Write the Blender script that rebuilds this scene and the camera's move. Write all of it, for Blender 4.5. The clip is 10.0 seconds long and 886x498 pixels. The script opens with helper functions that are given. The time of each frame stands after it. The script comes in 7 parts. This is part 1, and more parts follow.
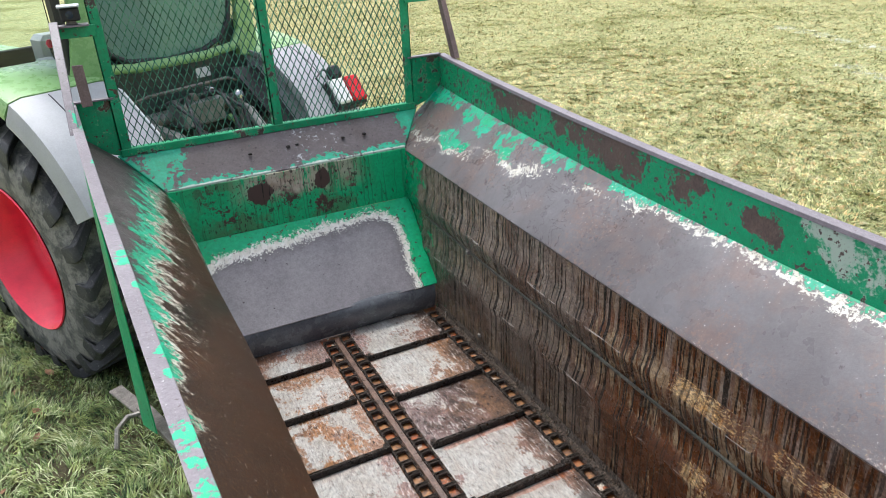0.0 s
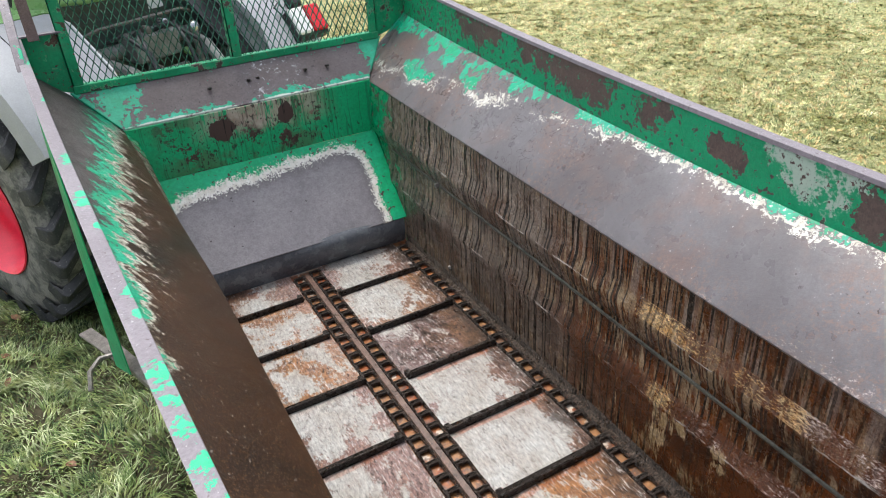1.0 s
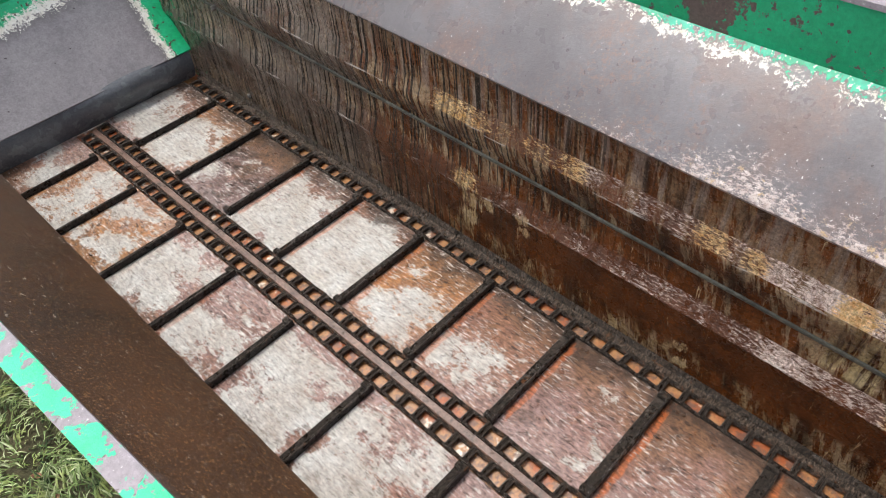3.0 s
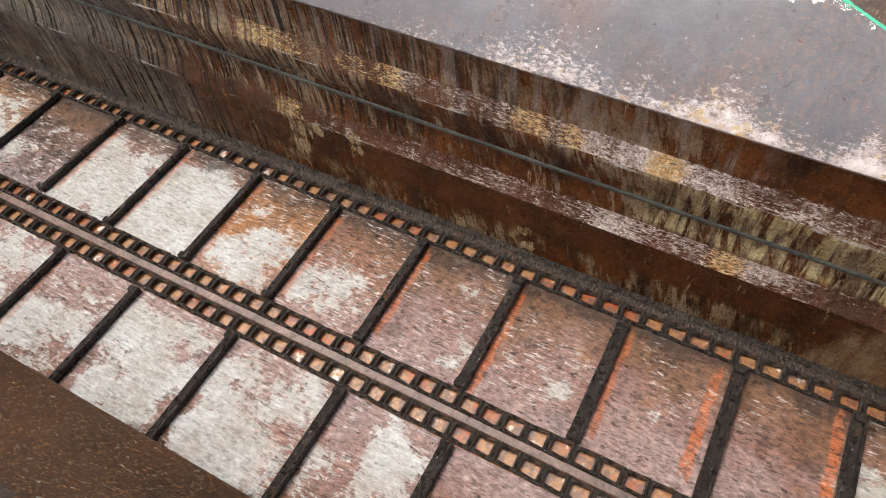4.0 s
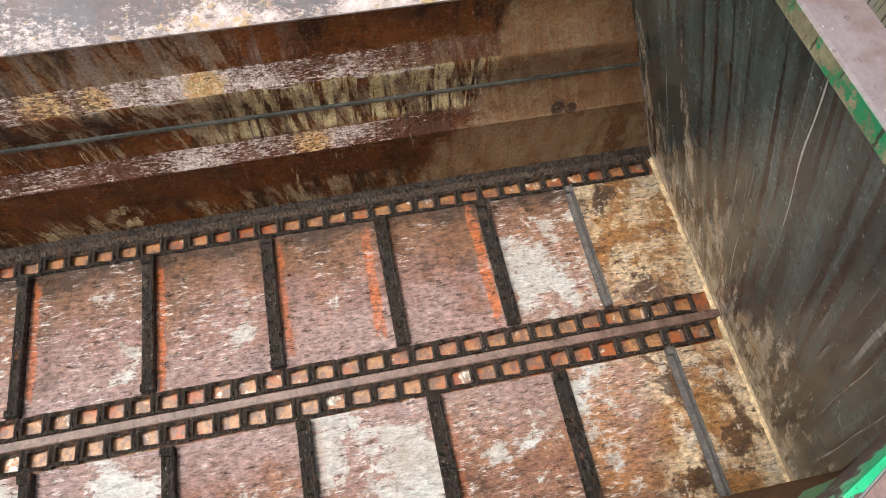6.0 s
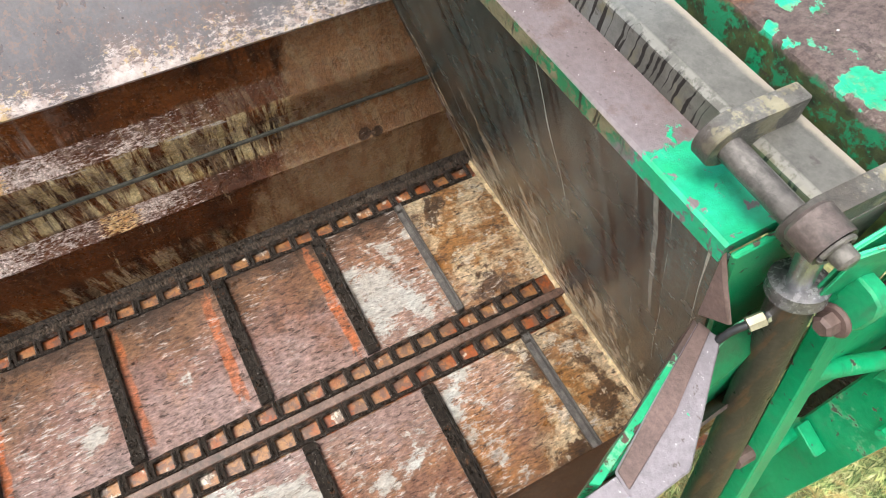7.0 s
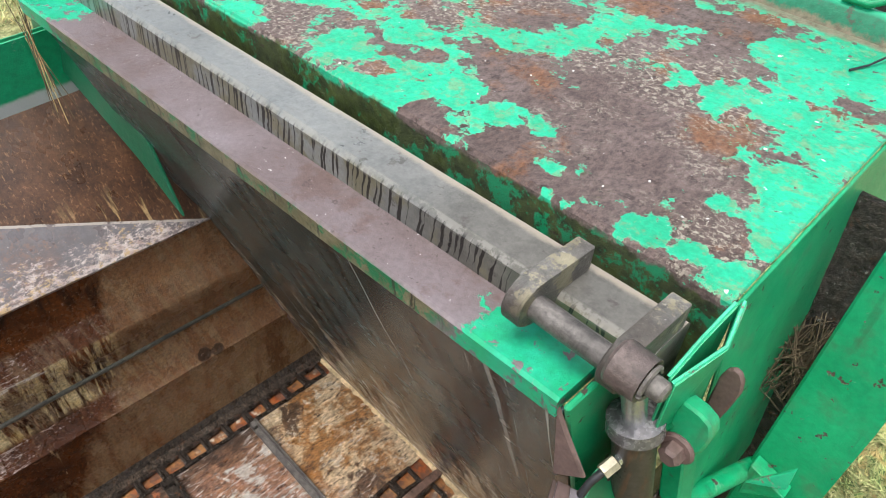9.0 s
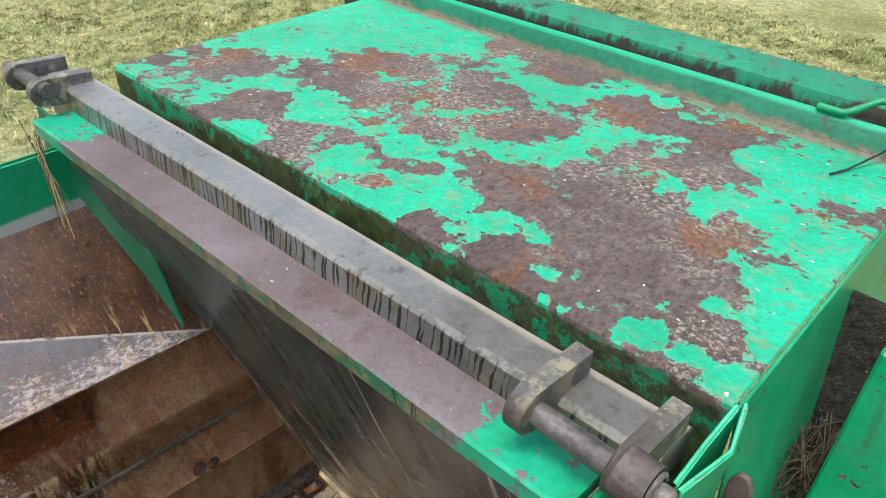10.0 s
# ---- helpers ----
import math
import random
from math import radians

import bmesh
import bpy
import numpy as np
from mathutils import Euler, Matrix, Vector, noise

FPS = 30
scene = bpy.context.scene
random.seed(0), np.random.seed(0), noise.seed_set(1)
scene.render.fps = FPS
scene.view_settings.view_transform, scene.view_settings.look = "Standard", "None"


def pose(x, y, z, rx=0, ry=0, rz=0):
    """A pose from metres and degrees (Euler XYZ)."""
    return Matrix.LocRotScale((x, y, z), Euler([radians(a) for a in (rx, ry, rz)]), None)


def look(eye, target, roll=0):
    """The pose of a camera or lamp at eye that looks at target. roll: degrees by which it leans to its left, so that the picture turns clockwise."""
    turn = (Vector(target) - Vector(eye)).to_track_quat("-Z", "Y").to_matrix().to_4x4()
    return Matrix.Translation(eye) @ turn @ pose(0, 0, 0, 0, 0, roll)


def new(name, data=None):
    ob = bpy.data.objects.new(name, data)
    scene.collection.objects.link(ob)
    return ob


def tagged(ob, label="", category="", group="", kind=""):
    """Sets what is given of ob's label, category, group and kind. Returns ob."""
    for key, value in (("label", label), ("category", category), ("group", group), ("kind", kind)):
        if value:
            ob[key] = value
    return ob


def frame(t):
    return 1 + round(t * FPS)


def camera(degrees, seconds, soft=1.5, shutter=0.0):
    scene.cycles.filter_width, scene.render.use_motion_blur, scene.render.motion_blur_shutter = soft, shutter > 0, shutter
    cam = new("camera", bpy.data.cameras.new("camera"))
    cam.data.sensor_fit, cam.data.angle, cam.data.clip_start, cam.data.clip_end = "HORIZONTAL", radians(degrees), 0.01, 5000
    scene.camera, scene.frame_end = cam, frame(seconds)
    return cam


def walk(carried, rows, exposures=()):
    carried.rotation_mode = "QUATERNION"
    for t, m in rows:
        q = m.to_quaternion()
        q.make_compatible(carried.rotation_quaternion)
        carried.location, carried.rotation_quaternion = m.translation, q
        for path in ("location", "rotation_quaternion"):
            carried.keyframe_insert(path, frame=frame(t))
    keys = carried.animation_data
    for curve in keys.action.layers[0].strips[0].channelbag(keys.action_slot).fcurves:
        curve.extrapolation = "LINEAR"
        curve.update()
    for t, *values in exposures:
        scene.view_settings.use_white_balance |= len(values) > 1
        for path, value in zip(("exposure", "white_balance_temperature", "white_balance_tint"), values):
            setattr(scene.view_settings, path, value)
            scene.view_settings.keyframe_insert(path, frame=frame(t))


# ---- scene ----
cam = camera(64.4, 10.0, soft=0.6)
PATH = [
    (0, (-0.82, 0.083, 2.977), (-0.047, 1.709, 2.104), -2.7),
    (0.5, (-0.82, 0.084, 2.975), (-0.039, 1.666, 2.032), -2.9),
    (1, (-0.818, 0.084, 2.973), (-0.018, 1.592, 1.931), -3.0),
    (1.5, (-0.816, 0.085, 2.969), (0.019, 1.49, 1.816), -3.0),
    (2, (-0.813, 0.082, 2.969), (0.065, 1.354, 1.7), -2.9),
    (2.2, (-0.811, 0.076, 2.973), (0.083, 1.291, 1.66), -2.6),
    (3.3, (-0.752, -0.072, 2.922), (0.217, 0.846, 1.432), -5.1),
    (3.5, (-0.738, -0.096, 2.914), (0.244, 0.757, 1.395), -5.3),
    (4, (-0.723, -0.124, 2.912), (0.295, 0.516, 1.314), -4.8),
    (4.5, (-0.691, -0.165, 2.91), (0.328, 0.258, 1.242), -4.2),
    (5, (-0.677, -0.204, 2.904), (0.33, -0.006, 1.187), -2.7),
    (5.5, (-0.671, -0.239, 2.904), (0.307, -0.266, 1.16), -0.2),
    (5.7, (-0.663, -0.255, 2.902), (0.298, -0.366, 1.152), 0.8),
    (6.8, (-0.731, -0.417, 2.903), (0.191, -0.887, 1.191), 2.3),
    (7, (-0.737, -0.427, 2.907), (0.173, -0.967, 1.21), 2.8),
    (7.5, (-0.749, -0.444, 2.907), (0.15, -1.147, 1.264), 3.9),
    (8, (-0.755, -0.454, 2.91), (0.153, -1.301, 1.342), 4.3),
    (8.5, (-0.754, -0.466, 2.91), (0.197, -1.434, 1.442), 4.0),
    (9, (-0.753, -0.47, 2.91), (0.262, -1.54, 1.56), 3.5),
    (9.5, (-0.759, -0.467, 2.918), (0.328, -1.612, 1.691), 2.8),
    (10, (-0.759, -0.464, 2.923), (0.391, -1.658, 1.803), 2.1),
]
EXPOSURES = [(0, 0.87, 6220, 10), (1, 0.87, 6350, 10), (2, 0.93, 6500, 10), (3.5, 0.98, 6550, 10), (4.5, 1.01, 6600, 10), (5.5, 1.20, 6600, 10), (6.8, 1.20, 6600, 8), (7.5, 1.14, 6550, 8), (8.5, 0.98, 6500, 9), (9.5, 0.78, 6400, 10), (10, 0.70, 6250, 10)]
walk(cam, [(t, look(eye, target, roll)) for t, eye, target, roll in PATH], EXPOSURES)

# world: a bright overcast sky and a faint, very soft sun
world = bpy.data.worlds.new("world")
scene.world = world
world.use_nodes = True
wn = world.node_tree
sky = wn.nodes.new("ShaderNodeTexSky")
sky.sky_type, sky.sun_disc = "NISHITA", False
sky.sun_elevation, sky.sun_rotation = radians(72), radians(350)
sky.air_density, sky.dust_density = 1.0, 4.0
grey = wn.nodes.new("ShaderNodeHueSaturation")
grey.inputs["Saturation"].default_value = 0.42
wn.links.new(sky.outputs[0], grey.inputs["Color"])
wn.links.new(grey.outputs[0], wn.nodes["Background"].inputs[0])
wn.nodes["Background"].inputs[1].default_value = 0.15
sun_data = bpy.data.lights.new("sun", "SUN")
sun_data.energy, sun_data.angle, sun_data.color = 1.5, radians(20), (1.0, 0.98, 0.94)
sun = new("sun", sun_data)
sun.matrix_world = look((0, 0, 0), (0.17 * math.cos(radians(72)), -math.cos(radians(72)), -math.sin(radians(72))))


# ---- materials ----
class Nodes:
    """A short way to write shader nodes."""

    def __init__(self, name):
        self.mat = bpy.data.materials.new(name)
        self.mat.use_nodes = True
        self.t = self.mat.node_tree
        self.bsdf = self.t.nodes["Principled BSDF"]
        self.co = self.t.nodes.new("ShaderNodeTexCoord").outputs["Object"]

    def put(self, socket, value):
        if isinstance(value, bpy.types.NodeSocket):
            self.t.links.new(value, socket)
        elif isinstance(value, tuple) and len(value) == 3 and socket.type == "RGBA":
            socket.default_value = (*value, 1)
        else:
            socket.default_value = value

    def vec(self, sx=1, sy=1, sz=1, ox=0, oy=0, oz=0, source=None):
        n = self.t.nodes.new("ShaderNodeMapping")
        n.inputs["Scale"].default_value, n.inputs["Location"].default_value = (sx, sy, sz), (ox, oy, oz)
        self.put(n.inputs[0], source or self.co)
        return n.outputs[0]

    def noise(self, scale, detail=4, rough=0.6, v=None, warp=0.0):
        n = self.t.nodes.new("ShaderNodeTexNoise")
        n.inputs["Scale"].default_value, n.inputs["Detail"].default_value = scale, detail
        n.inputs["Roughness"].default_value, n.inputs["Distortion"].default_value = rough, warp
        self.put(n.inputs["Vector"], v or self.co)
        return n.outputs["Fac"]

    def full(self, scale, detail=4, rough=0.6, v=None, warp=0.0):
        """Noise stretched to run from 0 to 1."""
        n = self.t.nodes.new("ShaderNodeMapRange")
        self.put(n.inputs[0], self.noise(scale, detail, rough, v, warp))
        n.inputs[1].default_value, n.inputs[2].default_value = 0.30, 0.70
        return n.outputs[0]

    def lines(self, u, count):
        """Distance to the nearest of irregular lines across u, count of them to the metre."""
        n = self.t.nodes.new("ShaderNodeTexVoronoi")
        n.voronoi_dimensions = "1D"
        n.inputs["Scale"].default_value = 1.0
        self.put(n.inputs["W"], self.m("MULTIPLY", u, count))
        return n.outputs["Distance"]

    def xyz(self, v=None):
        n = self.t.nodes.new("ShaderNodeSeparateXYZ")
        self.put(n.inputs[0], v or self.co)
        return n.outputs

    def blobs(self, spots, v=None, inner=0.5, outer=1.5):
        """1 inside any of the round spots (a, b, radius) of the plane that v spans, falling off to 0 round them."""
        total = 0.0
        for a, b, r in spots:
            d = self.t.nodes.new("ShaderNodeVectorMath")
            d.operation = "DISTANCE"
            self.put(d.inputs[0], v)
            d.inputs[1].default_value = (a, b, 0)
            k = self.step(d.outputs["Value"], r * outer, r * inner)
            total = k if isinstance(total, float) else self.m("MAXIMUM", total, k)
        return total

    def plane(self, a, b, c3=0.0):
        """The vector (a, b, c3) of numbers."""
        c = self.t.nodes.new("ShaderNodeCombineXYZ")
        for k, q in enumerate((a, b, c3)):
            self.put(c.inputs[k], q)
        return c.outputs[0]

    def place(self):
        return self.t.nodes.new("ShaderNodeNewGeometry").outputs["Position"]

    def island(self):
        return self.t.nodes.new("ShaderNodeNewGeometry").outputs["Random Per Island"]

    def m(self, op, a, b=0.0, c=0.0):
        n = self.t.nodes.new("ShaderNodeMath")
        n.operation = op
        for s, x in zip(n.inputs, (a, b, c)):
            self.put(s, x)
        return n.outputs[0]

    def step(self, x, lo, hi):
        """0 below lo, 1 above hi, smooth between (or falling, where lo > hi)."""
        n = self.t.nodes.new("ShaderNodeMapRange")
        n.interpolation_type = "SMOOTHSTEP"
        up = lo <= hi
        self.put(n.inputs[0], x)
        n.inputs[1].default_value, n.inputs[2].default_value = min(lo, hi), max(lo, hi)
        n.inputs[3].default_value, n.inputs[4].default_value = (0, 1) if up else (1, 0)
        return n.outputs[0]

    def mix(self, f, a, b):
        n = self.t.nodes.new("ShaderNodeMix")
        n.data_type = "RGBA"
        self.put(n.inputs[0], f)
        self.put(n.inputs[6], a)
        self.put(n.inputs[7], b)
        return n.outputs[2]

    def shade(self, colour, k):
        """colour times the number k."""
        n = self.t.nodes.new("ShaderNodeMix")
        n.data_type, n.blend_type = "RGBA", "MULTIPLY"
        n.inputs[0].default_value = 1
        self.put(n.inputs[6], colour)
        c = self.t.nodes.new("ShaderNodeCombineColor")
        for s in c.inputs:
            self.put(s, k)
        self.t.links.new(c.outputs[0], n.inputs[7])
        return n.outputs[2]

    def done(self, colour, rough=0.5, metal=0.0, bump=None, strength=0.3, distance=0.004, spec=0.5, coat=0.0):
        b = self.bsdf.inputs
        if coat:
            b["Coat Weight"].default_value, b["Coat Roughness"].default_value = coat, 0.10
        self.put(b["Base Color"], colour)
        self.put(b["Roughness"], rough)
        self.put(b["Metallic"], metal)
        b["Specular IOR Level"].default_value = spec
        if bump is not None:
            n = self.t.nodes.new("ShaderNodeBump")
            n.inputs["Strength"].default_value, n.inputs["Distance"].default_value = strength, distance
            self.put(n.inputs["Height"], bump)
            self.t.links.new(n.outputs[0], b["Normal"])
            self.t.links.new(n.outputs[0], b["Coat Normal"])
        return self.mat


GREEN = (0.003, 0.31, 0.130)
MINT = (0.022, 0.42, 0.275)
STEEL = (0.13, 0.115, 0.125)
RUST = (0.085, 0.06, 0.055)


def steel_colour(n, base=STEEL, warm=(0.16, 0.085, 0.05)):
    """Bare weathered steel: grey with brown clouds, dark pits and pale specks."""
    c = n.mix(n.step(n.noise(3.5, 6, 0.65), 0.40, 0.66), base, warm)
    c = n.shade(c, n.m("MULTIPLY_ADD", n.full(16, 5, 0.7), 0.5, 0.75))
    c = n.shade(c, n.m("MULTIPLY_ADD", n.full(95, 5, 0.75), 0.9, 0.5))
    c = n.mix(n.m("MULTIPLY", n.step(n.noise(60, 4, 0.7), 0.62, 0.68), 0.65), c, (0.035, 0.025, 0.022))
    return n.mix(n.m("MULTIPLY", n.step(n.noise(170, 3, 0.6), 0.655, 0.71), 0.55), c, (0.50, 0.47, 0.44))


def worn_paint(name, cover=0.5, scale=3.0, paint=GREEN, bare=RUST, edge=0.010, rough=0.40, seed=0.0, stretch=(1, 1, 1), dirt=0.3, warm=(0.13, 0.07, 0.045), pits=0.6):
    """Green paint that has flaked off in sharp-edged patches. cover: how much of it is left. pits: how many small chips."""
    n = Nodes(name)
    v = n.vec(*stretch, seed, seed * 0.7, seed * 1.3)
    big = n.noise(scale, 8, 0.62, v, 0.25)
    chips = n.noise(scale * 11, 4, 0.6, v)
    level = n.m("ADD", big, n.m("MULTIPLY", n.m("SUBTRACT", chips, 0.5), 0.22))
    cut = 0.5 + (cover - 0.5) * 0.55
    bare_mask = n.step(level, cut - edge, cut + edge)
    zone = n.m("MULTIPLY", n.full(2.3, 4, 0.6, n.vec(1, 1, 1, seed + 4)), 0.16 * pits)
    spots = n.m("ADD", n.noise(48, 4, 0.6, v), n.m("ADD", zone, 0.05 * min(pits, 1.0) - 0.05))
    pit_mask = n.step(spots, 0.655, 0.675)
    bare_mask = n.m("MAXIMUM", bare_mask, pit_mask)
    rim = n.m("SUBTRACT", n.step(level, cut - edge * 4.0, cut - edge), bare_mask)
    tone = n.noise(7, 5, 0.6, v)
    green = n.mix(n.step(tone, 0.35, 0.68), paint, n_lighter(paint))
    green = n.shade(green, n.m("MULTIPLY_ADD", n.full(70, 5, 0.75), 0.36, 0.80))
    green = n.shade(green, n.m("MULTIPLY_ADD", n.full(3.0, 5, 0.6), 0.34, 0.83))
    runs = n.step(n.noise(1, 4, 0.65, n.vec(34, 34, 2.5, seed)), 0.57, 0.70)
    green = n.mix(n.m("MULTIPLY", runs, dirt * 0.8), green, (0.045, 0.06, 0.035))
    green = n.mix(n.m("MULTIPLY", n.step(n.noise(14, 6, 0.7, v), 0.50, 0.70), dirt), green, (0.10, 0.085, 0.06))
    green = n.mix(n.m("MULTIPLY", n.m("MAXIMUM", rim, 0.0), 0.45), green, (0.30, 0.50, 0.33))
    c = n.mix(bare_mask, green, steel_colour(n, bare, warm))
    h = n.m("SUBTRACT", n.m("MULTIPLY", n.noise(120, 6, 0.78), n.m("MULTIPLY_ADD", bare_mask, 0.9, 0.4)), bare_mask)
    return n.done(c, n.m("MULTIPLY_ADD", bare_mask, 0.16, n.m("MULTIPLY_ADD", n.noise(11, 4), 0.2, rough - 0.1)), 0.0, h, 0.9, 0.003)


def n_lighter(c):
    return tuple(min(1, x * 1.35 + 0.012) for x in c)


def plain(name, colour, rough=0.5, metal=0.0, vary=0.35, scale=9.0, grain=90.0, bump=0.2, spec=0.5):
    n = Nodes(name)
    c = n.shade(colour, n.m("MULTIPLY_ADD", n.full(scale, 5, 0.65), vary * 1.4, 1 - vary * 0.7))
    c = n.shade(c, n.m("MULTIPLY_ADD", n.full(grain * 1.3, 5, 0.75), vary * 1.6, 1 - vary * 0.8))
    return n.done(c, n.m("MULTIPLY_ADD", n.noise(scale * 2, 4), 0.25, rough - 0.12), metal, n.noise(grain * 1.3, 6, 0.75), bump, 0.003, spec)

# ---- mesh helpers ----
def finish(name, bm, material, parent=None, label="", smooth=False):
    bmesh.ops.recalc_face_normals(bm, faces=bm.faces[:])
    me = bpy.data.meshes.new(name)
    bm.to_mesh(me)
    bm.free()
    for mat in material if isinstance(material, (list, tuple)) else [material]:
        me.materials.append(mat)
    me.polygons.foreach_set("use_smooth", [True] * len(me.polygons))
    me.set_sharp_from_angle(angle=radians(60 if smooth else 32))
    ob = new(name, me)
    ob.parent = parent
    if label:
        tagged(ob, label)
    return ob


def part(name, bm, material, parent, label="", smooth=False):
    return finish(name, bm, material, parent, label, smooth)


def thing(name, label, category, at=(0, 0, 0), turn=0, group="", kind=""):
    ob = new(name)
    ob.matrix_basis = pose(*at, 0, 0, turn)
    ob.empty_display_size = 0.2
    return tagged(ob, label, category, group, kind)


def bevel(bm, width, segments=1):
    if width:
        bmesh.ops.bevel(bm, geom=bm.edges[:], offset=width, segments=segments, affect="EDGES", clamp_overlap=True)
    return bm


def box(x0, x1, y0, y1, z0, z1, edge=0.003, bm=None):
    b = bmesh.new()
    v = [b.verts.new(p) for p in ((x0, y0, z0), (x1, y0, z0), (x1, y1, z0), (x0, y1, z0), (x0, y0, z1), (x1, y0, z1), (x1, y1, z1), (x0, y1, z1))]
    for f in ((0, 3, 2, 1), (4, 5, 6, 7), (0, 1, 5, 4), (1, 2, 6, 5), (2, 3, 7, 6), (3, 0, 4, 7)):
        b.faces.new([v[i] for i in f])
    bevel(b, edge)
    return join(bm, b)


def join(bm, b):
    """Adds the bmesh b to bm, if there is one."""
    if bm is None:
        return b
    me = bpy.data.meshes.new("tmp")
    b.to_mesh(me)
    b.free()
    bm.from_mesh(me)
    bpy.data.meshes.remove(me)
    return bm


def moved(bm, m):
    bmesh.ops.transform(bm, matrix=m, verts=bm.verts[:])
    return bm


def loft(rings, bm=None, close=True, caps=True, marks=None):
    """Joins rings of points, one after the other. marks: material number of each segment of the ring."""
    b = bmesh.new()
    rows = [[b.verts.new(p) for p in r] for r in rings]
    n = len(rows[0])
    for r, s in zip(rows, rows[1:]):
        for i in range(n if close else n - 1):
            f = b.faces.new((r[i], r[(i + 1) % n], s[(i + 1) % n], s[i]))
            if marks:
                f.material_index = marks[i % len(marks)]
    if caps:
        b.faces.new(rows[0][::-1])
        b.faces.new(rows[-1])
    return join(bm, b)


def slab(poly, depth, edge=0.002, bm=None):
    """A plate: the outline poly (3D points in one plane), thickened by the vector depth."""
    d = Vector(depth)
    b = bmesh.new()
    lo = [b.verts.new(p) for p in poly]
    hi = [b.verts.new(Vector(p) + d) for p in poly]
    n = len(poly)
    b.faces.new(lo[::-1])
    b.faces.new(hi)
    for i in range(n):
        b.faces.new((lo[i], lo[(i + 1) % n], hi[(i + 1) % n], hi[i]))
    bevel(b, edge)
    return join(bm, b)


def tube(points, r, sides=12, bm=None, radii=None):
    """A round bar along the points."""
    pts = [Vector(p) for p in points]
    rings = []
    for i, p in enumerate(pts):
        d = (pts[min(i + 1, len(pts) - 1)] - pts[max(i - 1, 0)]).normalized()
        q = d.to_track_quat("Z", "Y").to_matrix()
        rr = radii[i] if radii else r
        rings.append([p + q @ Vector((rr * math.cos(a), rr * math.sin(a), 0)) for a in (2 * math.pi * k / sides for k in range(sides))])
    return loft(rings, bm)


def lathe(profile, centre, axis="X", sides=48, bm=None, caps=True):
    """Turns (along, radius) pairs round an axis through centre."""
    c = Vector(centre)
    rings = []
    for s, r in profile:
        ring = []
        for k in range(sides):
            a = 2 * math.pi * k / sides
            p = {"X": (s, r * math.cos(a), r * math.sin(a)), "Y": (r * math.cos(a), s, r * math.sin(a)), "Z": (r * math.cos(a), r * math.sin(a), s)}[axis]
            ring.append(c + Vector(p))
        rings.append(ring)
    return loft(rings, bm, True, caps)


def sheet(inner, thick, ys, bm=None, marks=None):
    """A bent sheet along y: inner(y) gives its (x, z) outline, thick its (dx, dz) towards the back."""
    rings = []
    for y in ys:
        p = inner(y)
        rings.append([(x, y, z) for x, z in p] + [(x + thick[0], y, z + thick[1]) for x, z in reversed(p)])
    n = len(inner(ys[0]))
    full = None
    if marks:
        full = list(marks) + [0] * (n + 1)
    return loft(rings, bm, True, True, full)


def steps(a, b, n):
    return [a + (b - a) * i / n for i in range(n + 1)]


def quad(y, pts):
    """The parabola through three (y, value) points."""
    (a, fa), (b, fb), (c, fc) = pts
    return fa * (y - b) * (y - c) / ((a - b) * (a - c)) + fb * (y - a) * (y - c) / ((b - a) * (b - c)) + fc * (y - a) * (y - b) / ((c - a) * (c - b))


# ---- the lines of the hopper ----
FRONT, REAR = 3.72, -1.02


def rail_x(y, side):
    if side > 0:
        return quad(y, ((3.7, 0.935), (1.0, 0.855), (-0.86, 0.93)))
    return quad(y, ((3.7, -0.925), (1.0, -0.793), (-0.7, -0.665)))


def rail_z(y, side):
    return quad(y, ((3.7, 2.238), (1.0, 2.168), (-0.86, 2.17)))


def crease_x(y, side):
    if side > 0:
        return float(np.interp(y, (-1.3, 1.0, 3.54), (0.605, 0.606, 0.622)))
    return float(np.interp(y, (-1.3, 2.0, 3.54), (-0.575, -0.585, -0.64)))


def crease_z(y):
    return 1.755 + 0.01 * y


def gate_y(z):
    """The front face of the leaning rear gate."""
    return -1.30 + (z - 0.98) * 0.325


FLOOR = 0.975

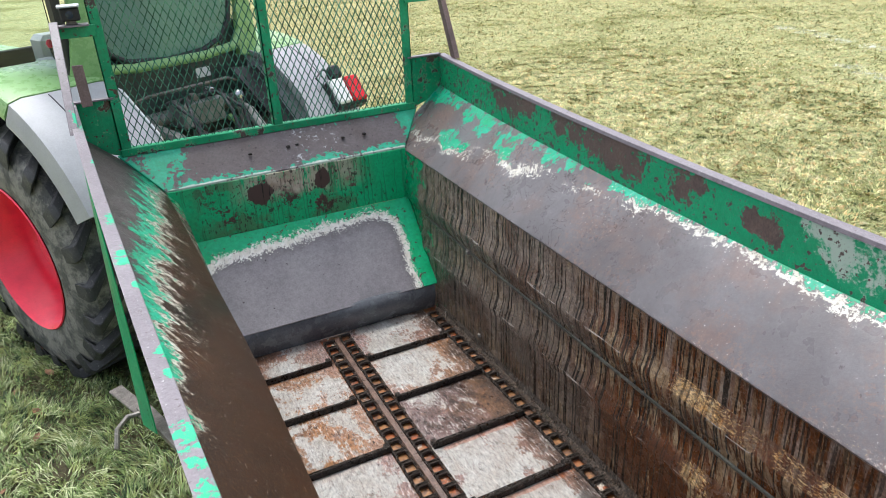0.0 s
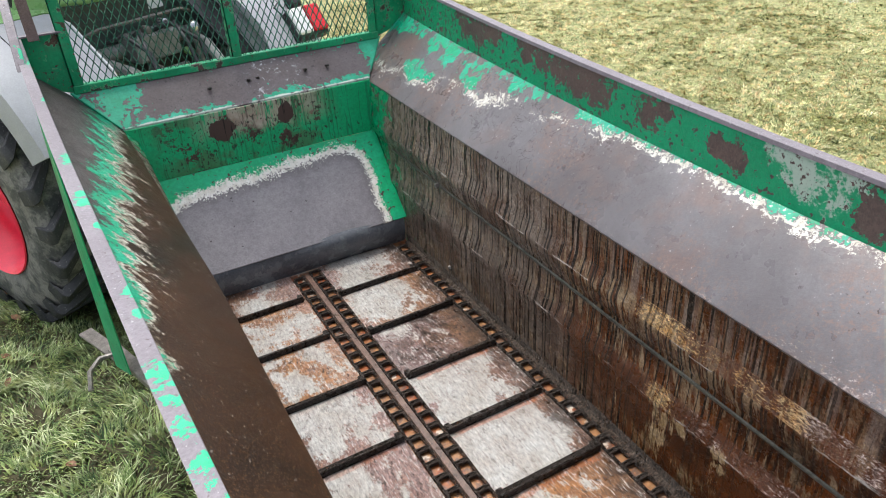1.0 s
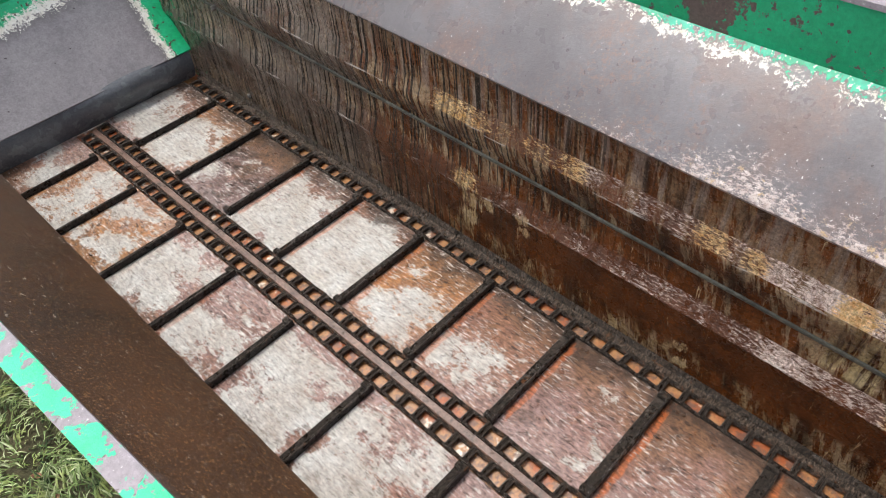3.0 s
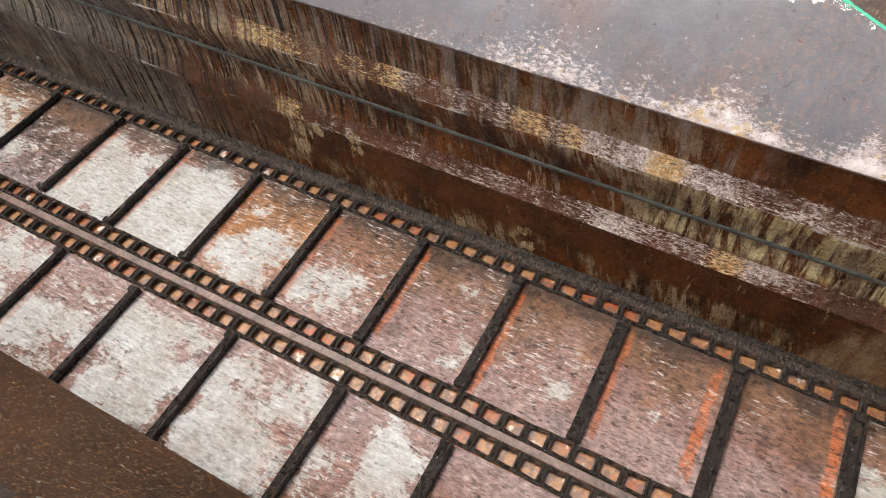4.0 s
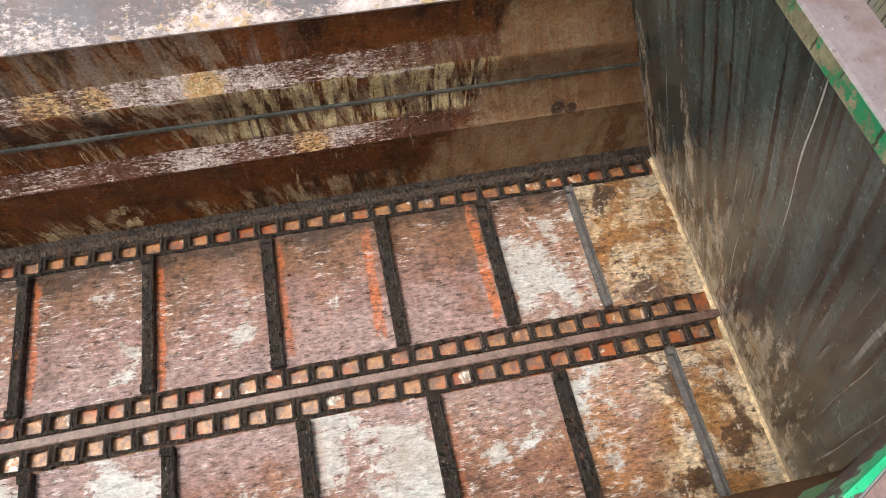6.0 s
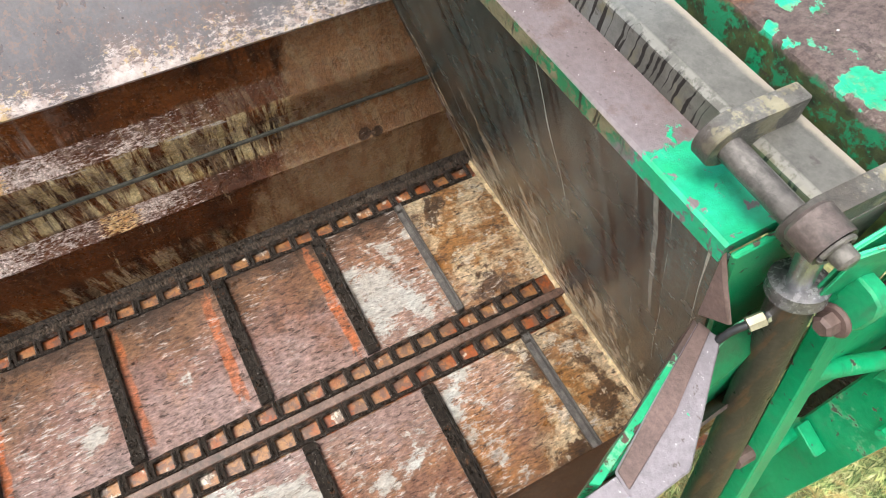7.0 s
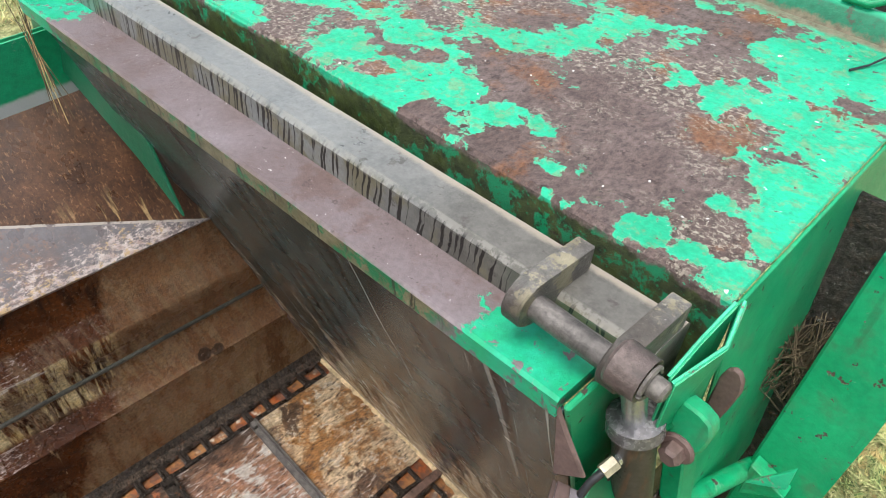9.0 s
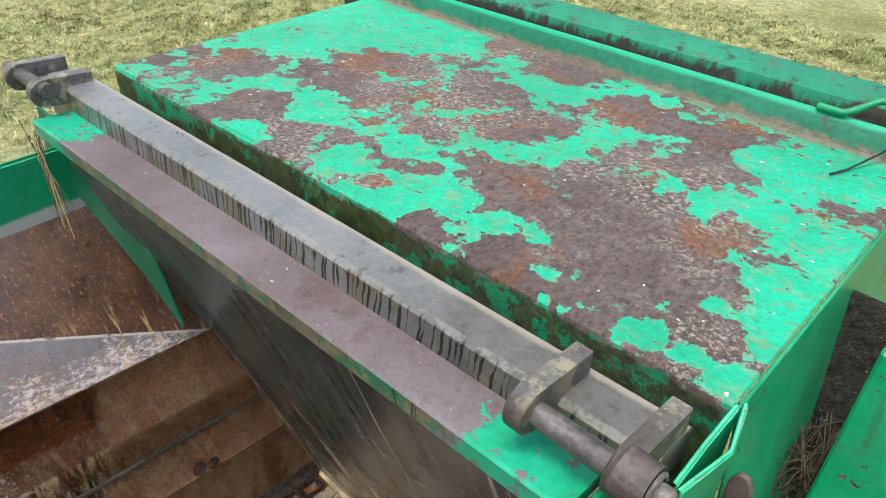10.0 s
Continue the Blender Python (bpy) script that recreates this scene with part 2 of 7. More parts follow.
# ---- surfaces of the hopper ----
def wall_material(ledge=False):
    """Side wall: grey-brown wet steel under thin dark drips; chocolate brown with tan streaks and yellow crusts farther back; plain brown by the gate.
    ledge: the upward ledges of its ridges, where pinkish-white spatter and gold clusters have dried on."""
    n = Nodes("spattered_ledge" if ledge else "wet_wall")
    x, y, z = n.xyz()
    yy = n.m("ADD", y, n.m("MULTIPLY_ADD", n.noise(2.2, 5, 0.6), 1.6, -0.8))
    front = n.step(yy, 1.35, 2.25)
    ahead = n.mix(n.full(1, 4, 0.6, n.vec(1, 9, 3.0), 0.3), (0.112, 0.084, 0.068), (0.255, 0.205, 0.168))
    ahead = n.mix(n.m("MULTIPLY", n.step(n.noise(3.2, 5, 0.65, n.vec(1, 1, 1, 4)), 0.50, 0.64), 0.7), ahead, (0.120, 0.058, 0.034))
    behind = n.mix(n.full(5, 5, 0.7, n.vec(1, 1, 1.6)), (0.036, 0.0098, 0.0023), (0.180, 0.054, 0.0115))
    base = n.mix(front, behind, ahead)
    wig = n.m("MULTIPLY_ADD", n.full(1, 3, 0.5, n.vec(3, 24, 26)), 0.0026, -0.0013)
    u = n.m("ADD", y, wig)
    patch = n.full(1.7, 4, 0.6, n.vec(1, 1, 1.5, 9))
    # tan streaks; a plain strip stays free of them above the lowest bend
    free = n.m("MAXIMUM", n.step(z, 1.31, 1.37), n.step(z, 1.135, 1.10))
    lean = n.plane(x, n.m("MULTIPLY_ADD", z, -0.20, y), z)
    dash = n.step(n.m("ADD", n.full(1, 5, 0.7, n.vec(1, 42, 7, 6, source=lean), 0.2), n.m("MULTIPLY", patch, 0.55)), 0.78, 0.98)
    tan = n.mix(n.full(9, 4), (0.230, 0.150, 0.085), (0.44, 0.33, 0.205))
    aft = n.m("SUBTRACT", 1.0, n.m("MULTIPLY", n.step(z, 1.60, 1.63), n.step(yy, 0.15, -0.25)))
    base = n.mix(n.m("MULTIPLY", n.m("MULTIPLY", n.m("MULTIPLY", dash, free), aft), n.m("MULTIPLY_ADD", n.m("MAXIMUM", front, n.step(z, 1.60, 1.63)), -0.45, 0.85)), base, tan)
    # paler columns under the upper edge
    cols = n.m("MULTIPLY", n.step(z, 1.605, 1.635), n.m("MULTIPLY", n.step(n.full(1, 4, 0.6, n.vec(1, 34, 3.0, 2)), 0.48, 0.80), n.step(yy, -0.40, 0.0)))
    base = n.mix(n.m("MULTIPLY", cols, 0.60), base, (0.27, 0.215, 0.18))
    # yellow crust on both sides of the seam
    yc = n.m("ADD", y, n.m("MULTIPLY_ADD", n.noise(3.5, 5, 0.65), 0.5, -0.25))
    zone = n.m("MULTIPLY", n.step(yc, -0.84, -0.70), n.step(yc, 0.16, -0.12))
    band = n.m("MULTIPLY", n.step(z, 1.335, 1.36), n.step(z, 1.56, 1.53))
    crust = n.m("MULTIPLY", n.m("MULTIPLY", zone, band), n.step(n.full(1, 5, 0.7, n.vec(1, 44, 5.5), 0.4), 0.34, 0.66))
    crust_tone = n.mix(n.full(24, 4), (0.44, 0.31, 0.12), (0.86, 0.74, 0.44))
    base = n.mix(n.m("MULTIPLY", crust, 0.9), base, crust_tone)
    # dried cakes of it farther ahead
    torn = n.m("MULTIPLY_ADD", n.full(1, 6, 0.75, n.vec(1, 60, 9)), 1.9, -0.95)
    cakes = n.blobs(((1.29, 1.30, 0.050), (1.25, 1.22, 0.050), (1.27, 1.14, 0.055), (1.17, 1.25, 0.035), (1.02, 1.27, 0.030), (1.01, 1.22, 0.022), (0.39, 1.12, 0.026), (0.38, 1.05, 0.030), (0.62, 1.04, 0.030)), n.plane(y, z), 0.4, 1.5)
    base = n.mix(n.m("MULTIPLY", n.step(n.m("ADD", cakes, torn), 0.58, 0.90), 0.9), base, n.mix(n.full(30, 4), (0.38, 0.25, 0.11), (0.68, 0.54, 0.33)))
    # a row of short tan dashes over the chain
    row = n.m("MULTIPLY", n.m("MULTIPLY", n.step(z, 1.00, 1.03), n.step(z, 1.13, 1.09)), n.step(n.full(1, 5, 0.7, n.vec(1, 26, 9, 31, source=lean), 0.3), 0.52, 0.80))
    base = n.mix(n.m("MULTIPLY", row, n.m("MULTIPLY", n.step(y, 1.6, 1.2), 0.8)), base, n.mix(n.full(30, 4), (0.22, 0.13, 0.06), (0.50, 0.38, 0.21)))
    # dark soaked patches
    soak = n.m("MULTIPLY", n.step(n.noise(1, 5, 0.65, n.vec(1, 12, 2.6, 2)), 0.50, 0.61), n.step(yy, 1.4, 0.5))
    base = n.mix(n.m("MULTIPLY", n.m("MULTIPLY", soak, n.m("MULTIPLY_ADD", crust, -0.8, 1.0)), n.m("MULTIPLY_ADD", n.m("MULTIPLY", n.step(z, 1.30, 1.27), n.step(z, 1.12, 1.15)), -0.60, 0.75)), base, (0.0165, 0.0055, 0.0026))
    if ledge:
        back = n.step(n.m("ADD", y, n.m("MULTIPLY_ADD", n.noise(1.3, 4, 0.6), 1.2, -0.6)), 1.75, 0.90)
        sp = n.full(150, 6, 0.82, n.vec(1, 0.35, 1))
        cov = n.full(2.6, 4, 0.6, n.vec(1, 1, 1, 7))
        end = n.step(n.m("ADD", y, n.m("MULTIPLY", sp, 0.12)), -0.72, -0.50)
        lev = n.m("ADD", sp, n.m("ADD", n.m("MULTIPLY", cov, 0.75), n.m("MULTIPLY_ADD", back, 0.78, -0.98)))
        mask = n.m("MULTIPLY", n.step(lev, 0.62, 0.86), end)
        base = n.mix(n.m("MULTIPLY", back, 0.6), base, (0.105, 0.036, 0.016))
        base = n.mix(mask, base, n.mix(n.full(60, 5, 0.8), (0.30, 0.15, 0.10), (0.88, 0.78, 0.72)))
        near = n.blobs(((1.28, 1.30, 0.09), (1.34, 1.58, 0.10), (1.22, 1.58, 0.10), (1.10, 1.58, 0.08), (0.98, 1.58, 0.10), (0.86, 1.575, 0.09), (0.40, 1.58, 0.08), (0.28, 1.58, 0.05), (0.02, 1.58, 0.06), (-0.20, 1.30, 0.07)), n.plane(y, z), 0.4, 1.5)
        gold = n.m("MULTIPLY", n.step(n.m("ADD", n.m("MULTIPLY", near, 0.45), n.m("ADD", n.m("MULTIPLY", sp, 0.7), n.m("MULTIPLY", cov, 0.35))), 0.90, 1.04), n.m("MULTIPLY", n.step(near, 0.0, 0.3), end))
        base = n.mix(n.m("MULTIPLY", gold, 0.9), base, n.mix(n.full(40, 3), (0.55, 0.25, 0.05), (0.88, 0.66, 0.34)))
    # thin dark drips
    p1, p2 = n.full(1, 3, 0.5, n.vec(1, 26, 2.6)), n.full(1, 3, 0.5, n.vec(1, 40, 4.5, 3))
    drip = n.step(n.m("ADD", n.lines(u, 36), n.m("MULTIPLY_ADD", p1, -0.22, 0.085)), 0.115, 0.055)
    thin = n.m("MULTIPLY", n.step(n.m("ADD", n.lines(n.m("ADD", u, 11.3), 50), n.m("MULTIPLY_ADD", p2, -0.36, 0.24)), 0.11, 0.04), n.m("MULTIPLY_ADD", n.step(z, 1.60, 1.64), 0.6, 0.4))
    dark = n.m("MAXIMUM", drip, thin)
    low = n.m("MULTIPLY", n.step(z, 1.29, 1.25), n.step(yy, 1.6, 0.9))
    wet = n.m("MULTIPLY", n.m("MULTIPLY", dark, n.m("MULTIPLY_ADD", n.step(yy, 0.1, 1.3), 0.80, 0.15)), n.m("MULTIPLY_ADD", low, -0.85, 1.0))
    if ledge:
        wet = n.m("MULTIPLY", wet, n.m("MULTIPLY_ADD", back, -0.8, 1.0))
    base = n.mix(wet, base, (0.005, 0.0032, 0.0025))
    # ridge edges rubbed bright
    for z0, dz in ((1.276, 0.0038), (1.545, 0.0068)):
        off = n.m("ABSOLUTE", n.m("SUBTRACT", z, n.m("MULTIPLY_ADD", y, dz, z0)))
        rub = n.m("MULTIPLY", n.step(off, 0.008, 0.003), n.step(n.noise(1, 5, 0.75, n.vec(1, 6, 40)), 0.53, 0.60))
        base = n.mix(n.m("MULTIPLY", rub, 0.8), base, (0.62, 0.57, 0.53))
    # green paint left in the front corner
    gl = n.m("ADD", n.m("ADD", y, n.m("MULTIPLY_ADD", n.noise(6, 7, 0.68), 0.8, -0.4)), n.m("MULTIPLY", n.m("SUBTRACT", z, 1.3), -0.35))
    base = n.mix(n.m("MULTIPLY", n.step(gl, 3.24, 3.26), n.step(n.noise(32, 4, 0.6), 0.60, 0.57)), base, GREEN)
    # smoother brown end by the gate, with two dark spots
    edge = n.m("ADD", y, n.m("ADD", n.m("MULTIPLY", n.m("SUBTRACT", n.m("MINIMUM", z, 1.47), 1.3), 0.55), n.m("MULTIPLY_ADD", n.noise(11, 5, 0.65, n.vec(1, 1, 0.35)), 0.20, -0.10)))
    end = n.step(edge, -0.61, -0.66)
    tail = n.mix(n.full(1.5, 6, 0.7, n.vec(1, 1, 2.2)), (0.125, 0.055, 0.022), (0.315, 0.168, 0.082))
    # dried tan wash, laid on stronger low down to offset the scant light
    wash = n.m("MULTIPLY", n.step(z, 1.285, 1.26), n.step(n.full(1, 6, 0.7, n.vec(1, 16, 3.5, 27), 0.3), 0.30, 0.75))
    tail = n.mix(n.m("MULTIPLY", wash, 0.75), tail, (0.40, 0.275, 0.155))
    tail = n.mix(n.m("MULTIPLY", dash, n.m("MULTIPLY_ADD", n.step(z, 1.29, 1.25), 0.3, 0.40)), tail, (0.36, 0.26, 0.15))
    tail = n.mix(n.m("MULTIPLY", n.step(n.m("ADD", n.blobs(((-0.925, 1.292, 0.022), (-0.965, 1.286, 0.020)), n.plane(y, z)), n.m("MULTIPLY", n.noise(40, 4), 0.5)), 0.75, 0.95), 0.85), tail, (0.022, 0.012, 0.008))
    base = n.mix(n.m("MULTIPLY", end, 0.9), base, tail)
    grain = n.full(120, 5, 0.8)
    base = n.shade(base, n.m("MULTIPLY_ADD", grain, 1.3, 0.35))
    base = n.mix(n.m("MULTIPLY", n.step(n.noise(75, 4, 0.7), 0.60, 0.66), 0.40), base, (0.33, 0.21, 0.11))
    base = n.mix(n.m("MULTIPLY", n.step(n.noise(130, 3, 0.65), 0.655, 0.70), 0.45), base, (0.48, 0.40, 0.34))
    h = n.m("ADD", grain, n.m("MULTIPLY", dark, 0.12))
    return n.done(base, n.m("MULTIPLY_ADD", n.noise(18, 4), 0.3, 0.12), 0, h, 0.75 if ledge else 0.45, 0.003, 0.45 if ledge else 0.30)


def slope_material():
    """Bare grey upper plate: a band of green paint and white flakes under the board, pale crust along the lower edge, a brown rear corner."""
    n = Nodes("sloping_steel")
    x, y, z = n.xyz()
    h = n.m("MULTIPLY", n.m("SUBTRACT", z, n.m("MULTIPLY_ADD", y, 0.011, 1.755)), 4.3)
    g = n.noise(1.1, 5, 0.6)
    base = n.mix(n.step(g, 0.35, 0.7), (0.170, 0.160, 0.168), (0.088, 0.077, 0.079))
    base = n.mix(n.m("MULTIPLY", n.step(n.noise(3.0, 6, 0.7), 0.46, 0.66), 0.60), base, (0.185, 0.118, 0.096))
    base = n.shade(base, n.m("MULTIPLY_ADD", n.full(22, 6, 0.75), 0.26, 0.87))
    base = n.shade(base, n.m("MULTIPLY_ADD", n.full(110, 5, 0.8), 0.26, 0.87))
    rusty = n.m("MULTIPLY", n.step(n.noise(70, 5, 0.75), 0.50, 0.60), n.step(n.noise(1.6, 4, 0.6, n.vec(1, 1, 1, 23)), 0.48, 0.58))
    base = n.mix(n.m("MULTIPLY", rusty, 0.55), base, (0.24, 0.145, 0.11))
    base = n.mix(n.m("MULTIPLY", n.step(n.noise(42, 4, 0.7), 0.66, 0.70), 0.7), base, (0.04, 0.03, 0.028))
    crack = n.step(n.m("ABSOLUTE", n.m("SUBTRACT", n.noise(7, 5, 0.6, n.vec(1, 1, 1, 13), 0.4), 0.5)), 0.006, 0.002)
    base = n.mix(n.m("MULTIPLY", crack, n.m("MULTIPLY", n.step(y, 1.2, 2.2), 0.8)), base, (0.03, 0.022, 0.02))
    rear_cut = n.step(y, -0.75, -0.55)
    # the edge of the paint climbs from the front corner to the board
    hc = n.m("MULTIPLY_ADD", n.step(y, 3.7, 1.7), 0.66, 0.20)
    n1 = n.m("SUBTRACT", n.noise(4.2, 8, 0.68, n.vec(1, 1, 1, 0.4, 0.3), 0.2), 0.5)
    fine = n.m("SUBTRACT", n.noise(30, 7, 0.75), 0.5)
    level = n.m("ADD", n.m("SUBTRACT", h, hc), n.m("MULTIPLY_ADD", n1, n.m("MULTIPLY_ADD", n.step(y, 2.3, 1.5), -0.5, 1.0), n.m("MULTIPLY", fine, 0.45)))
    grain = n.full(85, 6, 0.8)
    away = n.m("MULTIPLY", n.m("ABSOLUTE", n.m("SUBTRACT", level, 0.03)), n.m("MULTIPLY_ADD", n.step(y, 2.3, 1.5), 6.0, 7.5))
    white = n.m("MULTIPLY", n.step(n.m("SUBTRACT", n.m("ADD", grain, n.m("MULTIPLY_ADD", n.full(4.5, 4, 0.6, n.vec(1, 1, 1, 17)), 0.9, -0.62)), n.m("MULTIPLY", away, 0.8)), 0.12, 0.30), rear_cut)
    base = n.mix(n.m("MULTIPLY", white, 0.92), base, n.mix(n.full(30, 3), (0.50, 0.46, 0.37), (0.78, 0.76, 0.70)))
    isl = n.noise(5.5, 8, 0.68, n.vec(1, 1, 1, 9))
    keep = n.m("ADD", isl, n.m("MULTIPLY", n.m("SUBTRACT", n.noise(30, 4, 0.6), 0.5), 0.14))
    whole = n.m("ADD", n.m("MULTIPLY_ADD", n.step(y, 2.2, 1.6), -0.10, n.m("MULTIPLY", n.step(y, 1.9, 2.5), 0.045)), n.m("MULTIPLY", n.step(h, 0.75, 1.0), -0.05))
    gap = n.step(n.m("ADD", keep, whole), 0.505, 0.495)
    holes = n.step(n.m("ADD", n.noise(44, 4, 0.62), n.m("MULTIPLY", isl, 0.12)), 0.652, 0.632)
    green = n.m("MULTIPLY", n.m("MULTIPLY", n.step(level, 0.07, 0.085), gap), n.m("MULTIPLY", rear_cut, holes))
    paint = n.shade(n.mix(n.full(9, 4), GREEN, MINT), n.m("MULTIPLY_ADD", n.full(60, 5, 0.75), 0.4, 0.8))
    base = n.mix(green, base, paint)
    base = n.mix(n.m("MULTIPLY", n.m("MULTIPLY", green, n.step(n.noise(95, 3, 0.6), 0.60, 0.66)), n.step(level, 0.30, 0.08)), base, (0.72, 0.74, 0.66))
    # crust by the lower edge
    reach = n.m("MULTIPLY_ADD", n.step(y, 1.3, -0.2), 0.34, 0.07)
    low = n.m("SUBTRACT", n.m("MULTIPLY", n.m("MULTIPLY_ADD", n.full(3.2, 4, 0.6), 1.2, 0.25), reach), h)
    sp = n.full(105, 6, 0.82, n.vec(1, 0.55, 1))
    spat = n.m("MULTIPLY", n.step(n.m("ADD", n.m("MULTIPLY", low, 1.6), sp), 0.72, 1.06), n.step(n.m("ADD", y, n.m("MULTIPLY", n1, 1.0)), 2.0, 1.2))
    tint = n.mix(n.step(n.m("ADD", n.noise(32, 5, 0.7), n.m("MULTIPLY", n.noise(4, 4), 0.5)), 0.80, 0.88), n.mix(n.full(45, 5, 0.7), (0.30, 0.20, 0.17), (0.74, 0.66, 0.62)), (0.52, 0.36, 0.18))
    base = n.mix(n.m("MULTIPLY", spat, 0.85), base, tint)
    specks = n.m("MULTIPLY", n.step(n.noise(110, 3, 0.6), 0.68, 0.72), n.step(n.noise(3, 3), 0.44, 0.55))
    base = n.mix(n.m("MULTIPLY", specks, 0.7), base, (0.7, 0.68, 0.66))
    # brown corner by the gate
    diag = n.m("ADD", n.m("ADD", y, n.m("MULTIPLY", h, -0.868)), n.m("MULTIPLY", fine, 0.012))
    corner = n.step(diag, -1.016, -1.024)
    brown = n.mix(n.full(10, 6, 0.75), (0.026, 0.012, 0.007), (0.100, 0.045, 0.021))
    brown = n.mix(n.m("MULTIPLY", n.step(n.noise(60, 5, 0.75, n.vec(1, 2.2, 1)), 0.56, 0.63), 0.5), brown, (0.30, 0.17, 0.085))
    brown = n.mix(n.m("MULTIPLY", n.step(n.noise(1, 5, 0.7, n.vec(1, 40, 9)), 0.56, 0.64), n.step(h, 0.5, 0.15)), brown, (0.36, 0.25, 0.12))
    brown = n.shade(brown, n.m("MULTIPLY_ADD", n.full(110, 5, 0.8), 1.0, 0.5))
    base = n.mix(corner, base, brown)
    seam = n.step(n.m("ABSOLUTE", n.m("ADD", diag, 1.016)), 0.010, 0.006)
    base = n.mix(n.m("MULTIPLY", seam, n.step(n.noise(25, 5, 0.7), 0.40, 0.5)), base, n.mix(n.step(y, -0.62, -0.50), (0.38, 0.34, 0.30), (0.03, 0.45, 0.26)))
    hh = n.m("ADD", n.m("ADD", n.noise(110, 6, 0.8), n.m("MULTIPLY", spat, 0.5)), n.m("MULTIPLY", green, 0.6))
    return n.done(base, n.m("MULTIPLY_ADD", n.noise(7, 4), 0.3, 0.15), 0.0, hh, 0.32, 0.003)


def left_slope_material():
    """Dark brown wet plate; greyer with slanting green and white scrapes higher up towards the front."""
    n = Nodes("dark_sloping_steel")
    x, y, z = n.xyz()
    h = n.m("MULTIPLY", n.m("SUBTRACT", z, n.m("MULTIPLY_ADD", y, 0.011, 1.755)), 4.3)
    base = n.mix(n.full(2.5, 6, 0.7), (0.012, 0.006, 0.0035), (0.060, 0.024, 0.0095))
    flecks = n.step(n.noise(1, 5, 0.75, n.vec(60, 150, 300)), 0.545, 0.61)
    base = n.mix(n.m("MULTIPLY", flecks, n.m("MULTIPLY", n.step(y, 2.4, 0.3), 0.5)), base, (0.38, 0.20, 0.075))
    rot = n.t.nodes.new("ShaderNodeMapping")
    rot.inputs["Rotation"].default_value = (0, 0, radians(58))
    n.put(rot.inputs[0], n.co)
    sl = n.noise(1, 7, 0.74, n.vec(5, 15, 1.5, source=rot.outputs[0]))
    fine = n.noise(46, 6, 0.78)
    # height over the paint's torn lower edge
    d = n.m("ADD", n.m("SUBTRACT", h, n.m("MULTIPLY_ADD", y, -0.40, 1.62)), n.m("ADD", n.m("MULTIPLY_ADD", sl, 1.5, -0.75), n.m("MULTIPLY_ADD", fine, 0.5, -0.25)))
    fore = n.step(n.m("ADD", y, n.m("MULTIPLY_ADD", sl, 0.8, -0.4)), 1.15, 1.45)
    grey = n.m("MAXIMUM", n.m("MULTIPLY", n.step(d, 0.10, 0.22), fore), n.step(n.m("ADD", h, n.m("MULTIPLY", n.m("SUBTRACT", sl, 0.5), 0.5)), 0.90, 1.0))
    base = n.mix(n.m("MULTIPLY", grey, 0.85), base, n.mix(n.full(9, 5, 0.7), (0.055, 0.043, 0.042), (0.115, 0.094, 0.094)))
    grain = n.full(75, 5, 0.8)
    pale = n.m("MULTIPLY", n.m("MULTIPLY", n.step(d, -0.17, -0.06), n.step(d, 0.06, -0.01)), n.m("MULTIPLY", fore, n.step(grain, 0.30, 0.50)))
    base = n.mix(n.m("MULTIPLY", pale, 0.85), base, n.mix(n.full(20, 4), (0.40, 0.33, 0.23), (0.72, 0.69, 0.60)))
    green = n.m("MULTIPLY", n.m("MULTIPLY", n.step(d, -0.03, 0.0), n.step(d, 0.21, 0.17)), n.m("MULTIPLY", fore, n.step(n.noise(30, 6, 0.75), 0.60, 0.565)))
    base = n.mix(green, base, n.mix(n.full(14, 4), (0.010, 0.30, 0.140), (0.024, 0.42, 0.250)))
    specks = n.m("MULTIPLY", n.step(n.noise(110, 4, 0.7, n.vec(1, 0.5, 1, 4)), 0.635, 0.67), 0.6)
    base = n.mix(specks, base, (0.42, 0.38, 0.32))
    base = n.shade(base, n.m("MULTIPLY_ADD", n.full(120, 5, 0.8), 0.9, 0.55))
    return n.done(base, n.m("MULTIPLY_ADD", n.noise(10, 4), 0.3, 0.22), 0, n.noise(1, 6, 0.75, n.vec(60, 60, 160)), 0.7, 0.003, 0.28)


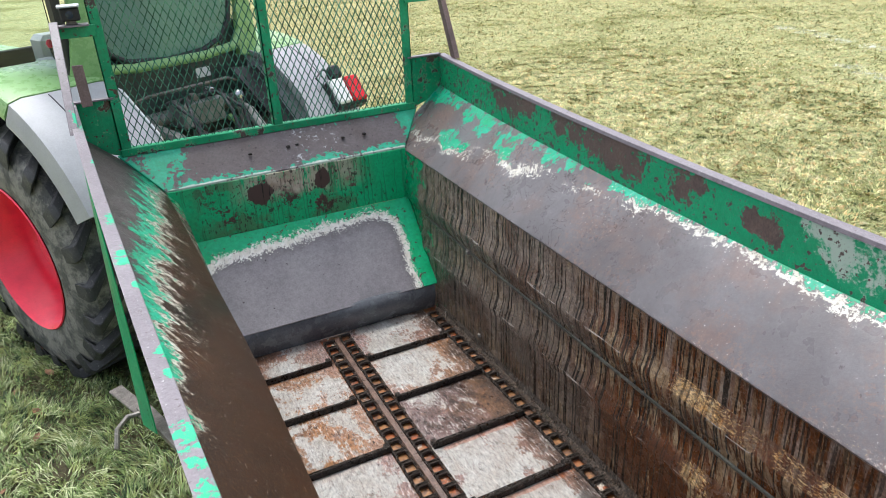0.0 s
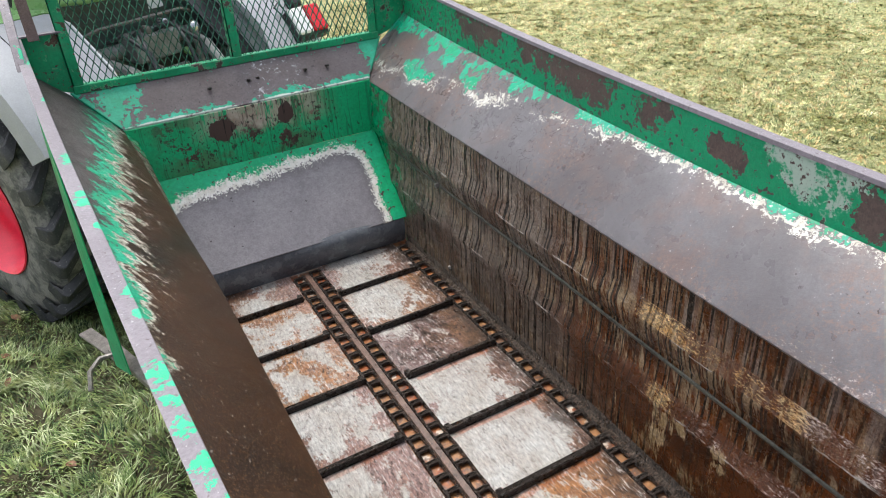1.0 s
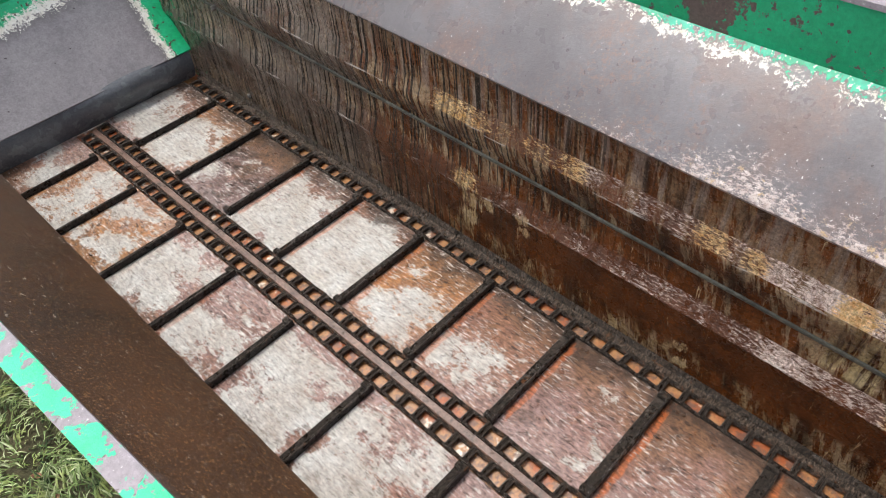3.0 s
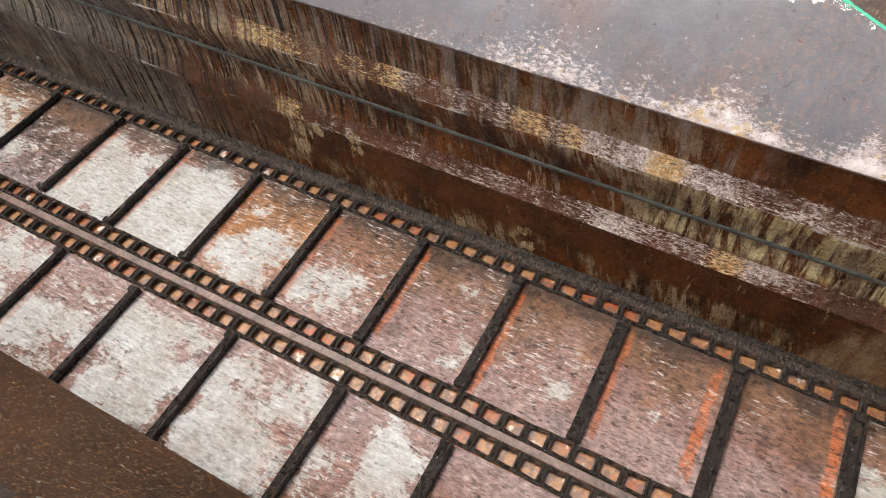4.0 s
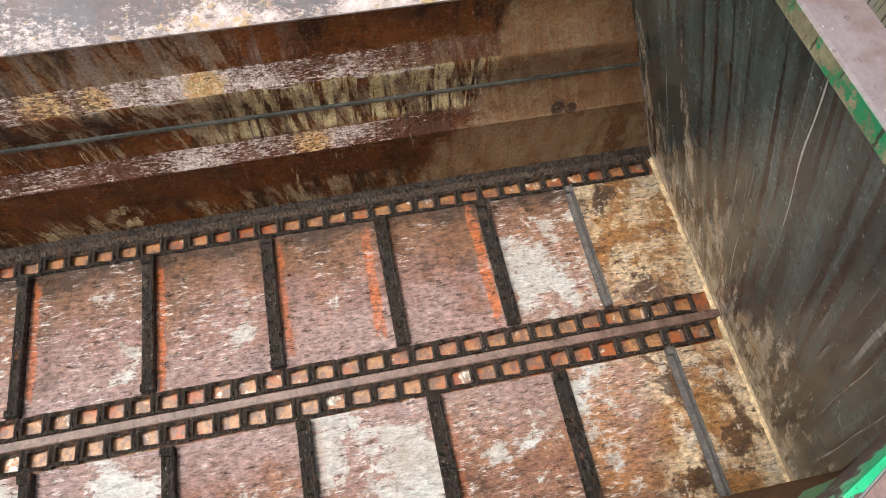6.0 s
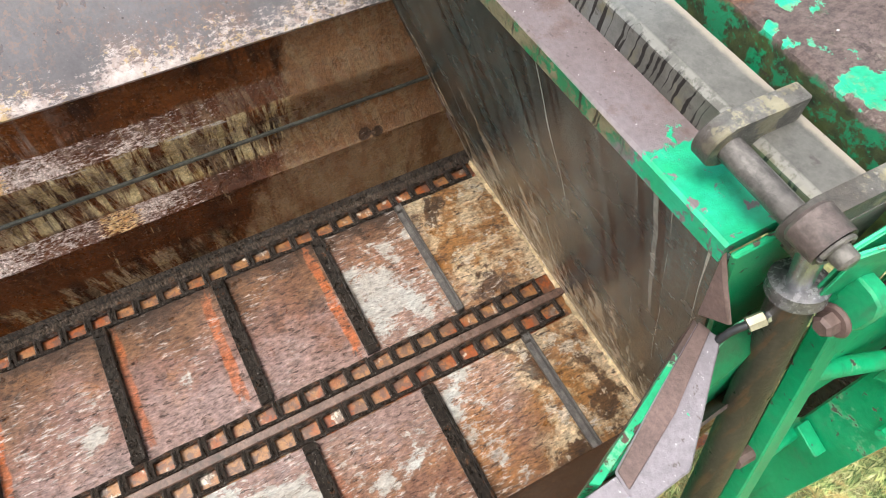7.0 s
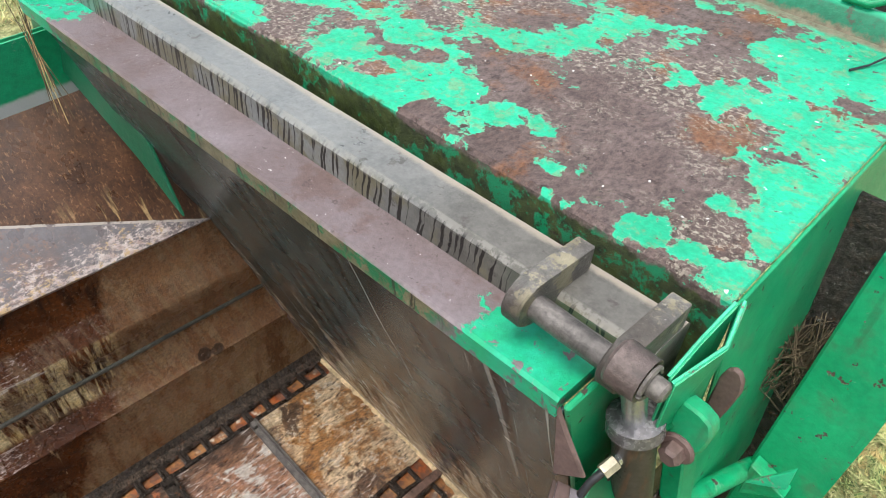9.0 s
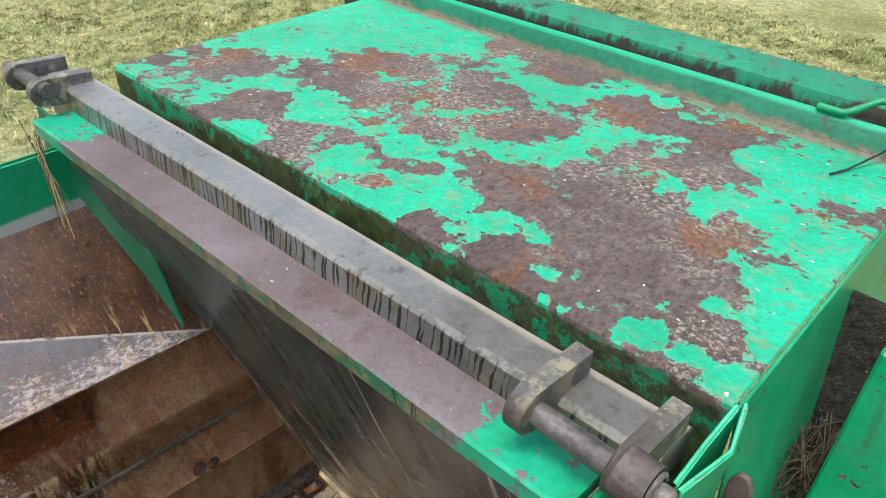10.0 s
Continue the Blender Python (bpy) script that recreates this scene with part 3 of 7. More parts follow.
def panel_material():
    """Front panel: a worn grey field with a rim of white flakes and green paint round it."""
    n = Nodes("front_panel_paint")
    x, y, z = n.xyz()
    dx = n.m("MAXIMUM", n.m("SUBTRACT", n.m("ABSOLUTE", n.m("ADD", x, 0.045)), 0.42), 0.0)
    dz = n.m("MAXIMUM", n.m("SUBTRACT", n.m("SUBTRACT", z, n.m("MULTIPLY_ADD", x, 0.06, 1.280)), 0.060), 0.0)
    d = n.m("SQRT", n.m("ADD", n.m("MULTIPLY", dx, dx), n.m("MULTIPLY", dz, dz)))
    d = n.m("ADD", d, n.m("ADD", n.m("MULTIPLY_ADD", n.noise(7, 7, 0.7), 0.10, -0.05), n.m("MULTIPLY_ADD", n.noise(38, 6, 0.78), 0.08, -0.04)))
    grey = n.mix(n.full(3.0, 5, 0.65), (0.200, 0.186, 0.202), (0.290, 0.272, 0.288))
    grey = n.shade(grey, n.m("MULTIPLY_ADD", n.full(40, 5, 0.75), 0.3, 0.85))
    grey = n.shade(grey, n.m("MULTIPLY_ADD", n.full(130, 4, 0.8), 0.4, 0.8))
    grey = n.mix(n.m("MULTIPLY", n.step(d, 0.05, 0.10), 0.45), grey, (0.085, 0.070, 0.066))
    grey = n.mix(n.step(n.noise(34, 3, 0.6), 0.695, 0.72), grey, (0.05, 0.04, 0.04))
    green = n.shade(n.mix(n.full(6, 4), (0.006, 0.40, 0.15), (0.022, 0.48, 0.24)), n.m("MULTIPLY_ADD", n.full(50, 5, 0.7), 0.4, 0.8))
    pits = n.step(n.m("ADD", n.noise(42, 4, 0.62), n.m("MULTIPLY", n.step(d, 0.20, 0.11), 0.08)), 0.635, 0.655)
    green = n.mix(pits, green, (0.075, 0.055, 0.045))
    grain = n.full(95, 6, 0.8)
    away = n.m("MULTIPLY", n.m("ABSOLUTE", n.m("SUBTRACT", d, 0.112)), 19.0)
    c = n.mix(n.step(d, 0.118, 0.121), grey, green)
    c = n.mix(n.step(n.m("SUBTRACT", grain, away), 0.10, 0.24), c, n.mix(n.full(30, 3), (0.66, 0.63, 0.55), (0.90, 0.89, 0.85)))
    return n.done(c, n.m("MULTIPLY_ADD", n.noise(12, 3), 0.25, 0.32), 0, n.m("ADD", n.noise(90, 5, 0.75), n.m("MULTIPLY", n.step(d, 0.11, 0.12), 0.5)), 0.4, 0.002, 0.3)


def face_material():
    """Front cross member: green with rust, pale spattered drips below its edge and two dark scabs."""
    n = Nodes("front_face_paint")
    x, y, z = n.xyz()
    level = n.m("ADD", n.noise(4.5, 8, 0.65, n.vec(1, 1, 1, 4)), n.m("MULTIPLY", n.m("SUBTRACT", n.noise(38, 5, 0.7), 0.5), 0.35))
    inner = n.m("MULTIPLY", n.step(x, 0.46, 0.30), n.step(x, -0.62, -0.40))
    rust = n.m("MULTIPLY", n.step(level, 0.575, 0.59), inner)
    specks = n.m("MULTIPLY", n.step(n.m("ADD", n.noise(1, 5, 0.7, n.vec(60, 60, 36)), n.m("MULTIPLY", inner, 0.06)), 0.625, 0.65), 0.85)
    green = n.mix(n.full(5, 4), (0.005, 0.38, 0.145), (0.008, 0.48, 0.20))
    green = n.shade(green, n.m("MULTIPLY_ADD", n.full(60, 5, 0.75), 0.45, 0.77))
    green = n.mix(n.m("MULTIPLY", inner, n.m("MULTIPLY", n.step(n.full(7, 5, 0.7), 0.4, 0.7), 0.55)), green, (0.10, 0.10, 0.05))
    c = n.mix(rust, green, steel_colour(n, (0.085, 0.05, 0.04), (0.06, 0.038, 0.032)))
    drip = n.full(1, 4, 0.65, n.vec(46, 1, 5))
    mid = n.step(n.m("ABSOLUTE", n.m("SUBTRACT", x, 0.02)), 0.42, 0.15)
    pale = n.m("MULTIPLY", n.step(drip, 0.30, 0.55), n.step(n.m("ADD", z, n.m("MULTIPLY", n.full(5, 5, 0.7), 0.12)), 1.70, 1.79))
    c = n.mix(n.m("MULTIPLY", n.m("MULTIPLY", pale, mid), 0.85), c, n.mix(n.full(14, 4), (0.34, 0.25, 0.17), (0.64, 0.56, 0.46)))
    c = n.mix(specks, c, (0.030, 0.022, 0.018))
    u = n.m("ADD", x, n.m("MULTIPLY_ADD", n.full(14, 3), 0.008, 0.0))
    run = n.step(n.m("ADD", n.lines(u, 30), n.m("MULTIPLY_ADD", n.full(1, 3, 0.5, n.vec(28, 1, 6)), -0.28, 0.14)), 0.09, 0.04)
    c = n.mix(n.m("MULTIPLY", run, 0.35), c, (0.022, 0.017, 0.013))
    for cx, cz, rx, rz in ((-0.20, 1.70, 0.068, 0.058), (0.13, 1.715, 0.045, 0.060)):
        ax = n.m("MULTIPLY", n.m("SUBTRACT", x, cx), 1 / rx)
        az = n.m("MULTIPLY", n.m("SUBTRACT", z, cz), 1 / rz)
        r = n.m("ADD", n.m("ADD", n.m("MULTIPLY", ax, ax), n.m("MULTIPLY", az, az)), n.m("MULTIPLY_ADD", n.full(24, 5, 0.7), 0.9, -0.45))
        c = n.mix(n.step(r, 0.95, 0.85), c, n.mix(run, (0.075, 0.045, 0.038), (0.015, 0.011, 0.010)))
    return n.done(c, n.m("MULTIPLY_ADD", n.noise(14, 3), 0.25, 0.28), 0, n.noise(100, 6, 0.8), 0.6, 0.003)


def plate_material():
    """Wet floor plates: grey-white where they are scoured, mauve, red-brown and orange rust elsewhere, scratched along the way they are swept.
    Each plate's own colour says how far it is scoured, how warm its rust is, and whether orange marks run beside the slats ahead and behind."""
    n = Nodes("scoured_floor_plate")
    x, y, z = n.xyz()
    info = n.t.nodes.new("ShaderNodeObjectInfo")
    own = n.t.nodes.new("ShaderNodeSeparateColor")
    n.put(own.inputs[0], info.outputs["Color"])
    bright, warm, ahead, after = own.outputs[0], own.outputs[1], own.outputs[2], info.outputs["Alpha"]
    wx, wy, wz = n.xyz(n.place())
    r = info.outputs["Random"]
    vm = n.t.nodes.new("ShaderNodeVectorMath")
    n.put(vm.inputs[0], n.co)
    n.put(vm.inputs[1], n.plane(n.m("MULTIPLY", r, 37.0), n.m("MULTIPLY", r, 91.0)))
    v = vm.outputs[0]
    scr = n.full(1, 5, 0.75, n.vec(95, 11, 1, source=v))
    fine = n.full(1, 6, 0.8, n.vec(60, 34, 1, source=v))
    # towards the wall, from the middle of the plate
    out = n.m("MULTIPLY", n.m("MULTIPLY", x, n.m("SIGN", wx)), 4.6)
    rim = n.m("MULTIPLY", n.m("ABSOLUTE", y), 5.8)
    level = n.m("ADD", n.m("MULTIPLY_ADD", n.full(4.2, 6, 0.65, n.vec(1, 0.75, 1, source=v), 0.3), 1.35, -0.675), n.m("MULTIPLY", n.m("SUBTRACT", scr, 0.5), 0.22))
    level = n.m("ADD", level, n.m("MULTIPLY", n.m("SUBTRACT", n.full(17, 6, 0.75, v), 0.5), 0.45))
    level = n.m("ADD", level, n.m("MULTIPLY", n.m("SUBTRACT", fine, 0.5), 0.50))
    level = n.m("ADD", level, n.m("MULTIPLY_ADD", bright, 1.45, -0.80))
    level = n.m("SUBTRACT", level, n.m("MULTIPLY", n.step(out, 0.25, 1.0), 0.62))
    level = n.m("SUBTRACT", level, n.m("MULTIPLY", n.step(out, -0.72, -1.0), 0.25))
    level = n.m("SUBTRACT", level, n.m("MULTIPLY", n.step(rim, 0.72, 1.0), 0.22))
    tone = n.m("ADD", warm, n.m("MULTIPLY_ADD", n.full(6, 5, 0.65, v), 0.5, -0.25))
    rust = n.mix(n.step(tone, 0.0, 0.28), (0.055, 0.034, 0.025), (0.300, 0.182, 0.158))
    rust = n.mix(n.step(tone, 0.34, 0.60), rust, (0.265, 0.132, 0.090))
    rust = n.mix(n.step(tone, 0.66, 0.95), rust, (0.440, 0.195, 0.066))
    brown = n.m("ADD", out, n.m("MULTIPLY_ADD", n.full(5, 5, 0.65, n.vec(1, 1, 1, 33, source=v)), 1.3, -0.65))
    rust = n.mix(n.m("MULTIPLY", n.step(brown, -0.1, 0.75), 0.75), rust, n.mix(n.full(9, 5, 0.7, v), (0.125, 0.062, 0.030), (0.250, 0.128, 0.060)))
    rust = n.mix(n.m("MULTIPLY", n.step(n.noise(8, 6, 0.72, n.vec(1, 1, 1, 41, source=v)), 0.57, 0.66), 0.6), rust, (0.38, 0.175, 0.075))
    rust = n.mix(n.m("MULTIPLY", n.step(n.noise(5, 6, 0.7, n.vec(1, 1, 1, 21, source=v)), 0.57, 0.68), 0.75), rust, (0.050, 0.032, 0.024))
    # pale mauve sky sheen put into the colour towards the middle of the floor
    rust = n.mix(n.m("MULTIPLY", n.step(brown, -0.15, -0.8), 0.50), rust, (0.42, 0.315, 0.30))
    white = n.mix(n.full(6, 5, 0.7, n.vec(1, 1, 1, 11, source=v)), (0.68, 0.685, 0.66), (0.48, 0.425, 0.37))
    white = n.mix(n.m("MULTIPLY", n.step(n.full(1, 6, 0.8, n.vec(40, 9, 1, 3, source=v)), 0.45, 0.85), 0.45), white, (0.30, 0.22, 0.18))
    pale = n.step(level, -0.06, 0.14)
    halo = n.m("MULTIPLY", n.step(level, -0.34, -0.14), n.step(level, 0.10, -0.06))
    rust = n.mix(n.m("MULTIPLY", halo, 0.40), rust, n.mix(warm, (0.34, 0.20, 0.18), (0.40, 0.20, 0.085)))
    c = n.mix(pale, rust, white)
    # dirt by the chains and along the wall
    dirt = n.m("ADD", out, n.m("MULTIPLY_ADD", n.full(8, 6, 0.75, v), 0.75, -0.375))
    c = n.mix(n.m("MULTIPLY", n.step(dirt, 0.62, 0.98), 0.82), c, (0.050, 0.031, 0.022))
    # ochre crust on the last plates
    end = n.step(n.m("ADD", wy, n.m("MULTIPLY_ADD", n.noise(7, 5, 0.7), 0.3, -0.15)), -0.93, -1.06)
    crusty = n.mix(n.step(n.noise(8, 6, 0.7, v), 0.44, 0.56), (0.320, 0.150, 0.045), (0.66, 0.52, 0.34))
    crusty = n.mix(n.step(n.noise(6, 6, 0.7, n.vec(1, 1, 1, 15, source=v)), 0.53, 0.60), crusty, (0.070, 0.038, 0.018))
    crusty = n.mix(n.m("MULTIPLY", n.step(n.noise(11, 6, 0.75, n.vec(1, 1, 1, 19, source=v)), 0.55, 0.60), 0.8), crusty, (0.68, 0.61, 0.50))
    c = n.mix(n.m("MULTIPLY", end, 0.85), c, crusty)
    # orange rubbing marks beside some of the slats
    wob = n.m("MULTIPLY_ADD", n.full(9, 4, 0.6, v), 0.014, -0.007)
    yy = n.m("ADD", y, wob)
    gap = n.step(n.m("ADD", n.full(1, 6, 0.75, n.vec(11, 30, 1, source=v)), n.m("MULTIPLY_ADD", n.step(n.m("ABSOLUTE", out), 0.95, 0.55), 0.7, -0.3)), 0.15, 0.55)
    m1 = n.m("MULTIPLY", n.m("MULTIPLY", n.step(yy, 0.131, 0.139), n.step(yy, 0.162, 0.154)), ahead)
    m2 = n.m("MULTIPLY", n.m("MULTIPLY", n.step(yy, -0.105, -0.113), n.step(yy, -0.143, -0.135)), after)
    om = n.m("MULTIPLY", n.m("MULTIPLY", n.m("MAXIMUM", m1, m2), gap), n.m("MULTIPLY_ADD", fine, 0.3, 0.7))
    c = n.mix(om, c, n.mix(n.full(8, 4), (0.60, 0.135, 0.018), (0.44, 0.17, 0.09)))
    # small pits with their shade and thin scoured flecks with wet glints, as colour
    dots = n.m("MULTIPLY", n.m("MULTIPLY_ADD", pale, -0.50, 1.0), n.step(n.noise(50, 5, 0.75, n.vec(1.3, 0.42, 1, source=v)), 0.565, 0.62))
    c = n.mix(n.m("MULTIPLY", dots, 0.85), c, (0.046, 0.024, 0.018))
    fleck = n.m("MULTIPLY", n.step(n.noise(44, 6, 0.80, n.vec(2.0, 0.42, 1, 7, source=v)), 0.535, 0.60), n.step(n.m("ADD", n.noise(4.5, 4, 0.6, n.vec(1, 1, 1, 29, source=v)), n.m("MULTIPLY_ADD", bright, 0.3, -0.1)), 0.42, 0.58))
    c = n.mix(n.m("MULTIPLY", n.m("MULTIPLY", fleck, 0.9), n.m("SUBTRACT", 1.0, pale)), c, (0.68, 0.63, 0.60))
    # ripples: their glints and dark sides put into the colour too
    ripple = n.full(95, 5, 0.78, n.vec(1, 0.4, 1, source=v))
    c = n.shade(c, n.m("MULTIPLY_ADD", n.m("SUBTRACT", ripple, 0.5), n.m("MULTIPLY_ADD", pale, -0.75, 1.5), 1.0))
    c = n.shade(c, n.m("MULTIPLY_ADD", scr, 0.30, 0.85))
    h = n.m("ADD", n.m("MULTIPLY", scr, 0.3), n.m("ADD", ripple, n.m("MULTIPLY", n.full(1, 4, 0.6, n.vec(70, 26, 1, 4, source=v)), 0.8)))
    return n.done(c, n.m("MULTIPLY_ADD", n.noise(14, 4), 0.35, 0.14), 0, h, 1.0, 0.006, coat=0.5)


def gate_material():
    """Rear gate: blackish teal wet sheet, brown lower down, with long pale scratches and dark runs, tan fans and pale crust towards the floor."""
    n = Nodes("gate_sheet")
    x, y, z = n.xyz()
    base = n.mix(n.full(2.2, 5, 0.6), (0.015, 0.031, 0.030), (0.078, 0.112, 0.104))
    bend = n.m("MULTIPLY_ADD", n.full(1, 3, 0.5, n.vec(1.6, 1, 0.5)), 0.05, 0.0)
    u = n.m("ADD", n.m("ADD", x, n.m("MULTIPLY", z, 0.05)), bend)
    strip = n.full(1, 5, 0.6, n.vec(7, 1, 0.7, 6), 0.4)
    brown = n.m("ADD", strip, n.m("ADD", n.m("MULTIPLY", n.step(z, 1.60, 1.15), 0.42), n.m("MULTIPLY", n.blobs(((-0.30, 2.02, 0.12), (-0.40, 1.90, 0.10), (0.08, 2.0, 0.07)), n.plane(x, z), 0.3, 1.8), 0.45)))
    base = n.mix(n.m("MULTIPLY", n.step(brown, 0.90, 1.14), 0.85), base, n.mix(n.full(1, 5, 0.7, n.vec(14, 1, 2.5)), (0.026, 0.013, 0.009), (0.092, 0.050, 0.034)))
    base = n.shade(base, n.m("MULTIPLY_ADD", n.full(1, 5, 0.7, n.vec(13, 1, 0.6, 17)), 1.7, 0.15))
    p = n.full(1, 4, 0.65, n.vec(9, 1, 1.3))
    scratch = n.step(n.m("ADD", n.lines(u, 11.0), n.m("MULTIPLY_ADD", p, -0.085, 0.058)), 0.020, 0.0)
    hair = n.step(n.m("ADD", n.lines(n.m("ADD", u, 4.4), 34.0), n.m("MULTIPLY_ADD", n.full(1, 3, 0.5, n.vec(14, 1, 2, 8)), -0.22, 0.12)), 0.06, 0.0)
    run = n.step(n.m("ADD", n.lines(n.m("ADD", x, 8.1), 24.0), n.m("MULTIPLY_ADD", n.full(1, 3, 0.5, n.vec(11, 1, 1.0, 3)), -0.44, 0.20)), 0.10, 0.02)
    base = n.mix(n.m("MULTIPLY", run, 0.9), base, (0.005, 0.006, 0.006))
    base = n.mix(n.m("MULTIPLY", hair, n.m("MULTIPLY_ADD", n.step(z, 1.3, 1.8), 0.15, 0.03)), base, (0.28, 0.28, 0.255))
    base = n.mix(n.m("MULTIPLY", scratch, 0.70), base, (0.58, 0.56, 0.50))
    # a pale weld line near the cylinder's end
    weld = n.m("ABSOLUTE", n.m("ADD", n.m("ADD", x, n.m("MULTIPLY_ADD", n.full(1, 3, 0.5, n.vec(1, 1, 5)), 0.006, -0.003)), n.m("MULTIPLY_ADD", z, 0.02, 0.398)))
    base = n.mix(n.m("MULTIPLY", n.m("MULTIPLY", n.step(weld, 0.006, 0.003), n.step(z, 1.75, 1.95)), 0.65), base, (0.38, 0.37, 0.33))
    fan = n.m("ADD", z, n.m("MULTIPLY_ADD", n.full(1, 6, 0.7, n.vec(7, 1, 0.9)), -1.05, 0.0))
    crust = n.m("MULTIPLY", n.step(fan, 1.06, 0.76), n.step(n.full(1, 5, 0.75, n.vec(22, 1, 5)), 0.36, 0.60))
    base = n.mix(n.m("MULTIPLY", crust, 0.85), base, n.mix(n.full(12, 4), (0.36, 0.24, 0.12), (0.72, 0.67, 0.56)))
    base = n.mix(n.step(n.m("ADD", z, n.m("MULTIPLY", n.full(20, 5, 0.7), 0.16)), 1.16, 1.08), base, n.mix(n.full(16, 5, 0.7), (0.30, 0.20, 0.10), (0.74, 0.69, 0.60)))
    base = n.shade(base, n.m("MULTIPLY_ADD", n.full(80, 6, 0.8), 0.9, 0.55))
    base = n.mix(n.m("MULTIPLY", n.step(n.noise(110, 3, 0.65), 0.66, 0.70), 0.5), base, (0.45, 0.45, 0.43))
    return n.done(base, n.m("MULTIPLY_ADD", n.noise(8, 4), 0.3, 0.10), 0.0, n.noise(90, 6, 0.75), 0.25, 0.002, 0.40)


def tube_material():
    """Grey worn steel tube, pale along its edges, dark runs down its face."""
    n = Nodes("dripped_tube")
    x, y, z = n.xyz()
    near = n.step(n.m("ADD", x, n.m("MULTIPLY_ADD", n.noise(3, 5, 0.6), 0.5, -0.25)), 0.05, -0.45)
    c = n.mix(near, n.mix(n.full(5, 5, 0.6), (0.165, 0.176, 0.172), (0.260, 0.270, 0.262)), n.mix(n.full(4, 6, 0.7), (0.070, 0.066, 0.056), (0.190, 0.182, 0.162)))
    c = n.shade(c, n.m("MULTIPLY_ADD", n.full(110, 5, 0.8), 0.4, 0.8))
    c = n.mix(n.m("MULTIPLY", n.step(n.noise(34, 5, 0.7), 0.60, 0.66), 0.6), c, (0.060, 0.050, 0.042))
    top = n.step(z, 2.360, 2.368)
    c = n.mix(n.m("MULTIPLY", n.m("SUBTRACT", 1.0, top), n.step(n.full(9, 5, 0.7), 0.35, 0.7)), c, (0.16, 0.15, 0.10))
    u = n.m("ADD", x, n.m("MULTIPLY_ADD", n.full(1, 3, 0.5, n.vec(20, 1, 30)), 0.005, n.m("MULTIPLY", z, 0.12)))
    run = n.step(n.m("ADD", n.lines(u, 80.0), n.m("MULTIPLY_ADD", n.full(1, 4, 0.6, n.vec(30, 1, 9)), -0.42, 0.16)), 0.12, 0.02)
    c = n.mix(n.m("MULTIPLY", run, n.m("MULTIPLY_ADD", top, -0.92, 0.95)), c, (0.012, 0.011, 0.010))
    worn = n.m("MULTIPLY", n.m("MULTIPLY", n.step(z, 2.357, 2.362), n.step(z, 2.371, 2.368)), n.step(n.noise(40, 5, 0.75), 0.45, 0.55))
    c = n.mix(n.m("MULTIPLY", worn, 0.5), c, (0.30, 0.29, 0.26))
    # pale rubbed back edge
    rim = n.m("ADD", n.m("SUBTRACT", y, n.m("MULTIPLY_ADD", x, 0.036, 0.0126)), n.m("MULTIPLY_ADD", n.noise(18, 6, 0.75), 0.020, -0.010))
    c = n.mix(n.m("MULTIPLY", n.m("MULTIPLY", top, n.step(rim, -0.990, -1.000)), 0.7), c, (0.42, 0.36, 0.28))
    return n.done(c, n.m("MULTIPLY_ADD", n.noise(20, 4), 0.3, 0.18), 0.3, n.noise(90, 6, 0.75), 0.3, 0.002)


def lug_material():
    """Forged steel, dark and greasy, with olive-tan crust on its flanks."""
    n = Nodes("forged_lug")
    x, y, z = n.xyz()
    c = steel_colour(n, (0.165, 0.160, 0.148), (0.085, 0.072, 0.060))
    c = n.mix(n.m("MULTIPLY", n.step(n.noise(16, 6, 0.72), 0.52, 0.58), 0.8), c, n.mix(n.full(40, 4), (0.22, 0.19, 0.11), (0.40, 0.36, 0.24)))
    c = n.mix(n.m("MULTIPLY", n.step(n.m("ADD", n.m("MULTIPLY_ADD", x, -0.048, -0.029), n.m("ADD", y, n.m("MULTIPLY", n.noise(30, 4), 0.04))), -0.885, -0.860), 0.8), c, (0.045, 0.034, 0.030))
    return n.done(c, n.m("MULTIPLY_ADD", n.noise(20, 4), 0.3, 0.26), 0.15, n.noise(100, 6, 0.8), 0.9, 0.003)


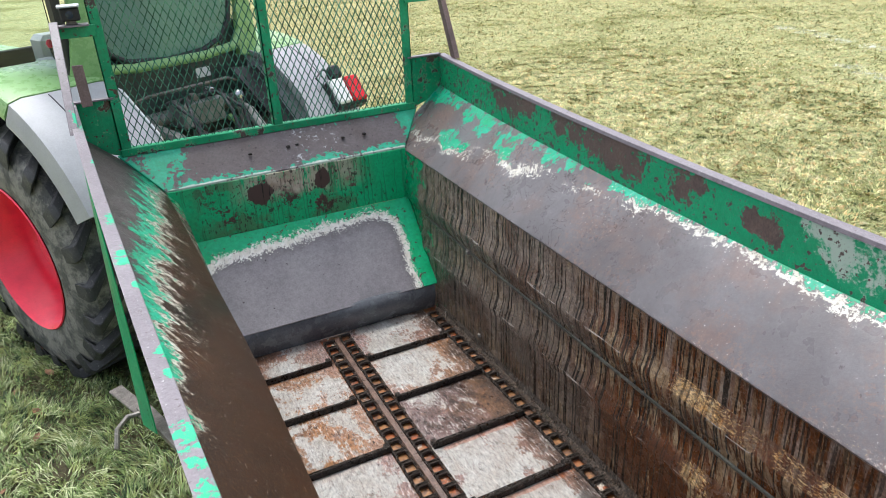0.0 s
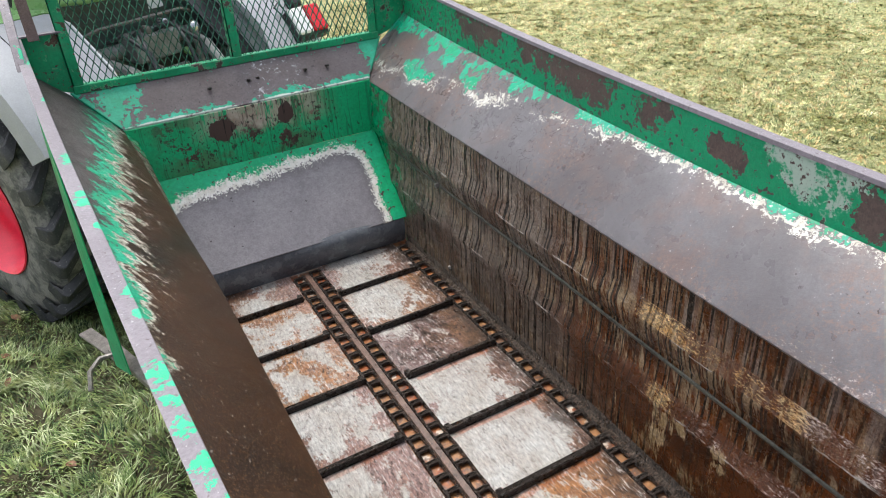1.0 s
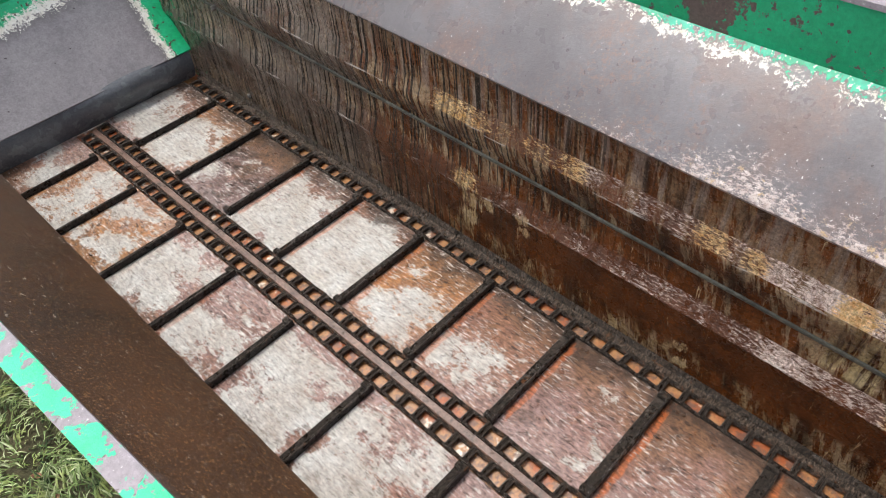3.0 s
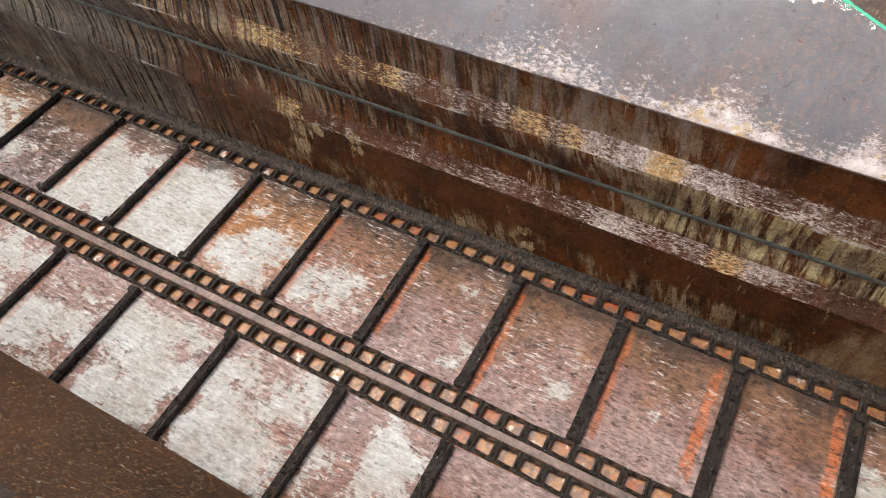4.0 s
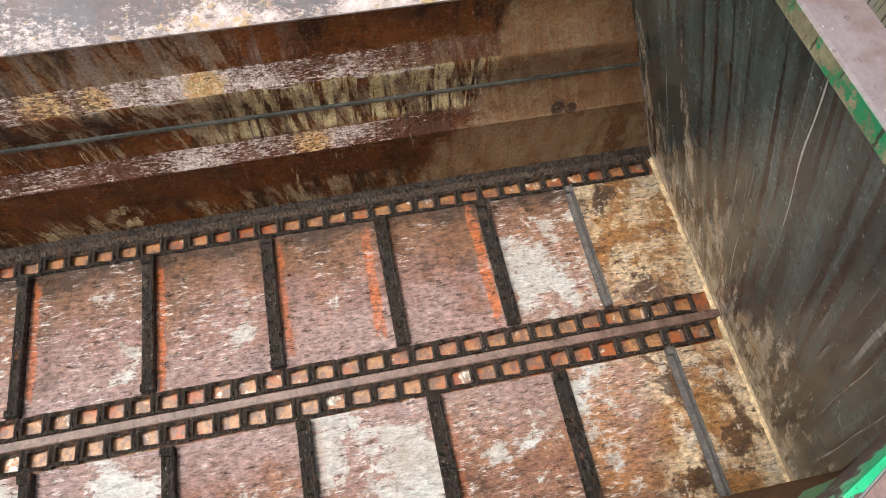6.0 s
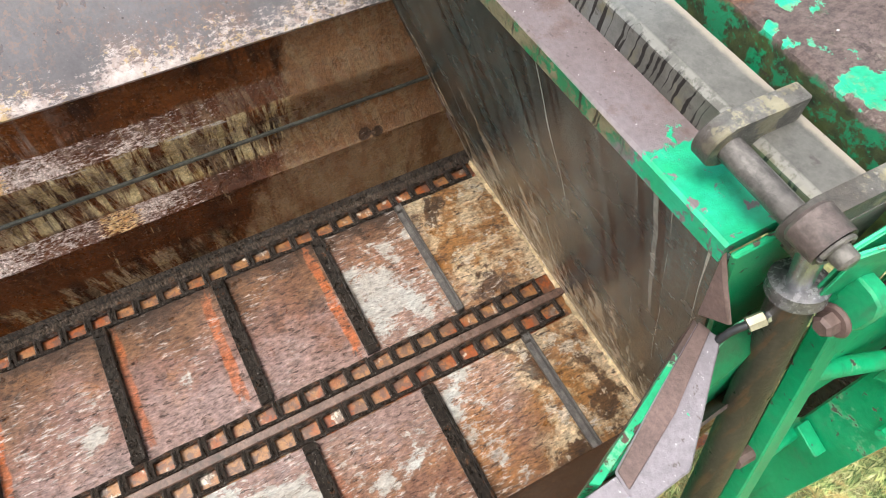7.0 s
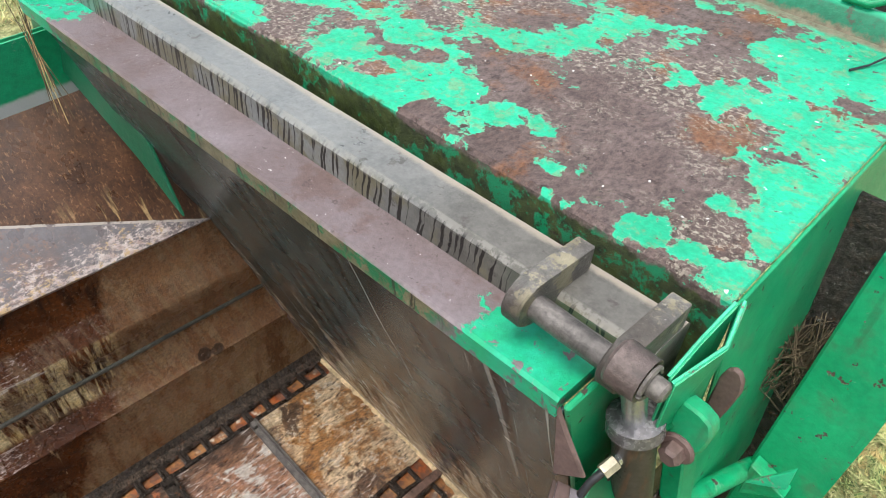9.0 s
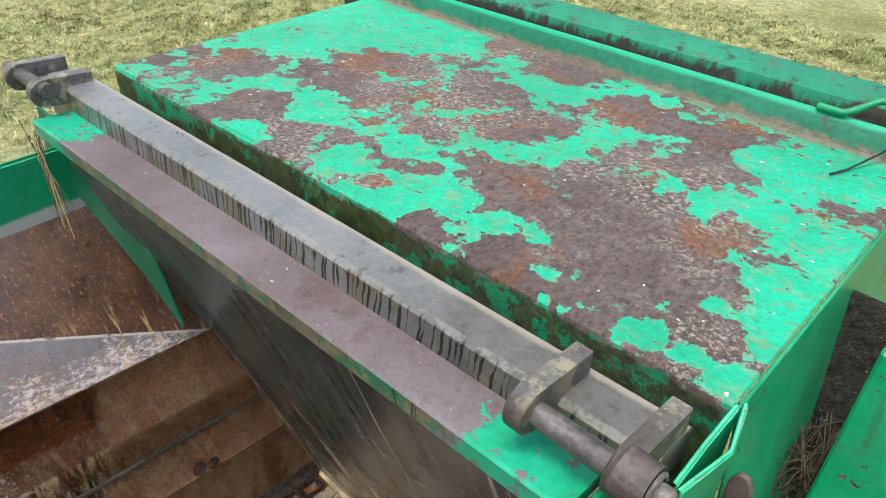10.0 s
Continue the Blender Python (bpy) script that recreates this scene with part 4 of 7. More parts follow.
def bar_material():
    """Gate bar: bare purple-brown steel on top, green at its ends and along its edge, dirty green-tan front with dark runs."""
    n = Nodes("gate_bar_paint")
    x, y, z = n.xyz()
    bare = n.mix(n.full(5, 6, 0.65), (0.192, 0.164, 0.174), (0.118, 0.086, 0.082))
    bare = n.mix(n.m("MULTIPLY", n.step(n.noise(8, 6, 0.72, n.vec(1, 1, 1, 6)), 0.53, 0.62), 0.6), bare, (0.105, 0.064, 0.052))
    bare = n.shade(bare, n.m("MULTIPLY_ADD", n.full(100, 5, 0.8), 0.5, 0.75))
    bare = n.mix(n.m("MULTIPLY", n.step(n.noise(50, 5, 0.7), 0.61, 0.66), 0.7), bare, (0.045, 0.032, 0.028))
    bare = n.mix(n.m("MULTIPLY", n.step(n.noise(120, 3, 0.6), 0.69, 0.73), 0.7), bare, (0.60, 0.58, 0.56))
    green = n.shade(n.mix(n.full(12, 5), GREEN, MINT), n.m("MULTIPLY_ADD", n.full(60, 5, 0.75), 0.4, 0.8))
    lev = n.m("ADD", n.m("ABSOLUTE", n.m("SUBTRACT", x, 0.085)), n.m("ADD", n.m("MULTIPLY_ADD", n.noise(9, 6, 0.65), 0.24, -0.12), n.m("MULTIPLY_ADD", n.noise(45, 5, 0.7), 0.08, -0.04)))
    ends = n.step(lev, 0.500, 0.506)
    front = n.step(z, 2.318, 2.314)
    tan = n.mix(n.full(30, 6, 0.85), (0.040, 0.040, 0.018), (0.30, 0.265, 0.165))
    fc = n.mix(n.step(n.m("ADD", n.noise(26, 6, 0.8), n.m("MULTIPLY", n.step(x, 0.0, -0.5), 0.07)), 0.535, 0.575), tan, (0.010, 0.165, 0.068))
    u = n.m("ADD", x, n.m("MULTIPLY_ADD", n.full(1, 3, 0.5, n.vec(20, 1, 30)), 0.010, 0.0))
    run = n.step(n.m("ADD", n.lines(u, 45.0), n.m("MULTIPLY_ADD", n.full(1, 4, 0.6, n.vec(30, 1, 12)), -0.34, 0.20)), 0.10, 0.03)
    fc = n.mix(n.m("MULTIPLY", run, 0.9), fc, (0.022, 0.02, 0.014))
    chips = n.step(n.m("ADD", n.noise(34, 5, 0.7), n.m("MULTIPLY", n.step(y, -0.895, -0.872), 0.03)), 0.59, 0.605)
    c = n.mix(ends, bare, n.mix(chips, green, bare))
    c = n.mix(n.m("MULTIPLY", front, n.step(lev, 0.50, 0.46)), c, fc)
    h = n.m("ADD", n.noise(90, 6, 0.75), n.m("MULTIPLY", n.m("MULTIPLY", ends, n.m("SUBTRACT", 1.0, chips)), 0.5))
    return n.done(c, n.m("MULTIPLY_ADD", n.noise(11, 4), 0.25, 0.20), 0.0, h, 0.5, 0.003)


HOOD_BARE = ((0.59, -1.23, 0.079), (0.41, -1.34, 0.102), (0.36, -1.46, 0.079), (0.39, -1.11, 0.085), (0.28, -1.32, 0.06), (0.14, -1.49, 0.085), (0.08, -1.29, 0.058), (-0.02, -1.42, 0.073), (0.23, -1.11, 0.043), (0.19, -1.03, 0.045), (-0.15, -1.23, 0.062), (-0.23, -1.28, 0.093), (-0.36, -1.28, 0.103), (-0.41, -1.14, 0.061), (-0.46, -1.22, 0.073), (-0.53, -1.15, 0.052), (-0.27, -1.08, 0.04), (-0.35, -1.05, 0.029), (-0.33, -1.54, 0.084), (-0.23, -1.48, 0.06), (-0.09, -1.64, 0.083), (0.09, -1.73, 0.089), (0.29, -1.77, 0.07), (-0.21, -1.68, 0.072), (-0.31, -1.66, 0.046), (-0.44, -1.05, 0.027), (-0.49, -1.03, 0.022), (-0.56, -1.04, 0.023), (-0.14, -1.04, 0.039), (-0.01, -1.09, 0.025), (-0.03, -1.18, 0.023), (-0.46, -1.39, 0.042))
HOOD_PAINT = ((0.69, -1.65, 0.225), (0.67, -1.38, 0.08), (0.45, -1.72, 0.132), (0.3, -1.03, 0.056), (0.28, -1.19, 0.076), (0.05, -1.21, 0.047), (-0.05, -1.08, 0.058), (-0.12, -1.15, 0.049), (0.08, -1.11, 0.044), (-0.22, -1.14, 0.031), (-0.28, -1.16, 0.025), (-0.36, -1.11, 0.034), (-0.37, -1.04, 0.015), (-0.49, -1.08, 0.026), (-0.55, -1.09, 0.022), (-0.6, -1.09, 0.027), (-0.61, -1.18, 0.033), (-0.59, -1.28, 0.046), (-0.53, -1.19, 0.021), (-0.57, -1.45, 0.065), (-0.48, -1.45, 0.039), (-0.39, -1.44, 0.031), (-0.33, -1.43, 0.023), (-0.39, -1.63, 0.055), (-0.53, -1.65, 0.069), (0.01, -1.61, 0.054), (0.1, -1.62, 0.049), (-0.16, -1.5, 0.036), (-0.14, -1.42, 0.024), (-0.08, -1.33, 0.033), (-0.15, -1.73, 0.027), (-0.2, -1.7, 0.026))


def hood_material():
    """Hood: mint paint flaked off over half its top, rough brown steel between, dark moss down its front."""
    n = Nodes("hood_paint")
    x, y, z = n.xyz()
    flat = n.plane(x, y)
    lost = n.blobs(HOOD_BARE, flat, 0.35, 1.6)
    left = n.blobs(HOOD_PAINT, flat, 0.35, 1.6)
    rough = n.m("ADD", n.m("MULTIPLY_ADD", n.noise(9, 8, 0.66, None, 0.2), 3.0, -1.5), n.m("MULTIPLY_ADD", n.noise(34, 6, 0.72), 2.4, -1.2))
    level = n.m("ADD", n.m("MULTIPLY", n.m("SUBTRACT", lost, left), 0.62), rough)
    bare = n.step(level, 0.06, 0.10)
    lip = n.m("MAXIMUM", n.m("SUBTRACT", n.step(level, -0.05, 0.08), bare), 0.0)
    bare = n.m("MAXIMUM", bare, n.step(n.noise(42, 4, 0.6), 0.655, 0.672))
    green = n.mix(n.step(n.noise(14, 6, 0.7), 0.38, 0.62), (0.014, 0.43, 0.245), (0.012, 0.36, 0.190))
    green = n.shade(green, n.m("MULTIPLY_ADD", n.full(3, 5), 0.25, 0.88))
    green = n.mix(n.m("MULTIPLY", n.step(n.noise(38, 6, 0.78), 0.50, 0.60), 0.55), green, (0.20, 0.26, 0.13))
    green = n.shade(green, n.m("MULTIPLY_ADD", n.full(95, 5, 0.8), 0.5, 0.76))
    green = n.mix(n.m("MULTIPLY", lip, 0.35), green, (0.35, 0.62, 0.42))
    rock = n.full(1, 6, 0.8, n.vec(95, 55, 95))
    steel = n.mix(n.full(5, 6, 0.7), (0.200, 0.152, 0.142), (0.110, 0.076, 0.067))
    steel = n.mix(n.m("MULTIPLY", n.step(n.noise(6, 6, 0.72, n.vec(1, 1, 1, 31)), 0.51, 0.62), 0.80), steel, (0.225, 0.098, 0.043))
    steel = n.shade(steel, n.m("MULTIPLY_ADD", rock, 1.3, 0.32))
    steel = n.mix(n.m("MULTIPLY", n.step(n.noise(46, 5, 0.75), 0.58, 0.64), 0.7), steel, (0.034, 0.024, 0.021))
    grit = n.m("MULTIPLY", n.step(n.noise(120, 5, 0.8), 0.50, 0.60), n.step(n.noise(4.5, 5, 0.65, n.vec(1, 1, 1, 8)), 0.46, 0.60))
    steel = n.mix(n.m("MULTIPLY", grit, 0.8), steel, (0.52, 0.47, 0.38))
    c = n.mix(bare, green, steel)
    c = n.mix(n.m("MULTIPLY", n.step(n.noise(62, 2, 0.5), 0.735, 0.755), 0.9), c, (0.78, 0.77, 0.73))
    down = n.step(n.m("ADD", z, n.m("MULTIPLY_ADD", n.full(14, 5, 0.7), 0.022, -0.011)), 2.383, 2.374)
    moss = n.mix(n.step(n.noise(18, 6, 0.75), 0.50, 0.57), n.mix(n.full(50, 4), (0.014, 0.020, 0.008), (0.075, 0.100, 0.030)), (0.008, 0.25, 0.110))
    moss = n.mix(n.step(n.noise(9, 6, 0.7, n.vec(1, 1, 1, 3)), 0.60, 0.64), moss, (0.05, 0.03, 0.024))
    c = n.mix(n.m("MULTIPLY", down, n.step(y, -1.30, -1.20)), c, moss)
    silt = n.step(n.m("ADD", y, n.m("MULTIPLY_ADD", n.full(20, 5, 0.75), 0.03, -0.015)), -1.762, -1.785)
    c = n.mix(n.m("MULTIPLY", silt, 0.9), c, n.mix(n.full(70, 5, 0.8), (0.11, 0.085, 0.055), (0.27, 0.225, 0.17)))
    h = n.m("SUBTRACT", n.m("MULTIPLY", rock, n.m("MULTIPLY_ADD", bare, 0.75, 0.25)), n.m("MULTIPLY", bare, 0.7))
    return n.done(c, n.m("MULTIPLY_ADD", bare, 0.16, n.m("MULTIPLY_ADD", n.noise(12, 4), 0.2, 0.34)), 0, h, 0.9, 0.004, 0.32)


def bed_material():
    n = Nodes("chain_bed_rust")
    c = n.mix(n.step(n.noise(6, 5, 0.65), 0.40, 0.55), (0.27, 0.066, 0.017), (0.30, 0.142, 0.056))
    c = n.mix(n.step(n.noise(16, 5, 0.6), 0.60, 0.66), c, (0.55, 0.47, 0.38))
    c = n.mix(n.m("MULTIPLY", n.step(n.noise(30, 5, 0.7), 0.48, 0.56), 0.8), c, (0.11, 0.06, 0.045))
    c = n.shade(c, n.m("MULTIPLY_ADD", n.full(110, 5, 0.8), 0.8, 0.55))
    return n.done(c, 0.3, 0, n.noise(80, 5, 0.7), 0.6, 0.003)


def slat_material(name, high):
    """Black wet steel with a coarse rippled skin, its glints put in as pale specks, rubbed paler and rusty in places.
    """
    n = Nodes(name)
    g = n.full(1, 5, 0.78, n.vec(70, 130, 70))
    c = n.mix(n.m("POWER", g, 2.2), (0.006, 0.0046, 0.0038), high)
    c = n.mix(n.m("MULTIPLY", n.step(n.noise(14, 5, 0.7), 0.56, 0.68), 0.5), c, (0.11, 0.088, 0.072))
    c = n.mix(n.m("MULTIPLY", n.step(n.noise(30, 5, 0.7, n.vec(1, 1, 1, 5)), 0.60, 0.68), 0.7), c, (0.17, 0.068, 0.026))
    # wet glints, painted as pale specks
    c = n.mix(n.m("MULTIPLY", n.step(n.noise(85, 4, 0.7, n.vec(1, 1.6, 1, 9)), 0.64, 0.68), 0.75), c, (0.42, 0.40, 0.37))
    h = n.m("ADD", g, n.m("MULTIPLY", n.full(45, 4, 0.7), 0.8))
    return n.done(c, n.m("MULTIPLY_ADD", n.noise(25, 4), 0.30, 0.14), 0.0, h, 1.0, 0.005, 0.40)


M_WALL, M_LEDGE, M_SLOPE, M_LSLOPE = wall_material(), wall_material(True), slope_material(), left_slope_material()
M_PANEL, M_FACE, M_PLATE, M_GATE = panel_material(), face_material(), plate_material(), gate_material()
M_TUBE, M_BAR, M_HOOD, M_BED, M_LUG = tube_material(), bar_material(), hood_material(), bed_material(), lug_material()
M_BOARD = worn_paint("board_paint", 0.60, 3.4, seed=3.1, bare=(0.080, 0.055, 0.050), edge=0.008, pits=0.95)


def right_board_material():
    """Right board: green paint, flaked to brown patches and chips along its front half, chalky white behind, whole green with a grey foot at the rear."""
    n = Nodes("right_board_paint")
    x, y, z = n.xyz()
    yz = n.plane(y, z)
    rough = n.m("ADD", n.m("MULTIPLY_ADD", n.noise(10, 8, 0.68, None, 0.2), 3.4, -1.7), n.m("MULTIPLY_ADD", n.noise(38, 6, 0.74), 3.0, -1.5))
    spots = ((2.98, 2.17, 0.07), (2.86, 2.16, 0.08), (2.70, 2.18, 0.06), (2.46, 2.16, 0.07), (2.34, 2.17, 0.08), (2.21, 2.17, 0.09), (2.10, 2.14, 0.10), (2.00, 2.12, 0.08), (1.72, 2.11, 0.06), (1.66, 2.13, 0.035), (1.42, 2.09, 0.04), (1.36, 2.08, 0.045), (0.92, 2.08, 0.07), (0.86, 2.10, 0.05), (0.66, 2.05, 0.07))
    level = n.m("ADD", n.blobs(spots, yz, 0.3, 1.8), rough)
    bare = n.m("MULTIPLY", n.step(level, 0.50, 0.54), n.step(y, -0.25, 0.1))
    chips = n.m("ADD", n.noise(42, 4, 0.62), n.m("MULTIPLY_ADD", n.step(y, 1.0, 2.2), 0.055, n.m("MULTIPLY_ADD", n.full(4, 4), 0.05, -0.045)))
    kept = n.m("MULTIPLY", n.step(n.noise(17, 7, 0.72, n.vec(1, 1, 1, 14)), 0.585, 0.60), n.step(level, 1.25, 0.95))
    bare = n.m("MULTIPLY", bare, n.m("SUBTRACT", 1.0, kept))
    bare = n.m("MAXIMUM", bare, n.m("MULTIPLY", n.step(chips, 0.598, 0.616), n.step(y, -0.5, 0.0)))
    green = n.mix(n.full(5, 5), (0.004, 0.29, 0.120), (0.008, 0.39, 0.175))
    green = n.shade(green, n.m("MULTIPLY_ADD", n.full(65, 5, 0.75), 0.42, 0.79))
    white = n.step(n.m("ADD", n.blobs(((1.12, 2.13, 0.10), (1.02, 2.12, 0.10), (0.80, 2.14, 0.08), (1.22, 2.15, 0.05)), yz, 0.3, 1.6), rough), 0.50, 0.95)
    green = n.mix(n.m("MULTIPLY", white, 0.75), green, (0.60, 0.64, 0.57))
    foot = n.m("SUBTRACT", n.m("ADD", z, n.m("MULTIPLY", n.noise(7, 5, 0.7), 0.03)), n.m("MULTIPLY_ADD", y, 0.0, 2.032))
    green = n.mix(n.m("MULTIPLY", n.step(foot, 0.012, -0.002), n.step(y, 0.2, -0.3)), green, (0.50, 0.53, 0.51))
    rust = n.mix(n.full(6, 6, 0.7), (0.090, 0.062, 0.056), (0.150, 0.098, 0.082))
    rust = n.shade(rust, n.m("MULTIPLY_ADD", n.full(80, 6, 0.8), 0.8, 0.6))
    c = n.mix(bare, green, rust)
    h = n.m("SUBTRACT", n.noise(120, 6, 0.78), bare)
    return n.done(c, n.m("MULTIPLY_ADD", bare, 0.18, n.m("MULTIPLY_ADD", n.noise(11, 4), 0.2, 0.24)), 0.0, h, 0.9, 0.003)


M_RBOARD = right_board_material()
M_GUARD = worn_paint("guard_paint", 0.70, 9.0, paint=(0.003, 0.28, 0.115), seed=1.7)
M_GREEN = worn_paint("frame_paint", 0.84, 6.0, paint=(0.003, 0.295, 0.122), bare=(0.10, 0.075, 0.068), seed=5.2, dirt=0.42, pits=0.30, rough=0.32)


def rail_material():
    """Top rails: bare lavender-grey steel; the left one keeps mint patches, larger towards its middle."""
    n = Nodes("rail_steel")
    x, y, z = n.xyz()
    bare = n.mix(n.full(2.5, 5, 0.6), (0.180, 0.156, 0.172), (0.240, 0.214, 0.232))
    bare = n.shade(bare, n.m("MULTIPLY_ADD", n.full(28, 6, 0.75), 0.30, 0.85))
    bare = n.shade(bare, n.m("MULTIPLY_ADD", n.full(120, 5, 0.8), 0.40, 0.80))
    bare = n.mix(n.m("MULTIPLY", n.step(n.noise(55, 4, 0.7), 0.62, 0.67), 0.7), bare, (0.075, 0.052, 0.045))
    bare = n.mix(n.m("MULTIPLY", n.step(n.noise(150, 3, 0.6), 0.655, 0.70), 0.6), bare, (0.60, 0.58, 0.56))
    side = n.m("ABSOLUTE", n.m("ADD", x, n.m("MULTIPLY_ADD", y, 0.043, 0.765)))
    spots = ((3.32, 0, 0.07), (2.83, 0, 0.03), (2.25, 0.0, 0.06), (1.96, 0, 0.07), (1.79, 0, 0.025), (1.45, 0, 0.035), (1.37, 0, 0.03), (1.17, 0, 0.06), (1.10, 0, 0.05), (1.0, 0, 0.04), (0.91, 0, 0.045), (0.80, 0, 0.05), (0.72, 0, 0.05), (0.62, 0, 0.05), (0.50, 0, 0.05))
    lev = n.m("ADD", n.blobs(spots, n.plane(y, n.m("MULTIPLY", side, 1.6)), 0.4, 1.5), n.m("ADD", n.m("MULTIPLY_ADD", n.noise(26, 7, 0.70), 3.8, -1.9), n.m("MULTIPLY_ADD", n.noise(90, 5, 0.7), 1.8, -0.9)))
    paint = n.m("MULTIPLY", n.step(lev, 0.84, 0.88), n.step(x, 0.2, -0.2))
    c = n.mix(paint, bare, n.mix(n.full(20, 4), (0.012, 0.38, 0.19), (0.030, 0.50, 0.27)))
    return n.done(c, n.m("MULTIPLY_ADD", n.noise(14, 4), 0.25, 0.28), 0, n.m("ADD", n.noise(150, 6, 0.75), n.m("MULTIPLY", paint, 0.7)), 0.5, 0.003)


def front_ledge_material():
    """Front ledge: bare lavender-brown steel, mint paint left at its ends and along its lower edge, which is rubbed white."""
    n = Nodes("front_ledge_paint")
    x, y, z = n.xyz()
    bare = n.mix(n.full(4, 6, 0.65), (0.155, 0.130, 0.138), (0.095, 0.072, 0.068))
    bare = n.shade(bare, n.m("MULTIPLY_ADD", n.full(90, 6, 0.8), 0.6, 0.7))
    bare = n.mix(n.m("MULTIPLY", n.step(n.noise(40, 4, 0.7), 0.62, 0.66), 0.8), bare, (0.035, 0.025, 0.024))
    chalk = n.m("MULTIPLY", n.step(n.noise(30, 6, 0.75, n.vec(1, 1, 1, 3)), 0.57, 0.62), n.step(n.m("ABSOLUTE", n.m("SUBTRACT", x, 0.12)), 0.22, 0.08))
    bare = n.mix(n.m("MULTIPLY", chalk, 0.8), bare, (0.52, 0.53, 0.54))
    rough = n.m("ADD", n.m("MULTIPLY_ADD", n.noise(9, 8, 0.66), 2.6, -1.3), n.m("MULTIPLY_ADD", n.noise(40, 5, 0.7), 1.6, -0.8))
    low = n.step(y, 3.605, 3.545)
    ends = n.m("MAXIMUM", n.step(x, -0.42, -0.62), n.step(x, 0.55, 0.72))
    high = n.m("MULTIPLY", n.step(y, 3.68, 3.72), 0.55)
    lev = n.m("ADD", n.m("MAXIMUM", n.m("MAXIMUM", n.m("MULTIPLY", low, 0.62), n.m("MULTIPLY", ends, 0.85)), n.m("MULTIPLY", high, 0.7)), rough)
    c = n.mix(n.step(lev, 0.52, 0.55), bare, n.shade(n.mix(n.full(12, 4), (0.012, 0.36, 0.19), (0.035, 0.47, 0.29)), n.m("MULTIPLY_ADD", n.full(60, 5, 0.75), 0.4, 0.8)))
    worn = n.m("ADD", n.step(y, 3.562, 3.543), n.m("MULTIPLY", rough, 0.8))
    c = n.mix(n.m("MULTIPLY", n.step(worn, 0.70, 1.0), 0.8), c, (0.66, 0.68, 0.64))
    return n.done(c, n.m("MULTIPLY_ADD", n.noise(12, 4), 0.25, 0.26), 0, n.m("ADD", n.noise(110, 6, 0.78), n.step(lev, 0.52, 0.55)), 0.7, 0.003)


M_RAIL = rail_material()
M_FLEDGE = front_ledge_material()
M_STEEL = plain("grey_steel", (0.150, 0.136, 0.122), 0.36, 0.2, 0.65, 22, 90, 0.7)
M_CHROME = plain("bright_steel", (0.55, 0.56, 0.58), 0.22, 0.9, 0.2)
M_BRASS = plain("brass_fitting", (0.50, 0.45, 0.34), 0.35, 0.5, 0.3)
M_DARK = slat_material("wet_dark_slat", (0.105, 0.082, 0.066))
M_LINK = slat_material("wet_chain_steel", (0.125, 0.092, 0.072))
M_EDGE = slat_material("wet_edge_steel", (0.31, 0.23, 0.175))
M_SEAM = plain("grey_green_seam", (0.080, 0.078, 0.062), 0.40, 0.0, 0.75, 7, 70, 0.8)
M_RUSTY = plain("rusty_steel", (0.13, 0.085, 0.075), 0.55, 0.1, 0.4, 15, 120, 0.4)
M_PIN = plain("dark_pin_steel", (0.105, 0.095, 0.088), 0.32, 0.3, 0.6, 26, 90, 0.6)
M_BOSS = plain("brown_boss", (0.085, 0.064, 0.058), 0.36, 0.1, 0.7, 20, 90, 0.7)
# frame green darkened, the gusset's shade put into its colour
M_GUSSET = worn_paint("shaded_gusset_paint", 0.97, 6.0, paint=(0.002, 0.105, 0.046), seed=4.4, dirt=0.2, pits=0.1)
M_STRIP = plain("dark_rusty_strip", (0.150, 0.085, 0.055), 0.36, 0.0, 0.5, 9, 90, 0.5)
M_BROWN = plain("brown_rail", (0.19, 0.13, 0.12), 0.4, 0.0, 0.4, 12, 120, 0.4)
def cylinder_material():
    """Oily black-brown barrel, rust showing through in long worn streaks, with pale scuffs."""
    n = Nodes("oily_cylinder")
    v = n.vec(60, 60, 7)
    c = n.mix(n.full(9, 5, 0.7), (0.022, 0.019, 0.016), (0.066, 0.054, 0.045))
    c = n.mix(n.m("MULTIPLY", n.step(n.noise(1, 6, 0.7, v), 0.53, 0.62), 0.7), c, (0.11, 0.055, 0.032))
    c = n.mix(n.m("MULTIPLY", n.step(n.noise(1, 6, 0.75, n.vec(90, 90, 14, 5)), 0.61, 0.66), 0.7), c, (0.20, 0.17, 0.15))
    c = n.shade(c, n.m("MULTIPLY_ADD", n.full(110, 5, 0.75), 0.6, 0.7))
    return n.done(c, n.m("MULTIPLY_ADD", n.noise(20, 4), 0.35, 0.16), 0.1, n.noise(110, 6, 0.75), 0.4, 0.003)


M_CYL = cylinder_material()
M_RUBBER = plain("black_rubber", (0.135, 0.145, 0.160), 0.26, 0, 0.3, 6, 60, 0.15)


